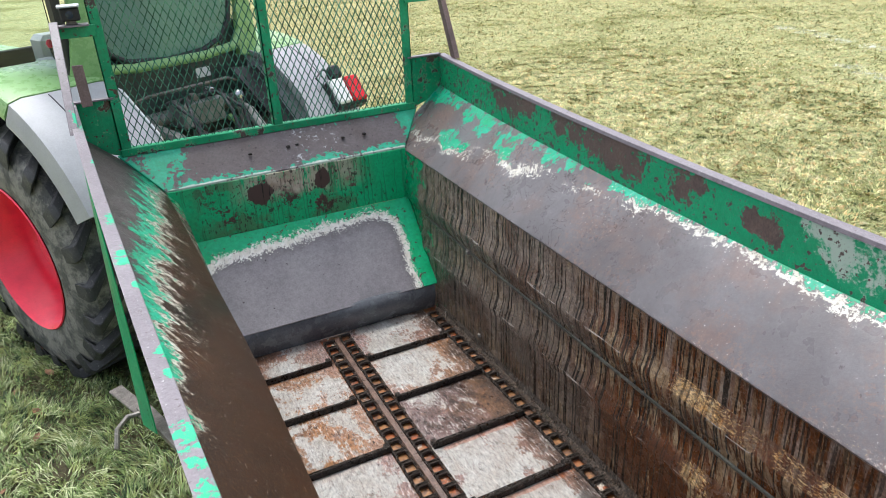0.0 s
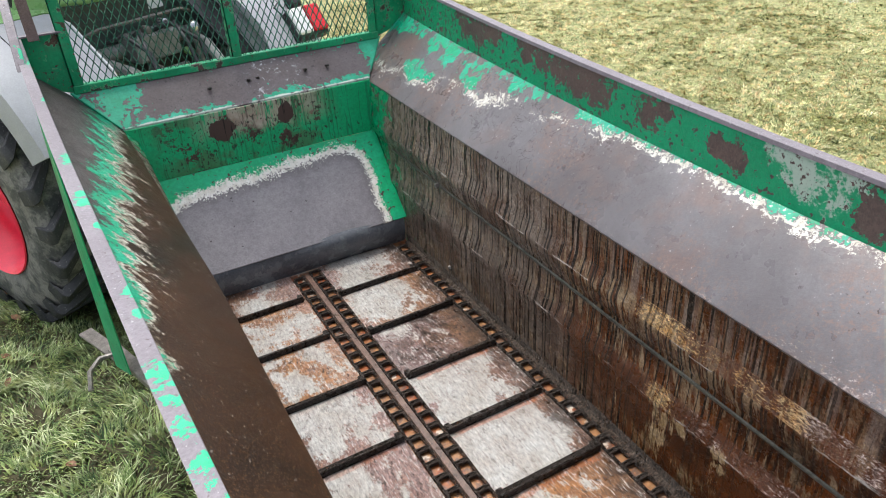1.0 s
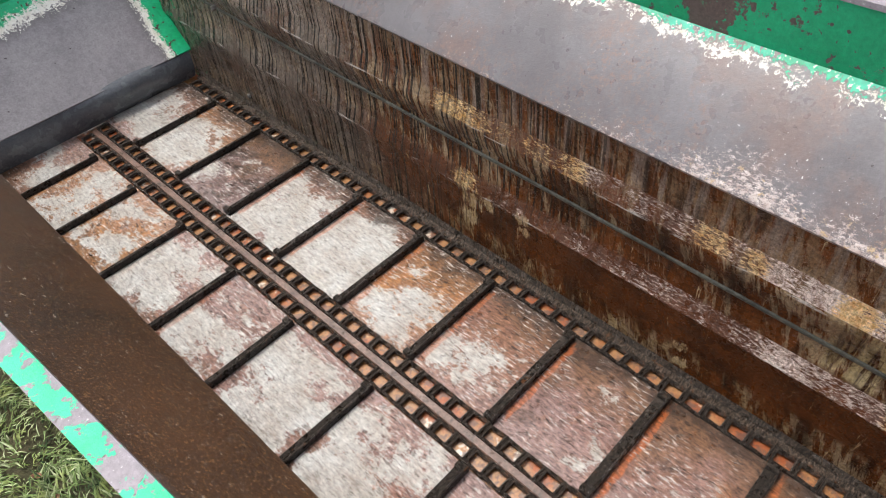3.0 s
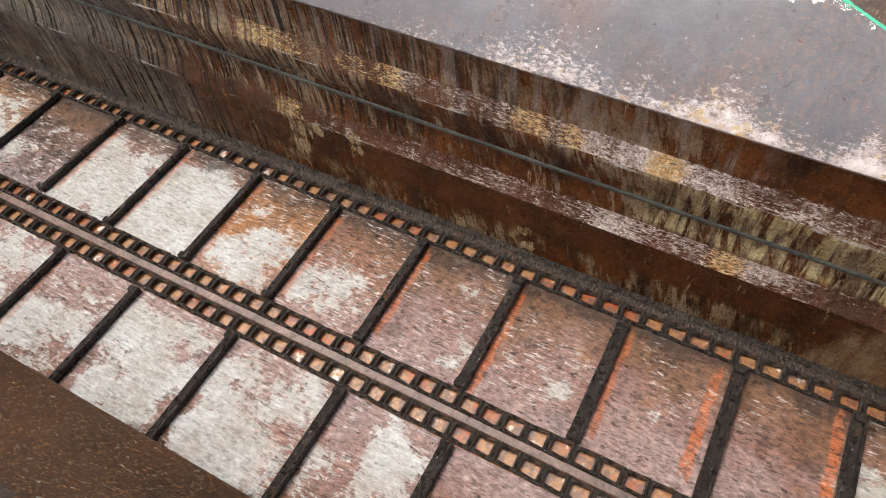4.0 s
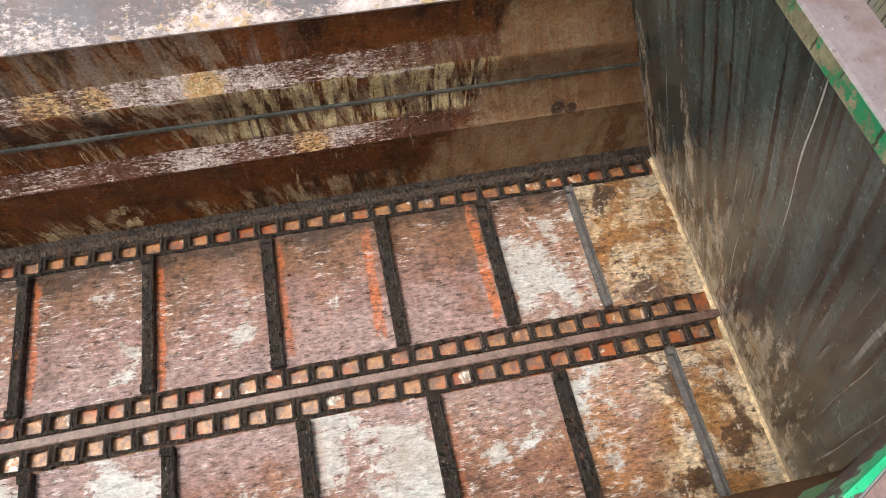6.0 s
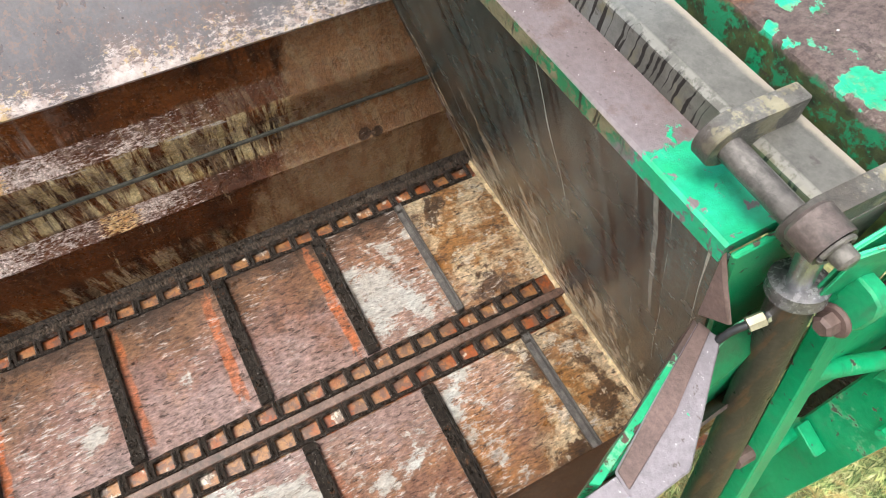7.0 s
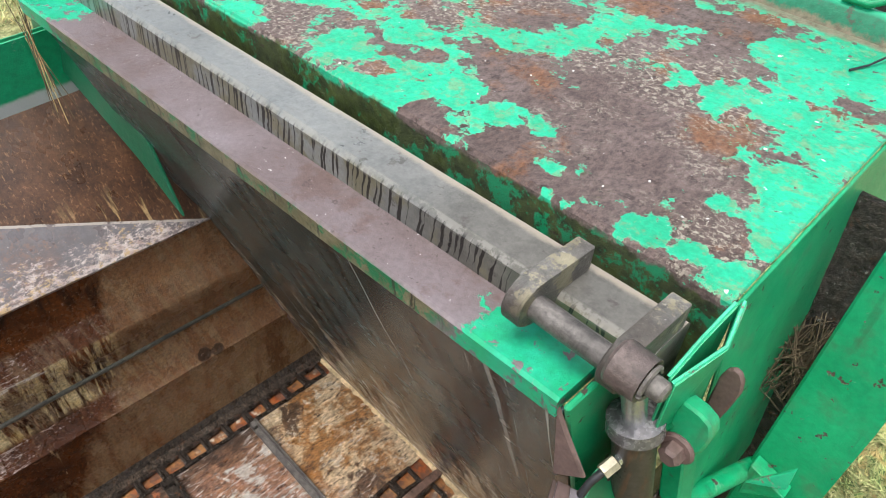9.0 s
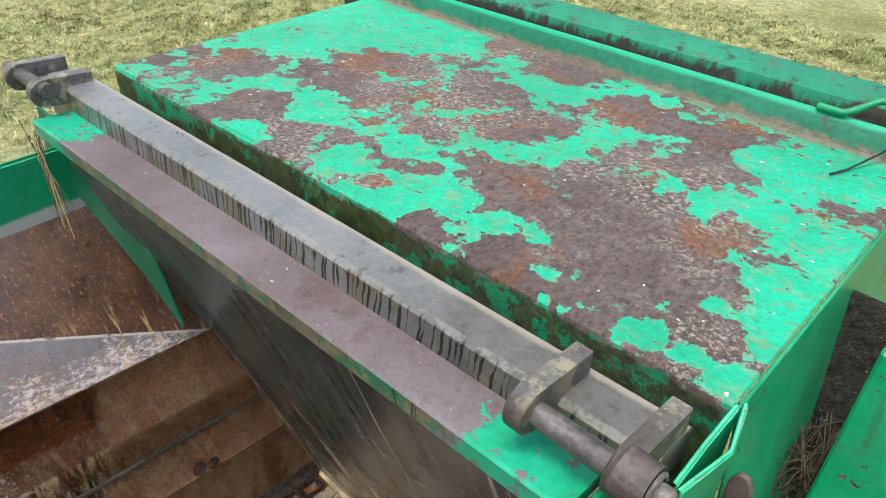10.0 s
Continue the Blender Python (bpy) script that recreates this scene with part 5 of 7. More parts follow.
def lip_material():
    """Folded lip: bright green along the fold, shade put into the darker green face, rust and silt at its foot."""
    n = Nodes("hood_lip_paint")
    x, y, z = n.xyz()
    # face painted darker than the fold to stand for its shade
    shaded_face = n.shade(n.mix(n.full(4, 6, 0.7), (0.004, 0.105, 0.052), (0.012, 0.185, 0.098)), n.m("MULTIPLY_ADD", n.full(70, 5, 0.75), 0.5, 0.75))
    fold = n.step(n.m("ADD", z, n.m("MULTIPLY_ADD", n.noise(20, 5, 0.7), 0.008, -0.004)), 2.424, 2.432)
    c = n.mix(fold, shaded_face, (0.006, 0.36, 0.185))
    c = n.mix(n.m("MULTIPLY", n.step(n.noise(16, 6, 0.75), 0.58, 0.64), 0.75), c, (0.075, 0.055, 0.042))
    foot = n.step(n.m("ADD", z, n.m("MULTIPLY_ADD", n.full(14, 6, 0.75), 0.022, -0.011)), 2.404, 2.392)
    c = n.mix(n.m("MULTIPLY", foot, 0.85), c, n.mix(n.full(50, 5, 0.8), (0.10, 0.07, 0.045), (0.27, 0.215, 0.15)))
    return n.done(c, n.m("MULTIPLY_ADD", n.noise(15, 4), 0.2, 0.34), 0, n.noise(90, 6, 0.75), 0.5, 0.003, 0.35)


M_BEAM = lip_material()



def beam_material():
    """Green beam, its face hung with black moss that also carries the face's shade."""
    n = Nodes("mossy_shaded_face_paint")
    x, y, z = n.xyz()
    c = n.shade(n.mix(n.full(6, 5), (0.003, 0.17, 0.085), (0.005, 0.27, 0.135)), n.m("MULTIPLY_ADD", n.full(70, 5, 0.75), 0.5, 0.75))
    c = n.mix(n.m("MULTIPLY", n.step(n.noise(20, 6, 0.75), 0.55, 0.65), 0.6), c, (0.10, 0.10, 0.06))
    hang = n.m("ADD", z, n.m("MULTIPLY_ADD", n.full(1, 5, 0.7, n.vec(16, 16, 3)), 0.07, -0.035))
    # moss laid on black enough to take in the shade of the face
    moss = n.m("MULTIPLY", n.step(hang, 2.436, 2.415), n.step(n.noise(7, 5, 0.7), 0.30, 0.38))
    c = n.mix(moss, c, n.mix(n.full(40, 4), (0.008, 0.010, 0.005), (0.045, 0.038, 0.020)))
    return n.done(c, 0.5, 0, n.noise(90, 6, 0.8), 0.8, 0.004)


M_FACED = beam_material()
M_HAY = plain("damp_hay", (0.085, 0.062, 0.034), 0.8, 0, 0.5)
M_PALE = worn_paint("chipped_edge", 0.75, 30.0, paint=(0.02, 0.42, 0.22), bare=(0.45, 0.40, 0.35), warm=(0.30, 0.20, 0.14), seed=8.0, dirt=0.1, pits=0.5)
M_RING = plain("machined_ring", (0.20, 0.19, 0.195), 0.26, 0.5, 0.7, 60, 110, 0.4)
M_CRUST = plain("ochre_crust", (0.52, 0.40, 0.24), 0.8, 0, 0.7, 18, 70, 0.9)
M_STRAW = plain("dry_straw", (0.42, 0.31, 0.14), 0.8, 0, 0.3)
M_BLACK = plain("black_plastic", (0.018, 0.018, 0.02), 0.45, 0, 0.3)

# ---- ground ----
def ground_material():
    n = Nodes("meadow_soil")
    p, q, f = n.noise(0.35, 6, 0.6), n.noise(2.4, 6, 0.65), n.noise(30, 6, 0.8)
    c = n.mix(n.full(7, 6, 0.75), (0.16, 0.205, 0.07), (0.58, 0.55, 0.28))
    c = n.mix(n.m("MULTIPLY", n.step(q, 0.50, 0.66), 0.55), c, (0.56, 0.46, 0.20))
    c = n.mix(n.step(p, 0.48, 0.66), c, (0.23, 0.235, 0.08))
    c = n.mix(n.m("MULTIPLY", n.step(n.noise(3.3, 6, 0.7, n.vec(1, 1, 1, 5)), 0.57, 0.70), 0.7), c, (0.085, 0.07, 0.035))
    c = n.shade(c, n.m("MULTIPLY_ADD", n.full(17, 6, 0.8), 1.3, 0.35))
    # damp bare soil on the trodden side by the wheel
    gx, gy, gz = n.xyz()
    trod = n.step(n.m("ADD", n.blobs(((-1.9, 1.9, 1.7), (-1.9, 3.6, 1.8), (-1.9, 5.4, 1.7)), n.plane(gx, gy), 0.5, 1.25), n.m("MULTIPLY_ADD", q, 1.6, -0.8)), 0.25, 0.75)
    c = n.mix(n.m("MULTIPLY", trod, 0.9), c, n.mix(n.full(12, 6, 0.75), (0.030, 0.026, 0.016), (0.115, 0.095, 0.058)))
    return n.done(c, 0.9, 0, f, 1.0, 0.04, 0.2)


bm = bmesh.new()
bmesh.ops.create_grid(bm, x_segments=4, y_segments=4, size=400)
tagged(finish("ground", bm, ground_material()), "damp meadow ground under short yellow-green grass", "ground", kind="structure")


def grass_material(name, a, b, c3, straw, pale_sheen=False):
    n = Nodes(name)
    r = n.island()
    patch = n.noise(0.9, 5, 0.6)
    clump = n.noise(5.5, 4, 0.6, n.vec(1, 1, 0.3))
    mixed = n.m("ADD", n.m("MULTIPLY_ADD", r, 0.7, 0.15), n.m("ADD", n.m("MULTIPLY_ADD", patch, 0.9, -0.45), n.m("MULTIPLY_ADD", clump, 1.5, -0.75)))
    c = n.mix(n.step(mixed, 0.15, 0.5), a, b)
    c = n.mix(n.step(mixed, 0.62, 0.9), c, c3)
    c = n.mix(n.m("MULTIPLY", n.step(n.noise(11, 5, 0.7, n.vec(1, 1, 0.2, 12)), 0.49, 0.60), 0.75), c, straw)
    if pale_sheen:
        # a pale frosty wheel track
        # white sheen along a streak, put into the colour of the blades
        px, py, pz = n.xyz(n.place())
        sheen_mask = n.m("ADD", n.blobs(((14.4, 12.2, 0.30), (14.25, 11.6, 0.32), (14.1, 11.0, 0.32), (13.9, 10.3, 0.30), (13.7, 9.6, 0.25), (13.6, 9.1, 0.2), (11.7, 8.6, 0.25), (11.5, 8.1, 0.25), (11.3, 7.6, 0.2)), n.plane(px, py), 0.3, 1.7), n.m("MULTIPLY_ADD", n.noise(3.5, 5, 0.7), 2.0, -1.0))
        c = n.mix(n.m("MULTIPLY", n.step(sheen_mask, 0.30, 0.95), 0.55), c, (0.72, 0.78, 0.74))
    c = n.shade(c, n.m("MULTIPLY_ADD", n.full(9, 4, 0.7), 1.25, 0.36))
    c = n.mix(n.m("MULTIPLY", n.step(n.noise(4, 5, 0.7, n.vec(1, 1, 1, 6)), 0.60, 0.70), 0.5), c, c3)
    return n.done(c, 0.65, 0, None, spec=0.25)


def grass(name, label, count, x0, x1, y0, y1, tall, wide, material, seed, keep=None):
    """Short bent blades, two triangles above a quad each, in one mesh."""
    rng = np.random.default_rng(seed)
    px, py = rng.uniform(x0, x1, count), rng.uniform(y0, y1, count)
    cx, cy = np.floor(px / 0.14), np.floor(py / 0.14)
    tuft = np.modf(np.abs(np.sin(cx * 12.9898 + cy * 78.233) * 43758.5453))[0]
    px += (tuft - 0.5) * 0.05
    # thin out towards the edges of the patch
    rim = np.minimum.reduce([px - x0, x1 - px, py - y0, y1 - py])
    ok = rng.random(count) < np.clip(rim / 0.7, 0, 1)
    if keep is not None:
        ok &= keep(px, py)
    px, py, tuft = px[ok], py[ok], tuft[ok]
    k = len(px)
    gx, gy = np.floor(px / 0.23 + 0.4 * np.sin(py * 9)), np.floor(py / 0.23 + 0.4 * np.sin(px * 7))
    a = 2 * np.pi * np.modf(np.abs(np.sin(gx * 39.346 + gy * 11.135) * 24634.6345))[0] + rng.normal(0, 0.75, k)
    hgt = tall * (0.35 + 0.65 * rng.random(k)) * (0.45 + 0.9 * tuft)
    bend = hgt * rng.uniform(0.5, 2.6, k)
    w = wide * rng.uniform(0.6, 1.3, k)
    ux, uy = np.cos(a), np.sin(a)
    sx, sy = -uy * w, ux * w
    v = np.empty((k, 5, 3))
    v[:, 0] = np.c_[px - sx, py - sy, np.zeros(k) - 0.01]
    v[:, 1] = np.c_[px + sx, py + sy, np.zeros(k) - 0.01]
    v[:, 2] = np.c_[px + ux * bend * 0.4 + sx * 0.8, py + uy * bend * 0.4 + sy * 0.8, hgt * 0.62]
    v[:, 3] = np.c_[px + ux * bend * 0.4 - sx * 0.8, py + uy * bend * 0.4 - sy * 0.8, hgt * 0.62]
    v[:, 4] = np.c_[px + ux * bend, py + uy * bend, hgt * rng.uniform(0.65, 1.0, k)]
    me = bpy.data.meshes.new(name)
    me.vertices.add(k * 5)
    me.vertices.foreach_set("co", v.ravel())
    base = np.arange(k) * 5
    me.loops.add(k * 7)
    me.polygons.add(k * 2)
    me.loops.foreach_set("vertex_index", np.c_[base, base + 1, base + 2, base + 3, base + 3, base + 2, base + 4].ravel())
    me.polygons.foreach_set("loop_start", np.c_[np.arange(k) * 7, np.arange(k) * 7 + 4].ravel())
    me.polygons.foreach_set("loop_total", np.tile((4, 3), k))
    me.update(calc_edges=True)
    me.validate()
    me.materials.append(material)
    return tagged(new(name, me), label, "grass", kind="stuff")


G_NEAR = grass_material("near_grass", (0.024, 0.052, 0.018), (0.165, 0.230, 0.076), (0.46, 0.50, 0.29), (0.24, 0.27, 0.085))
G_FIELD = grass_material("field_grass", (0.085, 0.125, 0.045), (0.43, 0.465, 0.205), (0.74, 0.66, 0.40), (0.66, 0.42, 0.19), True)
G_REAR = grass_material("rear_grass", (0.06, 0.11, 0.03), (0.31, 0.36, 0.13), (0.56, 0.52, 0.26), (0.40, 0.28, 0.11))
grass("near_grass", "lush damp green and straw-coloured grass beside the wheel", 120000, -4.2, -0.4, 0.2, 8.0, 0.070, 0.0044, G_NEAR, 5)
grass("field_grass", "short mown yellowish meadow grass", 260000, 0.6, 10.2, 0.0, 13.2, 0.042, 0.0060, G_FIELD, 6)
grass("far_field_grass", "short yellowish meadow grass farther out", 260000, 2.0, 25.0, 5.0, 31.0, 0.045, 0.0085, G_FIELD, 7, lambda x, y: (x > 9.5) | (y > 12.5))
grass("rear_grass", "short yellow-green grass behind the spreader", 240000, -2.5, 11.0, -12.0, -1.7, 0.055, 0.0050, G_REAR, 8)
grass("side_grass", "yellow-green grass beside the spreader's rear", 130000, -3.0, -0.3, -4.2, 0.2, 0.05, 0.0026, G_REAR, 9)



def leaf_litter(name, label, count, x0, x1, y0, y1, seed):
    """Small curled dead leaves lying in the grass, in one mesh."""
    rng = random.Random(seed)
    bm = bmesh.new()
    for _ in range(count):
        b = bmesh.new()
        l, w, curl = rng.uniform(0.03, 0.055), rng.uniform(0.014, 0.026), rng.uniform(0.006, 0.018)
        v = [b.verts.new(q) for q in ((-l, 0, 0.3 * curl), (-0.3 * l, w, curl), (0.4 * l, 0.9 * w, curl), (l, 0, 0.5 * curl), (0.4 * l, -0.9 * w, curl), (-0.3 * l, -w, curl), (0, 0, 0))]
        for i in range(6):
            b.faces.new((v[i], v[(i + 1) % 6], v[6]))
        join(bm, moved(b, pose(rng.uniform(x0, x1), rng.uniform(y0, y1), rng.uniform(0.02, 0.05), rng.uniform(-20, 20), rng.uniform(-20, 20), rng.uniform(0, 360))))
    return tagged(finish(name, bm, plain("dead_leaf", (0.21, 0.105, 0.055), 0.7, 0, 0.8, 30, 90, 0.4)), label, "leaves", kind="stuff")


leaf_litter("dead_leaves", "brown dead leaves lying in the grass by the wheel", 70, -3.4, -1.0, 1.2, 6.0, 3)

# ---- the spreader ----
spreader = thing("manure_spreader", "worn green steel manure spreader with a wet rusty hopper", "spreader")
YS = steps(REAR - 0.3, FRONT, 40)


def wall_profile(y, side):
    c = crease_x(y, side)
    k = crease_z(y) - 1.755
    off = (0.600, 0.598, 0.589, 0.610, 0.613, 0.616, 0.607, 0.592, 0.592, 0.612, 0.610)
    zs = (0.93, 1.24, 1.275, 1.34, 1.385, 1.46, 1.478, 1.535, 1.552, 1.615, 1.70)
    pts = [((o if side > 0 else 0.02 - o), z + k * (z - 0.93)) for o, z in zip(off, zs)]
    return pts + [(c, crease_z(y))]


for side in (1, -1):
    part("side_wall", sheet(lambda y: wall_profile(y, side), (0.012 * side, 0), YS, marks=[0, 0, 1, 0, 0, 0, 0, 0, 1, 0, 0]), [M_WALL, M_LEDGE], spreader, "corrugated side wall streaked with dark drips and rust")
    part("sloping_plate", sheet(lambda y: [(crease_x(y, side) - 0.004 * side, crease_z(y) - 0.006), (crease_x(y, side), crease_z(y) + 0.002), (rail_x(y, side), rail_z(y, side) - 0.175)], (0.004 * side, -0.008), YS), M_SLOPE if side > 0 else M_LSLOPE, spreader, "grey scoured plate with green paint flakes" if side > 0 else "dark brown wet plate with pale scrapes")
    part("side_board", sheet(lambda y: [(rail_x(y, side) + 0.002 * side, rail_z(y, side) - 0.18), (rail_x(y, side) + 0.002 * side, rail_z(y, side) - 0.012)], (0.006 * side, 0), YS if side > 0 else [y for y in YS if y > -0.72]), M_RBOARD if side > 0 else M_BOARD, spreader, "green board flaked to brown rust")
    w = 0.042 * side
    part("top_rail", sheet(lambda y: [(rail_x(y, side), rail_z(y, side) - 0.014), (rail_x(y, side) + 0.002 * side, rail_z(y, side) - 0.001), (rail_x(y, side) + 0.005 * side, rail_z(y, side))], (w - 0.007 * side, 0), [y for y in YS if y > -0.72]), M_RAIL, spreader, "bare grey rail with mint paint remains")
    # outer skin
    part("outer_skin", sheet(lambda y: [(rail_x(y, side) + 0.030 * side, rail_z(y, side) - 0.015), (rail_x(y, side) - 0.12 * side, 0.62)], (0.004 * side, 0), YS if side > 0 else [y for y in YS if y > -0.72]), M_GREEN, spreader)
# front left corner flare and support below the body
part("corner_flare", slab([(-0.955, 3.70, 2.2), (-1.0, 3.62, 1.2), (-1.01, 3.42, 0.62), (-0.955, 3.30, 0.62), (-0.955, 3.40, 2.0)], (0.006, 0, 0)), M_GREEN, spreader)
bar = slab([(-1.16, 3.90, 0.56), (-1.09, 3.93, 0.56), (-0.84, 3.27, 0.60), (-0.91, 3.24, 0.60)], (0, 0, 0.014))
part("step_bracket", slab([(-1.03, 3.60, 0.58), (-0.97, 3.62, 0.585), (-0.80, 3.10, 0.6), (-0.86, 3.06, 0.6)], (0, 0, 0.035), bm=bar), M_STEEL, spreader, "bare grey step bracket")
part("step_hook", tube([(-1.00, 3.56, 0.60), (-1.08, 3.56, 0.60), (-1.14, 3.50, 0.58), (-1.16, 3.42, 0.52)], 0.014, 8), M_STEEL, spreader)
for x in (-0.4, 0.38):
    part("chassis_beam", box(x - 0.05, x + 0.05, -1.7, 3.9, 0.66, 0.895, 0.01), M_GREEN, spreader)
part("drawbar", box(-0.09, 0.09, 3.7, 4.95, 0.55, 0.7, 0.02), M_GREEN, spreader)
part("axle", box(-0.55, 0.53, -0.36, -0.24, 0.42, 0.66, 0.01), M_RUSTY, spreader)
for x in (-0.60, 0.58):
    part("road_wheel", lathe([(-0.13, 0.2), (-0.13, 0.36), (-0.10, 0.44), (0.10, 0.44), (0.13, 0.36), (0.13, 0.2)], (x, -0.3, 0.438), sides=32), M_BLACK, spreader, "black rubber tyred wheel")

# front: ledge, cross member, panel, flap
part("front_ledge", slab([(-0.64, 3.54, 1.80), (0.622, 3.54, 1.80), (0.79, 3.725, 1.965), (-0.81, 3.725, 1.965)], (0, 0.006, -0.012), 0.004), M_FLEDGE, spreader, "brown worn ledge with mint flakes")
part("cross_member", slab([(-0.64, 3.536, 1.794), (0.622, 3.536, 1.794), (0.61, 3.520, 1.515), (-0.63, 3.520, 1.515)], (0, 0.01, 0)), M_FACE, spreader, "green cross member with rust and drips")
part("front_panel", slab([(-0.63, 3.518, 1.517), (0.612, 3.518, 1.517), (0.6, 3.16, 1.13), (-0.6, 3.16, 1.13)], (0, 0.008, -0.008)), M_PANEL, spreader, "scoured grey panel rimmed with green paint")
bm = bmesh.new()
prof = ((3.21, 1.165), (3.175, 1.135), (3.16, 1.10), (3.16, 1.05), (3.17, 1.01), (3.185, 0.972))
rings = []
for i in range(25):
    x = -0.585 + 1.17 * i / 24
    b = 0.018 * math.exp(-((x - 0.30) / 0.22) ** 2) + 0.006 * math.sin(x * 9)
    f = [(x, y - b * math.sin(math.pi * k / 5), z + 0.4 * b * math.sin(math.pi * k / 5)) for k, (y, z) in enumerate(prof)]
    rings.append(f + [(px, py + 0.012, pz) for px, py, pz in reversed(f)])
part("rubber_flap", loft(rings), M_RUBBER, spreader, "black shiny rubber flap", True)
for x in (-0.2, 0.0, 0.05, 0.3, 0.42):
    part("bolt_head", lathe([(0, 0.011), (0.008, 0.010), (0.009, 0.004)], (x, 3.63 + 0.012 * math.sin(x * 40), 1.885), "Z", 6), M_DARK, spreader)

# guard: frame, posts, expanded mesh, braces
for x in (-0.762, -0.015, 0.742):
    top = 2.95
    bm = box(x - 0.024, x + 0.024, 3.712, 3.718, 1.95, top, 0.001)
    part("guard_post", box(x + (0.018 if x > 0 else -0.024), x + (0.024 if x > 0 else -0.018), 3.712, 3.76, 1.95, top, 0.001, bm), M_GUARD, spreader, "dark green steel angle post")
part("guard_sill", box(-0.79, 0.77, 3.708, 3.75, 1.955, 1.992, 0.003), M_GUARD, spreader)
bm = bmesh.new()
CW, CH = 0.034, 0.066
for i in range(-1, 46):
    for j in range(15):
        for s in (1, -1):
            x0 = -0.755 + i * CW + (CW / 2 if s < 0 else 0)
            for half in (0, 1):
                xa, za = x0 + s * 0 + (CW / 2 * half if s > 0 else CW / 2 - CW / 2 * half), 1.985 + (j + 0.5 * half) * CH
                xb, zb = xa + (CW / 2 if s > 0 else -CW / 2), za + CH / 2
                if s < 0:
                    xa, xb = x0 + CW / 2 * (2 - half) - CW / 2, x0 + CW / 2 * (1 - half) - CW / 2
                if min(xa, xb) < -0.756 or max(xa, xb) > 0.742:
                    continue
                d = Vector((xb - xa, 0, zb - za)).normalized()
                o = Vector((-d.z, 0, d.x)) * 0.0021
                a, b = Vector((xa, 3.722, za)), Vector((xb, 3.722, zb))
                t = Vector((0, 0.004, 0))
                v = [bm.verts.new(p) for p in (a - o, b - o, b + o, a + o, a - o + t, b - o + t, b + o + t, a + o + t)]
                for f in ((0, 1, 2, 3), (7, 6, 5, 4), (0, 4, 5, 1), (3, 2, 6, 7)):
                    bm.faces.new([v[q] for q in f])
part("expanded_mesh", bm, plain("mesh_steel", (0.050, 0.165, 0.110), 0.26, 0.1, 1.0, 7, 60, 0.3), spreader, "rusty expanded metal mesh")
for s in (1, -1):
    xi, xo = (0.742, 0.945) if s > 0 else (-0.765, -0.955)
    part("corner_plate", slab([(xi, 3.722, 1.95), (xo, 3.722, 2.02), (xo, 3.722, 2.236), (xi, 3.722, 2.236)], (0, 0.008, 0)), M_GUARD, spreader, "dark green corner plate")
    part("plate_edge", box(min(xi, xo), max(xi, xo), 3.70, 3.735, 2.237, 2.245, 0.001), M_RAIL, spreader)
    if s > 0:
        part("brace", slab([(0.955, 3.55, 2.235), (0.955, 3.60, 2.235), (0.925, 3.735, 2.64), (0.925, 3.69, 2.64)], (0.03, 0, 0)), M_BROWN, spreader, "bare brown steel brace")
    else:
        part("brace", slab([(-0.965, 3.28, 2.20), (-0.965, 3.33, 2.20), (-0.945, 3.70, 2.60), (-0.945, 3.64, 2.60)], (0.035, 0, 0)), M_RAIL, spreader, "bare steel brace with mint paint")
    z = 2.53 if s > 0 else 2.525
    part("brace_bar", box(min(xi, xo * 0.985), max(xi, xo * 0.985), 3.70, 3.72, z, z + 0.05, 0.002), M_GUARD, spreader)
part("tie_plate", slab([(-0.90, 3.60, 2.24), (-0.855, 3.60, 2.24), (-0.855, 3.62, 2.42), (-0.90, 3.62, 2.42)], (0, 0.01, 0)), M_BROWN, spreader)
part("camera_shelf", box(-0.93, -0.79, 3.66, 3.73, 2.575, 2.583, 0.001), M_RAIL, spreader)
cam_box = part("rear_view_camera", box(-0.895, -0.815, 3.665, 3.735, 2.60, 2.655, 0.006), M_BLACK, spreader, "black rear view camera")
part("sunshade", box(-0.90, -0.81, 3.645, 3.74, 2.658, 2.666, 0.002), plain("pale_shade", (0.55, 0.57, 0.58), 0.35, 0.2, 0.1), cam_box)
part("stand", slab([(-0.88, 3.69, 2.583), (-0.83, 3.69, 2.583), (-0.845, 3.69, 2.61), (-0.865, 3.69, 2.61)], (0, 0.01, 0)), M_STEEL, cam_box)
part("lens", lathe([(0, 0.016), (-0.008, 0.016), (-0.009, 0.010)], (-0.856, 3.664, 2.627), "Y", 16), plain("lens_glass", (0.02, 0.03, 0.05), 0.05), cam_box)

# floor and conveyors
part("floor_bed", box(-0.60, 0.62, -1.42, 3.6, 0.90, FLOOR - 0.010, 0), M_BED, spreader, "orange rusty floor under the chains")
slat_y = {k: 0.36 * (9 - k) for k in range(1, 11)} | {11: -0.69, 12: -0.98}
left_y = {k: 0.672 - 0.362 * (k - 7) for k in range(1, 13)} | {1: 2.94, 2: 2.60, 3: 2.23, 4: 1.86, 5: 1.50, 6: 1.09, 12: -1.11}
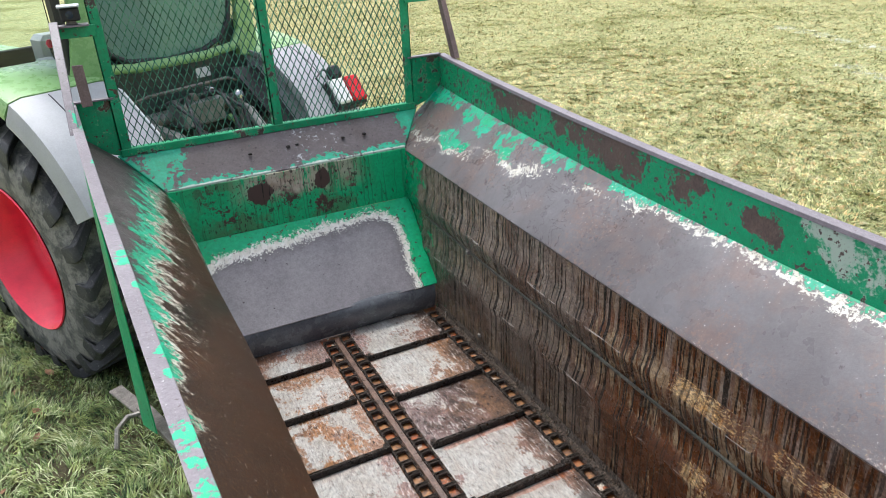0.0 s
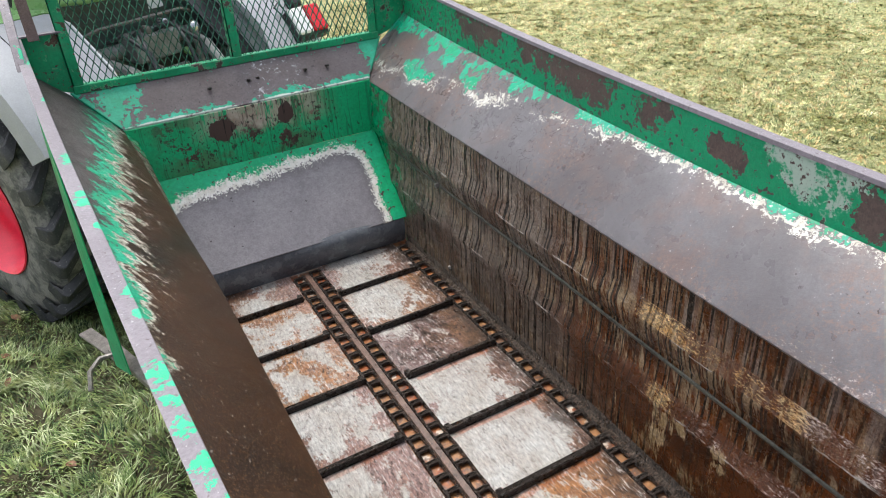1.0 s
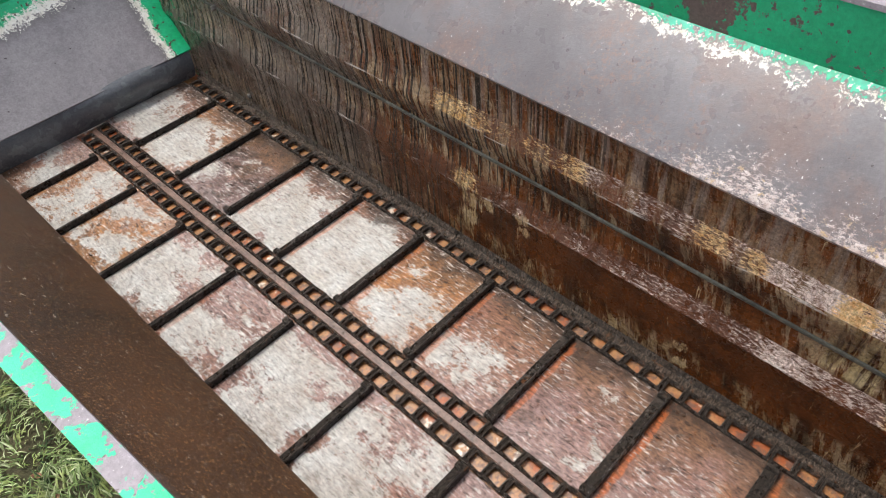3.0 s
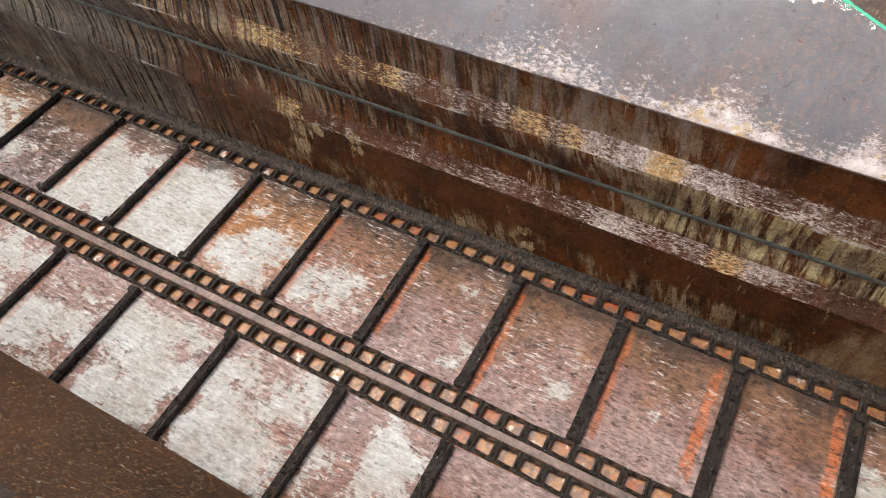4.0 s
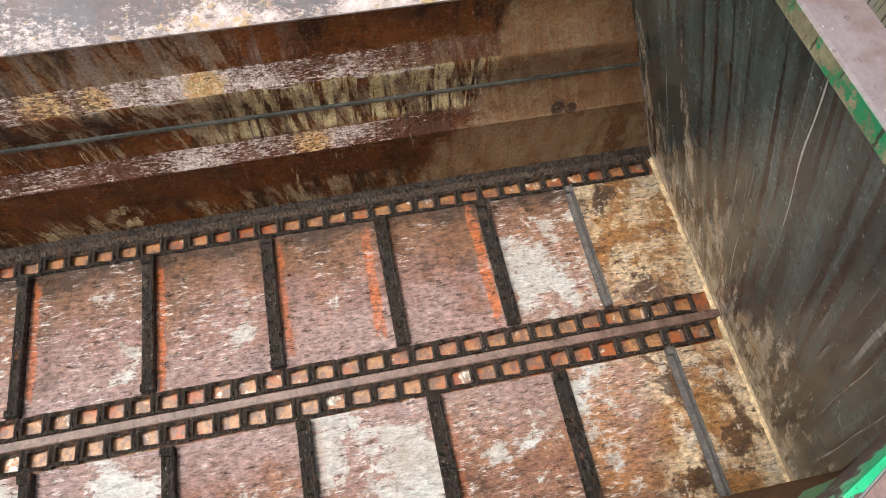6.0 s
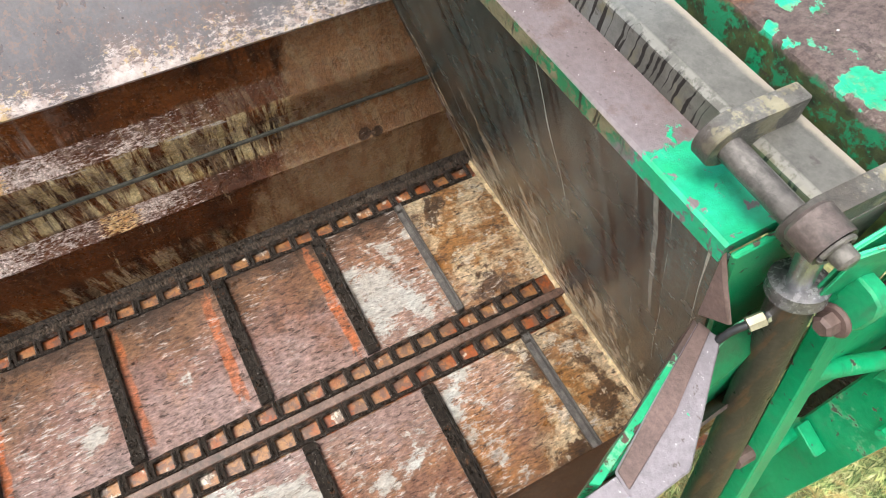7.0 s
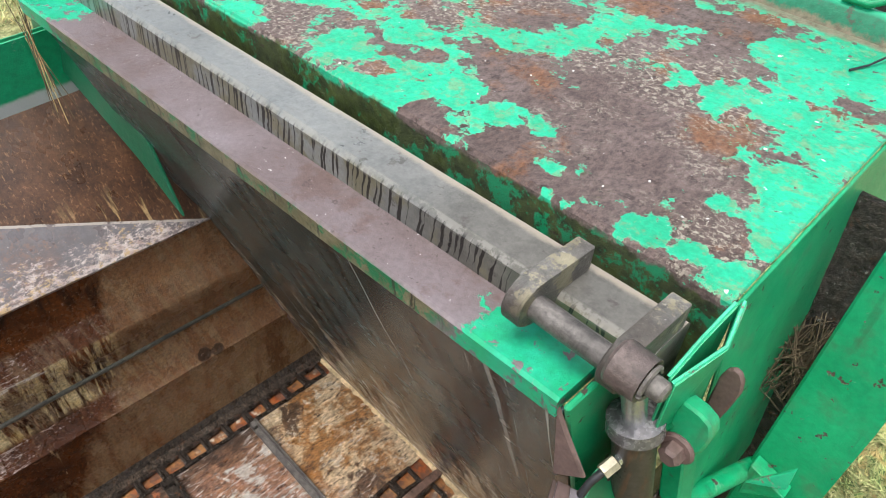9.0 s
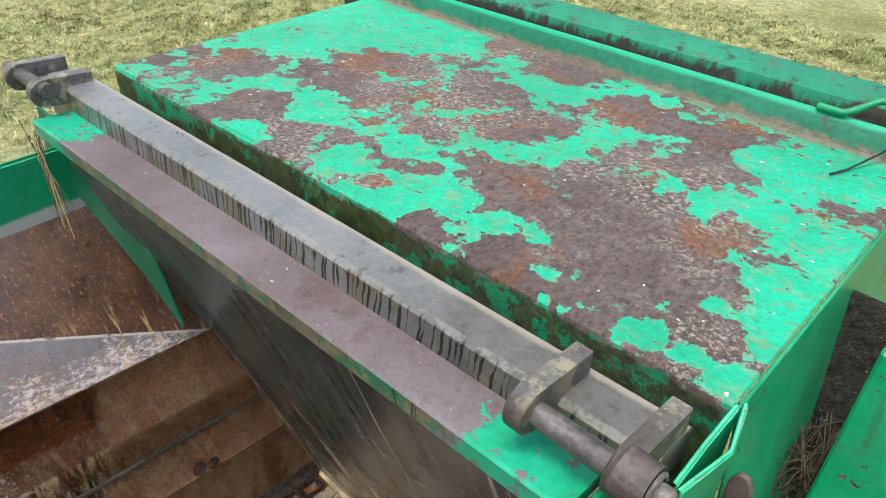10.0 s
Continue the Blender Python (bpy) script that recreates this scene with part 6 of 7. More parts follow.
# for each plate from the front: how far scoured, how warm its rust, orange marks ahead and behind
RIGHT_PLATES = ((0.72, 0.45, 0, 0), (0.62, 0.80, 0.1, 0), (0.34, -0.15, 0, 0), (0.92, 0.30, 0.6, 0), (0.92, 0.40, 0.6, 0), (0.62, 0.90, 0.5, 0), (0.52, 0.55, 0.6, 0), (0.42, 0.30, 0.8, 0), (0.30, 0.40, 1, 0), (0.16, 0.42, 0.7, 0.9), (0.14, 0.52, 0, 1), (0.50, 0.62, 0, 0), (0.2, 0.9, 0, 0))
LEFT_PLATES = ((0.40, 0.60, 0, 0), (0.52, 0.90, 0.1, 0), (0.62, 0.90, 0, 0), (0.76, 0.35, 0.1, 0), (0.66, 0.25, 0.4, 0), (0.82, 0.25, 0, 0), (0.74, 0.32, 0, 0.1), (0.50, 0.30, 0.1, 0), (0.24, 0.45, 0, 0), (0.62, 0.40, 0.2, 0), (0.32, 0.65, 0.4, 0), (0.42, 0.85, 0, 0), (0.1, 1.0, 0, 0))
for ys, x0, x1, looks in ((slat_y, 0.071, 0.507, RIGHT_PLATES), (left_y, -0.555, -0.093, LEFT_PLATES)):
    lines = [3.3] + [ys[k] for k in sorted(ys)] + [-1.34]
    for a, b, own in zip(lines, lines[1:], looks):
        w, l = (x1 - x0) / 2 + 0.004, (a - b) / 2 - 0.004
        plate = part("floor_plate", box(-w, w, -l, l, -0.003, random.uniform(0.0, 0.002), 0.001), M_PLATE, spreader)
        plate.matrix_basis = pose((x0 + x1) / 2, (a + b) / 2, FLOOR)
        plate.color = own
    for k, y in ys.items():
        m = M_DARK if k < 12 else M_PIN
        wid = 0.020 if k < 12 else 0.012
        b = box(x0, x1, y - wid, y - wid + 0.007, FLOOR, FLOOR + 0.032, 0.0015)
        b = box(x0, x1, y - wid, y + wid, FLOOR + 0.001, FLOOR + 0.010, 0.0015, b)
        for cx in (x0 + 0.012, x1 - 0.012):
            b = box(cx - 0.012, cx + 0.012, y - wid + 0.004, y + wid, FLOOR + 0.008, FLOOR + 0.026, 0.003, b)
        part("conveyor_slat", moved(b, pose(0, 0, 0, 0, 0, random.uniform(-0.25, 0.25))), m, spreader)
part("centre_rail", box(-0.022, 0.006, -1.33, 3.14, FLOOR - 0.003, FLOOR + 0.008, 0.003), plain("rail_rust", (0.12, 0.072, 0.055), 0.3, 0, 0.8, 14, 80, 0.7), spreader, "worn steel strip between the chains")
for s in (1, -1):
    e = 0.604 if s > 0 else -0.60
    part("edge_angle", sheet(lambda y: [(e - 0.034 * s, FLOOR + 0.002), (e - 0.030 * s, FLOOR + 0.007), (e - 0.012 * s, FLOOR + 0.012), (e - 0.004 * s, FLOOR + 0.045)], (0.012 * s, 0.004), steps(-1.3, 3.15, 6)), M_EDGE, spreader)

for s in (1, -1):
    part("wall_seam", tube([((0.6150 if s > 0 else -0.5950), y, 1.427 + 0.0134 * y) for y in steps(-1.17, 3.3, 12)], 0.0072, 8), M_SEAM, spreader, "grey-green rolled seam along the wall")

for y, z in ((2.79, 1.469), (2.69, 1.051)):
    part("wall_bolt", lathe([(-0.018, 0.009), (-0.012, 0.013), (0.02, 0.013)], (0.607, y, z), "X", 6), M_STEEL, spreader)

# one chain link: a square frame with a raised hook
PITCH = 0.072
bm = bmesh.new()
outer = ((-0.031, -0.036), (0.031, -0.036), (0.029, 0.035), (-0.029, 0.035))
inner = ((-0.0225, -0.025), (0.0225, -0.025), (0.019, 0.026), (-0.019, 0.026))
for k in range(4):
    j = (k + 1) % 4
    ring = [bm.verts.new((*q, h)) for h in (0.0, 0.013) for q in (outer[k], outer[j], inner[j], inner[k])]
    for f in ((4, 5, 6, 7), (0, 1, 5, 4), (3, 7, 6, 2)):
        bm.faces.new([ring[i] for i in f])
box(-0.0215, 0.0215, -0.034, -0.027, 0.006, 0.0165, 0.002, bm)
bmesh.ops.remove_doubles(bm, verts=bm.verts[:], dist=0.0001)
bmesh.ops.recalc_face_normals(bm, faces=bm.faces[:])
link_mesh = bpy.data.meshes.new("link")
bm.to_mesh(link_mesh)
bm.free()
link_mesh.materials.append(M_LINK)
for x, lo in ((0.037, -1.24), (-0.055, -1.26), (0.540, -1.27), (-0.585, -1.27)):
    chain = part("drag_chain", box(x - 0.004, x + 0.004, lo, 3.12, FLOOR - 0.03, FLOOR - 0.012, 0.0005), M_DARK, spreader, "dark steel drag chain")
    y = lo + 0.036
    while y < 3.12:
        link = new("link", link_mesh)
        link.parent = chain
        link.matrix_basis = pose(x + random.uniform(-0.0012, 0.0012), y, FLOOR - 0.002, random.uniform(-2, 2), 0, random.uniform(-2.5, 2.5))
        y += PITCH

# ---- rear gate ----
def skew(x):
    """The top of the rear end stands a little askew."""
    return 0.036 * (x + 0.6) - 0.009


gate = part("rear_gate", slab([(-0.555, gate_y(0.965), 0.965), (0.70, gate_y(0.965), 0.965), (0.735, gate_y(2.298) + skew(0.72), 2.298), (-0.555, gate_y(2.298), 2.298)], (0, -0.01, 0)), M_GATE, spreader, "dark wet rear gate with pale scratches")
rings = [[(x, y + skew(x), z) for y, z in ((-0.862, 2.288), (-0.860, 2.316), (-0.864, 2.320), (-0.945, 2.320), (-0.949, 2.316), (-0.949, 2.30), (-0.870, 2.30), (-0.870, 2.288))] for x in steps(-0.55, 0.745, 12)]
part("gate_bar", loft(rings), M_BAR, gate, "bare brown steel bar with mint ends")
rings = [[(x, y + skew(x), z) for y, z in ((-0.937, 2.285), (-0.937, 2.362), (-0.945, 2.370), (-1.003, 2.370), (-1.011, 2.362), (-1.011, 2.285))] for x in steps(-0.598, 0.845, 12)]
part("gate_tube", loft(rings), M_TUBE, gate, "grey steel tube with dark drips")
for x in (-0.466, -0.584, 0.757, 0.880):
    k = skew(x)
    drop = 0.012 if x > 0 else 0.0
    arc = [(-0.898 + 0.028 * math.sin(radians(q)), 2.378 - 0.028 * math.cos(radians(q))) for q in range(0, 181, 15)]
    outline = arc + [(-0.996, 2.404), (-0.996, 2.345)]
    part("gate_lug", slab([(x + 0.011, y + k, z - drop) for y, z in outline], (-0.024, 0, 0), 0.002), M_LUG, gate, "dark forged lug crusted olive on its flanks")
for x0, x1 in ((-0.462, -0.598), (0.725, 0.93)):
    part("pivot_pin", tube([(x0, -0.900 + skew(x0), 2.376), (x1, -0.900 + skew(x1), 2.370)], 0.0148, 16), M_PIN, gate, smooth=True)
part("pin_boss", lathe([(-0.018, 0.020), (-0.020, 0.0235), (0.012, 0.025), (0.016, 0.022)], (-0.600, -0.890, 2.400), "X", 28), M_BOSS, gate)
part("split_ring", tube([(-0.622, -0.890 + 0.017 * math.cos(a), 2.400 + 0.017 * math.sin(a)) for a in [k * 0.5 for k in range(13)]], 0.003, 6), M_STEEL, gate)
part("pin_end", lathe([(-0.640, 0.008), (-0.637, 0.011), (-0.616, 0.012)], (0, -0.890, 2.400), "X", 18), M_STEEL, gate)
rng = random.Random(12)
rings = []
for x in steps(-0.55, 0.60, 60):
    r = rng.uniform(0.006, 0.011)
    yc = gate_y(0.975) + rng.uniform(0.0, 0.005)
    rings.append([(x, yc + 1.3 * r * math.cos(a), FLOOR - 0.002 + r * 1.2 * math.sin(a)) for a in (k * math.pi / 3 for k in range(6))])
part("dirt_crust", loft(rings), M_CRUST, gate, "pale ochre crust along the foot of the gate", True)
# side cheek at the gate's near end
part("gate_cheek", slab([(-0.547, -0.870, 2.308), (-0.564, -0.870, 2.191), (-0.600, -0.870, 2.228), (-0.566, -0.870, 2.272)], (-0.003, -0.005, 0)), M_RUSTY, gate)
part("end_plate", slab([(-0.556, -0.868, 2.315), (-0.556, -0.945, 2.315), (-0.556, -1.05, 2.25), (-0.556, -1.30, 1.3), (-0.556, -1.25, 1.2), (-0.556, -1.0, 1.9)], (-0.008, 0, 0)), M_GREEN, gate)

def strip_point(x, z):
    return (x, gate_y(z) + 0.006, z)


part("corner_strip", slab([strip_point(0.502, 2.215), strip_point(0.532, 2.09), strip_point(0.570, 1.80), strip_point(0.592, 1.48), strip_point(0.625, 1.48), strip_point(0.70, 1.80), strip_point(0.735, 2.215)], (0, 0.003, -0.001), 0.001), M_STRIP, spreader, "dark brown rusty strip beside the gate")
part("gate_edge", tube([strip_point(x, z) for x, z in ((0.500, 2.235), (0.530, 2.09), (0.568, 1.80), (0.590, 1.48), (0.600, 1.15))], 0.0045, 6), M_BROWN, spreader, "brown bent edge beside the gate")
# corner gusset between the sloping plate and the gate
part("corner_gusset", slab([(1.08, -0.92, 2.22), (0.68, -0.93, 2.17), (0.61, -0.935, 2.03), (0.497, -0.93, 1.865), (0.64, -0.92, 1.955), (1.05, -0.90, 2.09)], (0, -0.008, 0)), M_GUSSET, spreader, "green triangular gusset")

# ---- lift cylinder ----
cyl = part("lift_cylinder", tube([(-0.600, -0.962, 2.245), (-0.694, -0.972, 1.79), (-0.80, -0.985, 1.2)], 0.026, 24), M_CYL, spreader, "oily dark hydraulic cylinder", True)
part("piston_rod", tube([(-0.602, -0.900, 2.385), (-0.600, -0.962, 2.24)], 0.014, 14), M_CHROME, cyl, "bright chrome rod")
d = (Vector((-0.694, -0.972, 1.79)) - Vector((-0.600, -0.962, 2.245))).normalized()
p = Vector((-0.600, -0.962, 2.245))
part("gland", tube([p - d * 0.012, p - d * 0.006, p + d * 0.012, p + d * 0.016], 0.03, 24, radii=[0.020, 0.033, 0.034, 0.027]), M_RING, cyl, "bright machined gland ring")
q = p + d * 0.048 + Vector((0.010, -0.010, 0))
hose = part("hose_fitting", tube([q + Vector((-0.008, 0.022, 0.004)), q + Vector((-0.006, 0.040, 0.0))], 0.0072, 6), M_CHROME, cyl, "bright steel hose fitting")
part("fitting_nut", tube([q + Vector((-0.006, 0.040, 0.0)), q + Vector((-0.002, 0.058, -0.008))], 0.0092, 6), M_BRASS, hose, "brass nut")
part("hydraulic_hose", tube([q + Vector((-0.002, 0.058, -0.008)), q + Vector((0.002, 0.074, -0.018)), q + Vector((0.004, 0.082, -0.036)), q + Vector((0.0, 0.080, -0.060)), q + Vector((-0.010, 0.070, -0.16)), q + Vector((-0.04, 0.06, -0.6))], 0.0052, 8), M_BLACK, hose, smooth=True)

# ---- hood and rear frame ----
HOOD = [(-0.62, -1.060), (0.750, -1.006), (0.835, -1.805), (-0.60, -1.815)]
bm = slab([(x, y, 2.383) for x, y in HOOD], (0, 0, 0.007), 0.002)
rings = [[(x, -1.055 + skew(x), 2.389), (x, -1.049 + skew(x), 2.3885), (x, -1.044 + skew(x), 2.384), (x, -1.043 + skew(x), 2.376), (x, -1.046 + skew(x), 2.20), (x, -1.060 + skew(x), 2.20), (x, -1.060 + skew(x), 2.38)] for x in steps(-0.62, 0.745, 8)]
hood = part("hood", loft(rings, bm), M_HOOD, spreader, "hood of bright mint paint half flaked off brown steel")
part("hood_side", slab([(-0.621, -1.059, 2.386), (-0.601, -1.82, 2.386), (-0.655, -1.82, 1.75), (-0.672, -1.10, 1.75)], (-0.005, 0, 0)), M_GREEN, hood, "green painted side plate")
part("hood_side", slab([(0.751, -1.008, 2.386), (0.836, -1.805, 2.386), (0.836, -1.805, 1.0), (0.746, -1.0, 1.0)], (0.006, 0, 0)), M_GREEN, hood)
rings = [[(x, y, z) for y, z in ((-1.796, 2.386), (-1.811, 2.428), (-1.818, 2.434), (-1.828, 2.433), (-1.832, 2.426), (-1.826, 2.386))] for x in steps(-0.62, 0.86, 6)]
part("hood_lip", loft(rings), M_BEAM, hood, "green folded lip, shade painted down its face, silt at its foot")
rings = [[(x, y + 0.012 * (x + 0.6), z) for y, z in ((-1.915, 2.28), (-1.915, 2.415), (-1.921, 2.432), (-1.937, 2.441), (-2.015, 2.446), (-2.032, 2.438), (-2.038, 2.42), (-2.038, 2.28))] for x in steps(-0.95, 1.1, 6)]
part("rear_beam", loft(rings), M_FACED, spreader, "green rear cross beam")
part("rail_handle", tube([(-0.395, -1.815, 2.441), (-0.44, -1.815, 2.441), (-0.455, -1.82, 2.45), (-0.485, -1.845, 2.47), (-0.515, -1.85, 2.472), (-0.535, -1.84, 2.45), (-0.548, -1.81, 2.428), (-0.555, -1.80, 2.405)], 0.0075, 8), M_GREEN, spreader, "bent green steel loop", True)
part("wire_tie", tube([(-0.54, -1.80, 2.425), (-0.53, -1.77, 2.41), (-0.505, -1.70, 2.394), (-0.49, -1.66, 2.393)], 0.002, 5), M_BLACK, spreader)

# frame post, guide and brackets beside the cylinder
post = part("frame_post", slab([(-0.688, -1.30, 0.85), (-0.80, -1.30, 0.85), (-0.806, -1.30, 2.1), (-0.80, -1.30, 2.36), (-0.695, -1.30, 2.36)], (0, -0.05, 0), 0.004), M_GREEN, spreader, "green rear frame post")
part("bolt", tube([(-0.783, -1.30, 1.748), (-0.783, -1.275, 1.752)], 0.010, 6), M_GREEN, post)
part("guide", slab([(-0.612, -1.06, 2.12), (-0.644, -1.06, 2.12), (-0.858, -1.06, 1.1), (-0.826, -1.06, 1.1)], (0, -0.04, 0), 0.003), M_GREEN, spreader, "green guide bar beside the cylinder")
for z in (1.90, 1.56):
    a = part("hinge_spigot", tube([(-0.655 - (1.9 - z) * 0.17, -1.09, z + 0.06), (-0.70, -1.31, z - 0.03)], 0.016, 14), M_GREEN, spreader)
    part("gusset", slab([(-0.70, -1.299, z + 0.02), (-0.705, -1.299, z - 0.06), (-0.765, -1.299, z + 0.0)], (0, 0.03, 0), 0.002), M_GREEN, a)
    if z < 1.7:
        part("hinge_bolt", tube([(-0.643 - (1.9 - z) * 0.17, -1.06, z + 0.19), (-0.643 - (1.9 - z) * 0.17, -1.02, z + 0.20)], 0.014, 8), M_RUSTY, a)
for a, b, c in (((-0.614, -0.965, 2.335), (-0.617, -1.01, 2.362), (-0.6215, -1.058, 2.386)), ((-0.621, -0.962, 2.333), (-0.640, -1.022, 2.360), (-0.627, -1.066, 2.387))):
    part("ear_plate", slab([a, b, c, (c[0], c[1], 2.26), (b[0], b[1], 2.24), (a[0], a[1], 2.24)], (-0.004, 0.002, 0), 0.001), M_GREEN, spreader, "green ear plate with a worn edge")
    part("worn_edge", tube([a, b, c], 0.0028, 6), M_PALE, spreader)
part("hook_strap", slab([(-0.641, -1.05, 2.215), (-0.641, -1.05, 2.287), (-0.645, -1.05, 2.302), (-0.652, -1.05, 2.309), (-0.660, -1.05, 2.307), (-0.666, -1.05, 2.297), (-0.669, -1.05, 2.280), (-0.665, -1.05, 2.246), (-0.658, -1.05, 2.205)], (0, -0.008, 0), 0.002), M_RUSTY, spreader, "bent flat rusty hook")
clamp = part("hinge_bracket", slab([(-0.613, -0.990, 2.256), (-0.628, -0.990, 2.285), (-0.653, -0.990, 2.284), (-0.668, -0.990, 2.277), (-0.674, -0.990, 2.260), (-0.671, -0.990, 2.229), (-0.657, -0.990, 2.206), (-0.631, -0.990, 2.217)], (0, -0.022, 0), 0.003), M_GREEN, spreader, "thick green bracket with chipped rim")
bx, by, bz = (-0.647, -0.990, 2.215)
part("washer", lathe([(0.0, 0.021), (0.003, 0.022), (0.006, 0.019)], (bx, by, bz), "Y", 18), M_RUSTY, clamp)
part("bolt_head", lathe([(0.006, 0.014), (0.020, 0.014), (0.024, 0.010)], (bx, by, bz), "Y", 6), M_RUSTY, clamp, "rusty hexagon bolt")
part("gusset", slab([(-0.707, -1.250, 1.898), (-0.755, -1.250, 1.995), (-0.759, -1.250, 1.944)], (0, -0.01, -0.004), 0.001), M_PALE, spreader, "gusset worn to pale metal")
part("end_flare", slab([(-0.566, -0.885, 2.160), (-0.595, -0.897, 2.160), (-0.700, -0.765, 2.164), (-0.707, -0.690, 2.172), (-0.664, -0.690, 2.172), (-0.618, -0.780, 2.166)], (0, 0, -0.006), 0.002), M_RAIL, spreader, "bare grey flared rail end")

# added dark sheet that stands for the shadow between hood side and post
part("gap_backing", box(-0.80, -0.612, -1.46, -1.445, 0.85, 2.33, 0.002), M_DARK, spreader, "dark sheet added behind the post for the gap's shadow")
part("end_web", slab([(-0.585, -0.93, 2.15), (-0.60, -1.06, 2.20), (-0.62, -1.06, 0.9), (-0.62, -0.75, 0.9), (-0.64, -0.75, 2.0)], (-0.005, 0, 0), 0.001), M_GREEN, spreader)
part("rail_strip", slab([(-0.567, -0.884, 2.1645), (-0.582, -0.889, 2.1645), (-0.643, -0.787, 2.170), (-0.686, -0.692, 2.1755), (-0.665, -0.692, 2.1755), (-0.619, -0.781, 2.170)], (0, 0, -0.003), 0.0008), M_RUSTY, spreader, "brown rusty strip along the rail end")
# inner lip of the left rail's end
part("rail_lip", slab([(-0.560, -0.885, 2.158), (-0.567, -0.885, 2.158), (-0.628, -0.765, 2.164), (-0.668, -0.670, 2.170), (-0.661, -0.660, 2.170), (-0.612, -0.775, 2.164)], (0, 0, -0.09), 0.001), M_BOARD, spreader, "green lip chipped to brown")

# straw caught at the frame
straw = thing("straw_tuft", "tangle of dry straw caught on the frame", "straw", (-0.662, -1.40, 2.06))
rng = random.Random(4)
for i in range(70):
    a, b, c = (Vector((rng.uniform(-0.03, 0.03), rng.uniform(-0.09, 0.09), rng.uniform(-0.06, 0.06))) for _ in range(3))
    part("stalk", tube([a, b, c], 0.0009, 4), M_HAY, straw)
straw = thing("straw_wisp", "dry straw wisp hanging from the gate end", "straw", (0.93, -0.86, 2.20))
for i in range(14):
    x = rng.uniform(-0.04, 0.02)
    part("stalk", tube([(x, rng.uniform(-0.02, 0.02), rng.uniform(0.0, 0.06)), (x - 0.03, 0.01, -0.04), (x - 0.07 + rng.uniform(-0.08, 0.05), rng.uniform(-0.02, 0.03), -0.08 - rng.uniform(0, 0.12))], 0.0009, 4), M_HAY if i % 3 else M_STRAW, straw)

# ---- the tractor ----
tractor = thing("tractor", "lime green farm tractor with grey fenders and red rims", "tractor", (-0.51, 5.905, 0), 27)
M_LIME = plain("lime_paint", (0.24, 0.43, 0.17), 0.28, 0, 0.12)
M_GREYP = plain("grey_fender", (0.37, 0.38, 0.40), 0.48, 0, 0.12)
M_WHITE = plain("pale_panel", (0.62, 0.63, 0.64), 0.45, 0, 0.08)
M_RIM = plain("red_rim", (0.90, 0.040, 0.085), 0.32, 0, 0.12)


def tyre_material(name, dark, mud, dried):
    """Rubber with scuffs and dried mud. dried: how much of it the mud covers."""
    n = Nodes(name)
    c = n.mix(n.step(n.noise(5, 7, 0.72), 0.64 - dried * 0.3, 0.72 - dried * 0.2), dark, mud)
    c = n.mix(n.m("MULTIPLY", n.step(n.noise(22, 6, 0.75), 0.54, 0.64), 0.6), c, (0.045, 0.046, 0.048))
    c = n.mix(n.m("MULTIPLY", n.step(n.noise(60, 5, 0.7), 0.60, 0.66), 0.5), c, (0.30, 0.29, 0.27))
    c = n.shade(c, n.m("MULTIPLY_ADD", n.full(70, 5, 0.75), 0.6, 0.7))
    return n.done(c, n.m("MULTIPLY_ADD", n.noise(9, 4), 0.4, 0.40), 0, n.noise(60, 6, 0.75), 0.6, 0.006)


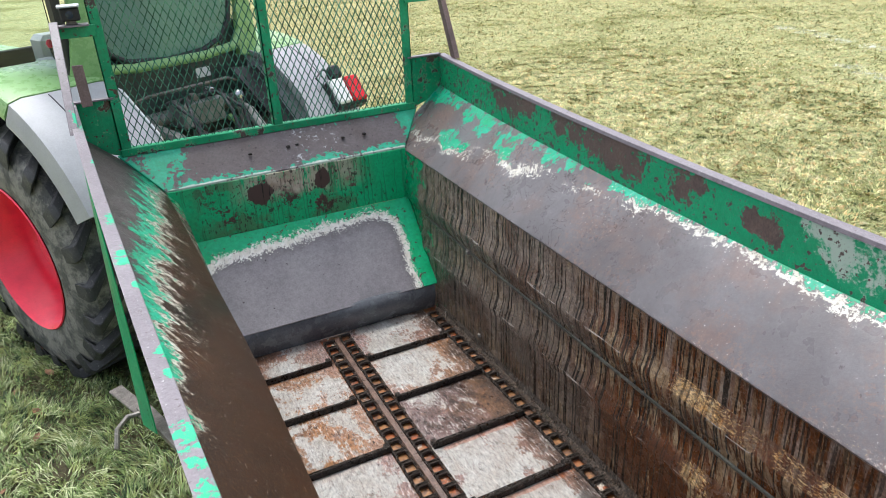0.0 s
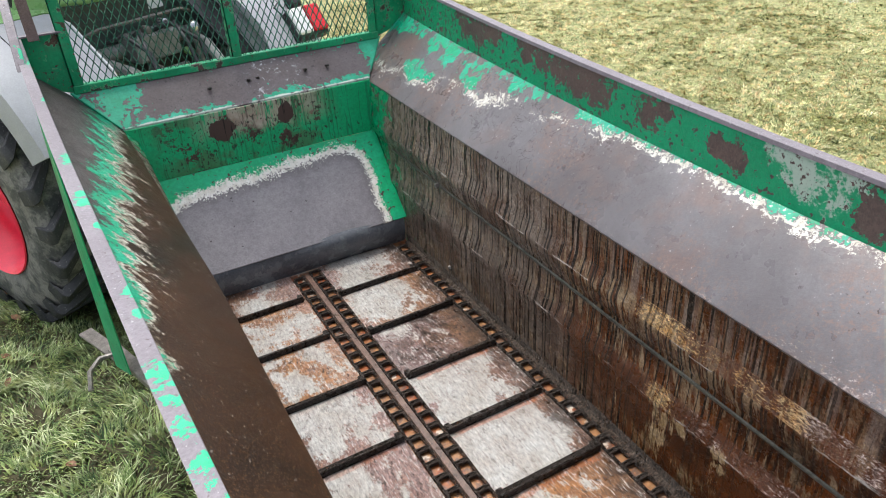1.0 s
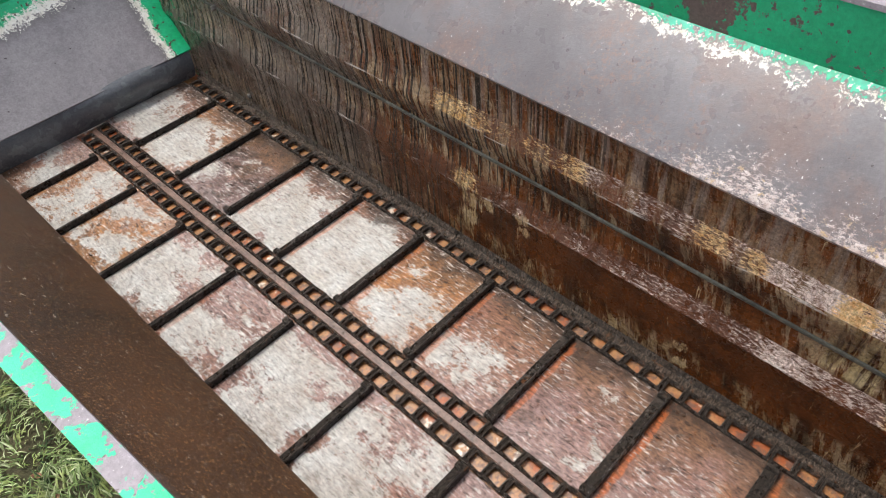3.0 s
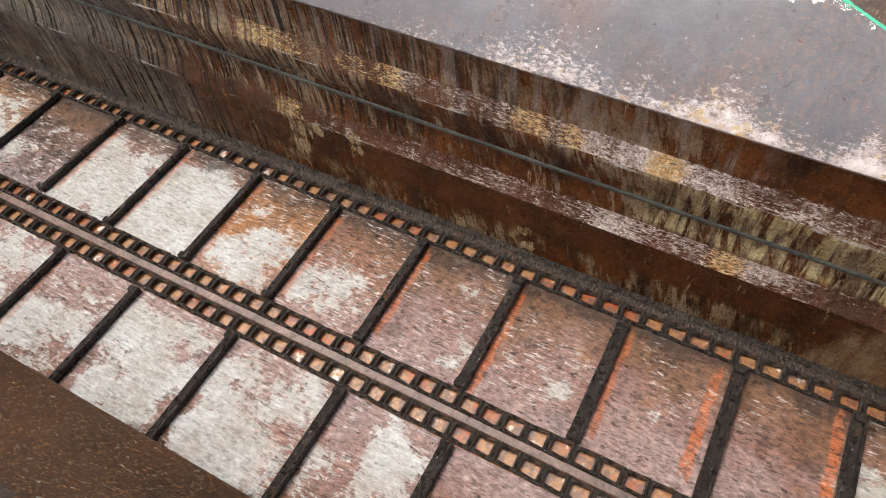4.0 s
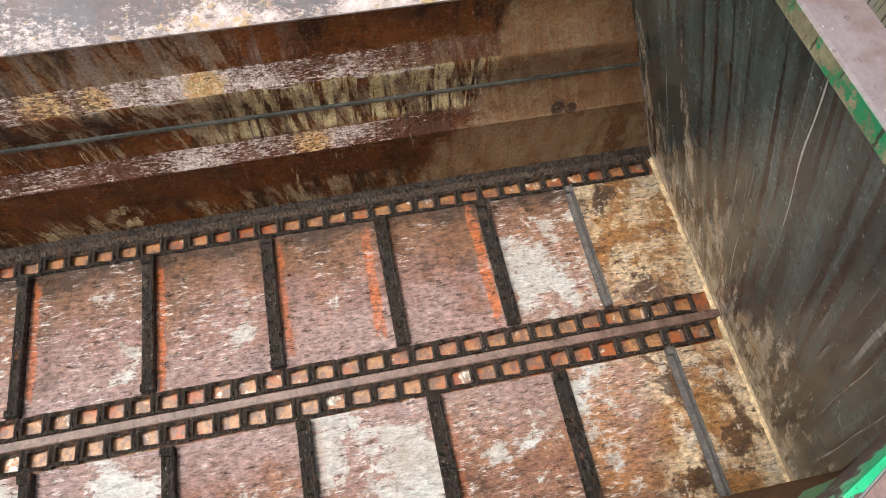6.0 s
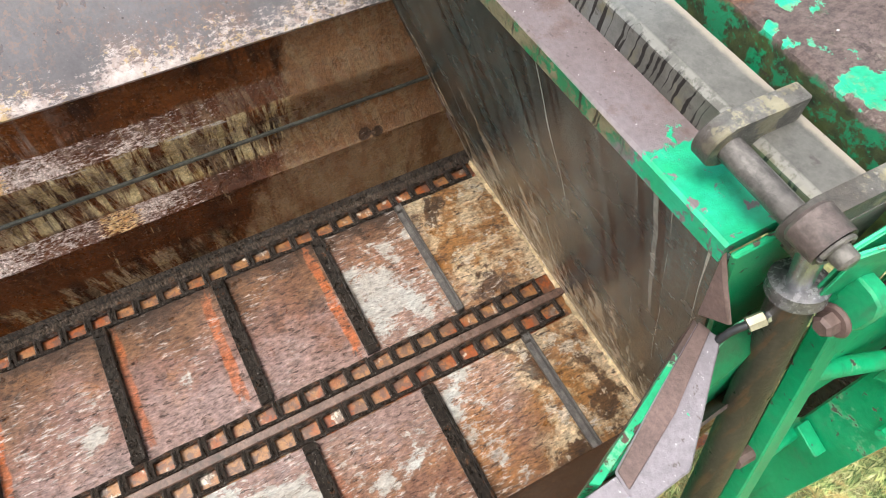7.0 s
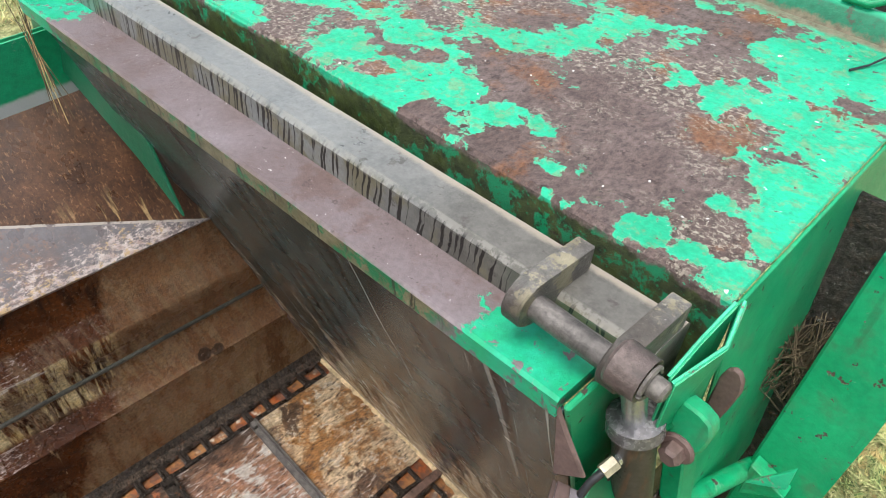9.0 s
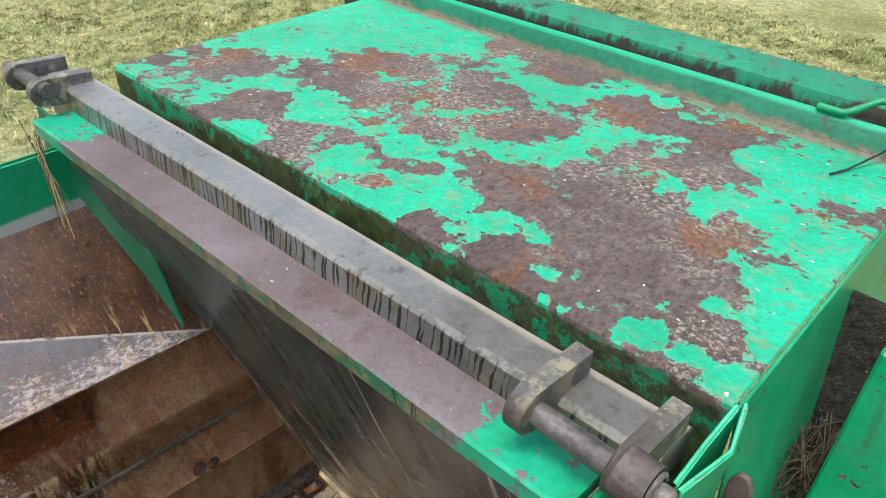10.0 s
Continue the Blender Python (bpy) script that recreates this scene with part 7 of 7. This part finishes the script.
M_TYRE = tyre_material("muddy_tyre", (0.060, 0.061, 0.065), (0.235, 0.225, 0.21), 0.75)
M_LUGS = tyre_material("tyre_lug_rubber", (0.026, 0.027, 0.030), (0.17, 0.165, 0.155), 0.30)
for s in (-1, 1):
    cx = 0.93 * s
    part("wheel_hub", lathe([(-0.06, 0.16), (-0.05, 0.1), (0.03, 0.1), (0.02, 0.16)], (cx, 0, 0.9), sides=24), M_RIM, tractor)
    prof = [(-0.22, 0.52), (-0.262, 0.540), (-0.275, 0.60), (-0.275, 0.72), (-0.255, 0.83), (-0.215, 0.888), (0, 0.905), (0.27, 0.888), (0.31, 0.83), (0.33, 0.72), (0.33, 0.60), (0.31, 0.540), (0.26, 0.52)]
    bm = lathe([(-s * a, r) for a, r in prof], (cx, 0, 0.9), sides=72, caps=False)
    tyre = part("tyre", bm, M_TYRE, tractor, "black tyre with deep lugs and dried mud")
    for sd in (-1, 1):
        r0, r1 = 0.878, 0.955
        stretch = 1.0 if sd == s else 1.19
        pts = []
        for u, da, w in ((0.0, 0.30, 0.034), (0.14, 0.13, 0.038), (0.255, 0.0, 0.050), (0.282, -0.012, 0.056)):
            aa = da
            lo, hi = (r0, r1) if u < 0.27 else (0.78, 0.915)
            pts.append([(sd * u * stretch, -math.cos(aa + q / r1) * r, math.sin(aa + q / r1) * r) for q, r in ((-w - 0.008, lo), (w + 0.008, lo), (w, hi), (-w, hi))])
        first = part("tread_lug", bevel(loft(pts), 0.006), M_LUGS, tyre)
        first.matrix_basis = pose(cx, 0, 0.9)
        for k in range(1, 21):
            lug = new("tread_lug", first.data)
            lug.parent = tyre
            lug.matrix_basis = pose(cx, 0, 0.9, 360 * k / 21 + (360 / 42 if sd > 0 else 0))
        if sd > 0:
            first.matrix_basis = pose(cx, 0, 0.9, 360 / 42)
    o = s
    part("rim", lathe([(cx + o * 0.272, 0.548), (cx + o * 0.280, 0.540), (cx + o * 0.262, 0.522), (cx + o * 0.240, 0.500), (cx + o * 0.205, 0.492), (cx + o * 0.195, 0.478), (cx + o * 0.130, 0.470), (cx + o * 0.115, 0.452), (cx + o * 0.02, 0.445), (cx - o * 0.06, 0.42), (cx - o * 0.12, 0.30), (cx - o * 0.12, 0.16)], (0, 0, 0.9), sides=64, caps=False), M_RIM, tractor, "glossy red rim", True)
    # fender: an arched shell, lime on top, grey towards the rear
    x0, x1 = (-0.50, -1.175) if s < 0 else (0.72, 1.30)
    k = 0.05 if s < 0 else 0.0
    for lo, hi, mat, nm in ((26, 67, M_GREYP, "grey lower fender"), (67.6, 125, M_LIME, "lime upper fender")):
        rings = []
        for q in steps(lo, hi, 10):
            a = radians(q)
            ring = []
            skirt = 0.030 if s < 0 and hi < 68 else 0.0
            for x, r in ((x0, 1.16), (x0, 1.19), (x0 + (x1 - x0) * 0.12, 1.205), (x0 + (x1 - x0) * 0.85, 1.205), (x0 + (x1 - x0) * 0.96, 1.18), (x1, 1.10 - skirt), (x1, 1.07 - skirt), (x0 + (x1 - x0) * 0.94, 1.15 - skirt), (x0 + (x1 - x0) * 0.85, 1.18)):
                ring.append((x, -math.cos(a) * (r + k), 0.9 + math.sin(a) * (r + k)))
            rings.append(ring)
        fender = part("fender", loft(rings), mat, tractor, nm, False)
    part("fender_seam", tube([(x0 + (x1 - x0) * 0.62, -math.cos(radians(q)) * (1.206 + k), 0.9 + math.sin(radians(q)) * (1.206 + k)) for q in steps(30, 66, 10)], 0.004, 6), M_BLACK, tractor)
    part("fender_side", slab([(x0, -1.10, 1.32), (x0, -0.95, 1.75), (x0, -0.62, 2.0), (x0, -0.2, 2.06), (x0, -0.35, 1.45)], (0.012 * s, 0, 0)), M_WHITE if s < 0 else M_GREYP, tractor)

# tail light on the fender
light = part("tail_light", box(-0.09, 0.10, -0.03, 0.03, -0.075, 0.085, 0.01), M_BLACK, tractor)
light.matrix_basis = pose(1.14, -1.0, 1.650, -38, 0, -10) @ Matrix.Scale(1.55, 4)
part("white_lens", box(-0.085, 0.004, -0.045, 0.0, -0.06, 0.08, 0.008), plain("white_lens", (0.75, 0.76, 0.75), 0.2, 0, 0.05), light, "white reflector")
part("red_lens", box(0.008, 0.095, -0.048, 0.0, -0.06, 0.08, 0.008), plain("red_lens", (0.62, 0.02, 0.03), 0.2, 0, 0.08), light, "red lens")
part("work_lamp", box(-0.03, 0.04, -0.02, 0.04, 0.10, 0.17, 0.012), M_BLACK, light)
part("lamp_stalk", tube([(-0.09, 0.0, 0.06), (-0.12, 0, 0.12), (-0.06, 0, 0.16), (0.0, 0, 0.13)], 0.006, 6), M_BLACK, light)

# cab
M_GLASS = Nodes("tinted_glass")
b = M_GLASS.bsdf.inputs
b["Base Color"].default_value, b["Roughness"].default_value, b["Transmission Weight"].default_value = (0.20, 0.38, 0.34, 1), 0.03, 0.45
M_GLASS = M_GLASS.mat
M_CLEAR = Nodes("clear_glass")
b = M_CLEAR.bsdf.inputs
b["Base Color"].default_value, b["Roughness"].default_value, b["Transmission Weight"].default_value, b["IOR"].default_value = (0.85, 0.95, 0.92, 1), 0.0, 1.0, 1.15
M_CLEAR = M_CLEAR.mat
win = [(-0.46, 2.95), (-0.46, 2.30), (-0.42, 2.19), (-0.30, 2.12), (0.0, 2.085), (0.30, 2.10), (0.46, 2.16), (0.57, 2.28), (0.62, 2.5), (0.62, 2.95)]
pane = part("rear_window", slab([(x, -0.40, z) for x, z in win], (0, 0.008, 0), 0), M_GLASS, tractor, "tinted rear window")
pane.visible_shadow = False
part("window_seal", tube([(x, -0.405, z) for x, z in win], 0.020, 8), M_BLACK, tractor, "black rubber seal")
part("cab_wall", slab([(-0.62, -0.36, 1.55), (0.74, -0.36, 1.55), (0.74, -0.36, 2.2), (0.62, -0.36, 2.3), (0.5, -0.36, 2.1), (0.0, -0.36, 2.03), (-0.44, -0.36, 2.12), (-0.56, -0.36, 2.25), (-0.62, -0.36, 2.2)], (0, 0.03, 0)), plain("cab_back", (0.045, 0.06, 0.052), 0.4, 0, 0.5, 6, 40, 0.2), tractor)
part("cab_bar", tube([(-0.50, -0.46, 2.11), (-0.3, -0.48, 2.085), (0.25, -0.48, 2.075), (0.55, -0.46, 2.10), (0.66, -0.42, 2.2)], 0.033, 12), M_LIME, tractor, "lime cross tube", True)
part("cab_corner", slab([(0.60, -0.44, 2.02), (0.78, -0.40, 1.98), (0.86, -0.36, 2.1), (0.80, -0.38, 2.6), (0.68, -0.42, 2.95), (0.60, -0.42, 2.95), (0.66, -0.43, 2.4)], (0, 0.05, 0), 0.008), M_LIME, tractor)
part("cab_corner", slab([(-0.50, -0.44, 2.05), (-0.62, -0.42, 1.95), (-0.70, -0.38, 2.06), (-0.60, -0.40, 2.5), (-0.56, -0.40, 2.95), (-0.50, -0.42, 2.95)], (0, 0.05, 0), 0.008), M_LIME, tractor)
for x, y in ((-0.80, 0.55), (-0.66, -0.33)):
    part("cab_pillar", box(x - 0.03, x + 0.03, y - 0.04, y + 0.04, 1.9, 2.95, 0.01), M_BLACK, tractor)
side = part("side_window", slab([(-0.69, -0.28, 2.12), (-0.79, 0.5, 2.05), (-0.79, 0.5, 2.95), (-0.69, -0.28, 2.95)], (-0.006, 0, 0), 0), M_CLEAR, tractor, "clear side window")
side.visible_shadow = False
part("cab_floor", box(-0.72, 0.72, -0.34, 1.2, 1.4, 1.6, 0.02), M_BLACK, tractor)
part("cab_roof", box(-0.8, 0.8, -0.45, 1.2, 2.96, 3.1, 0.04), M_LIME, tractor)
part("cab_front", box(-0.72, 0.72, 1.2, 1.24, 1.4, 2.1, 0.01), M_BLACK, tractor)
seat = part("driver_seat", box(-0.22, 0.26, 0.1, 0.6, 1.9, 2.05, 0.05), M_BLACK, tractor, "dark driver seat")
part("backrest", box(-0.2, 0.24, 0.05, 0.18, 2.05, 2.7, 0.05), M_BLACK, seat)
part("bonnet", box(-0.42, 0.42, 1.25, 3.3, 1.1, 1.9, 0.08), M_LIME, tractor)
part("transmission", box(-0.30, 0.30, -0.45, 2.6, 0.6, 1.35, 0.05), M_BLACK, tractor)
part("axle_housing", tube([(-0.8, 0, 0.9), (0.8, 0, 0.9)], 0.13, 16), M_BLACK, tractor)
part("front_wheel", lathe([(-0.2, 0.3), (-0.2, 0.58), (0.2, 0.58), (0.2, 0.3)], (-0.85, 2.6, 0.58), sides=32), M_TYRE, tractor)
part("front_wheel", lathe([(-0.2, 0.3), (-0.2, 0.58), (0.2, 0.58), (0.2, 0.3)], (0.85, 2.6, 0.58), sides=32), M_TYRE, tractor)

# linkage behind the cab
M_GREASE = plain("greasy_iron", (0.23, 0.235, 0.22), 0.5, 0.2, 0.5, 10, 80, 0.4)
part("valve_block", box(-0.10, 0.26, -0.62, -0.40, 1.62, 1.80, 0.015), M_GREASE, tractor)
part("blank_plate", box(0.15, 0.27, -0.50, -0.49, 1.93, 2.0, 0.003), M_WHITE, tractor, "small white plate")
part("lift_arm", tube([(-0.36, -0.42, 1.72), (-0.25, -0.75, 1.62), (-0.22, -0.95, 1.50)], 0.04, 10), M_GREASE, tractor)
part("lift_arm", tube([(0.42, -0.42, 1.72), (0.40, -0.72, 1.66), (0.38, -0.9, 1.50)], 0.04, 10), M_GREASE, tractor)
part("link_ball", lathe([(-0.045, 0.01), (-0.03, 0.035), (0, 0.045), (0.03, 0.035), (0.045, 0.01)], (0.36, -0.66, 1.78), "Z", 16), M_CHROME, tractor, "pale steel ball", True)
part("lift_rod", tube([(0.36, -0.66, 1.76), (0.34, -0.72, 1.4), (0.32, -0.8, 0.9)], 0.028, 10), M_STEEL, tractor)
part("lift_rod", tube([(-0.22, -0.93, 1.52), (-0.24, -0.9, 0.8)], 0.028, 10), M_GREASE, tractor)
part("top_link", tube([(0.02, -0.55, 1.58), (0.03, -0.95, 1.50)], 0.03, 10), M_STEEL, tractor)
part("cross_shaft", tube([(-0.48, -0.44, 1.70), (0.50, -0.44, 1.70)], 0.05, 12), M_GREASE, tractor)
for i, (x, z) in enumerate(((-0.28, 1.50), (-0.12, 1.46), (0.1, 1.52), (0.22, 1.44))):
    part("hydraulic_coupling", tube([(x, -0.42, z), (x, -0.62, z - 0.01)], 0.028, 10), M_STEEL if i % 2 else M_GREASE, tractor)
    part("hydraulic_hose", tube([(x, -0.62, z), (x + 0.05, -0.82, z - 0.05), (x * 0.5, -1.1, z - 0.3), (0.2, -1.25, 0.75)], 0.013, 6), M_BLACK, tractor, smooth=True)
part("rear_guard", slab([(0.46, -0.50, 1.95), (0.70, -0.48, 1.92), (0.86, -1.02, 1.32), (0.60, -1.04, 1.30)], (0, 0.012, 0.0)), M_BLACK, tractor)
b = slab([(-0.92, -1.12, 1.42), (-0.80, -1.12, 1.34), (-0.84, -1.12, 1.29), (-0.96, -1.12, 1.37)], (0, 0.008, 0))
part("fender_bracket", slab([(-0.80, -1.12, 1.30), (-0.66, -1.12, 1.26), (-0.68, -1.12, 1.20), (-0.82, -1.12, 1.26)], (0, 0.008, 0), bm=b), M_STEEL, tractor)

# hoses, levers and small fittings between the lift arms
for i, (x, z, m) in enumerate(((-0.34, 1.62, M_LIME), (-0.18, 1.58, M_RIM), (0.0, 1.84, M_STEEL), (0.14, 1.86, M_CHROME), (0.30, 1.62, M_LIME))):
    part("coupling_cap", lathe([(-0.66, 0.020), (-0.655, 0.027), (-0.60, 0.027)], (x, 0, z), "Y", 12), m, tractor)
for x, sway in ((-0.26, 0.10), (-0.06, -0.12), (0.08, 0.16), (0.20, -0.06)):
    part("hydraulic_hose", tube([(x, -0.55, 1.80), (x + sway * 0.4, -0.70, 1.86), (x + sway, -0.86, 1.74), (x + sway * 0.8, -1.0, 1.35), (0.12, -1.2, 0.8)], 0.014, 8), M_BLACK, tractor, smooth=True)
part("hitch_frame", slab([(-0.30, -0.66, 1.40), (0.30, -0.66, 1.40), (0.26, -0.66, 1.56), (-0.26, -0.66, 1.56)], (0, 0.03, 0), 0.006), M_GREASE, tractor)
part("grab_bar", tube([(-0.44, -0.52, 1.86), (-0.30, -0.56, 1.90), (0.36, -0.56, 1.90), (0.46, -0.52, 1.86)], 0.012, 8), M_STEEL, tractor, smooth=True)

# controls seen through the side window
wheel_rim = part("steering_wheel", tube([(0.02 + 0.19 * math.cos(a), 0.82 - 0.07 * math.sin(a), 2.22 + 0.17 * math.sin(a)) for a in (k * math.pi / 12 for k in range(25))], 0.016, 8), M_BLACK, tractor, "black steering wheel", True)
part("spoke", tube([(-0.16, 0.82, 2.22), (0.20, 0.82, 2.22)], 0.014, 6), M_BLACK, wheel_rim)
part("dashboard", box(-0.22, 0.26, 0.92, 1.16, 1.95, 2.20, 0.04), M_GREYP, tractor, "grey dashboard")
part("control_lever", tube([(-0.36, 0.42, 1.95), (-0.38, 0.46, 2.18)], 0.012, 8), M_BLACK, tractor)
part("lever_knob", lathe([(-0.03, 0.012), (0.0, 0.026), (0.03, 0.012)], (-0.38, 0.46, 2.20), "Z", 12), M_RIM, tractor, "orange-red lever knob", True)
part("armrest", box(-0.46, -0.32, 0.15, 0.62, 2.02, 2.09, 0.02), M_GREYP, tractor)
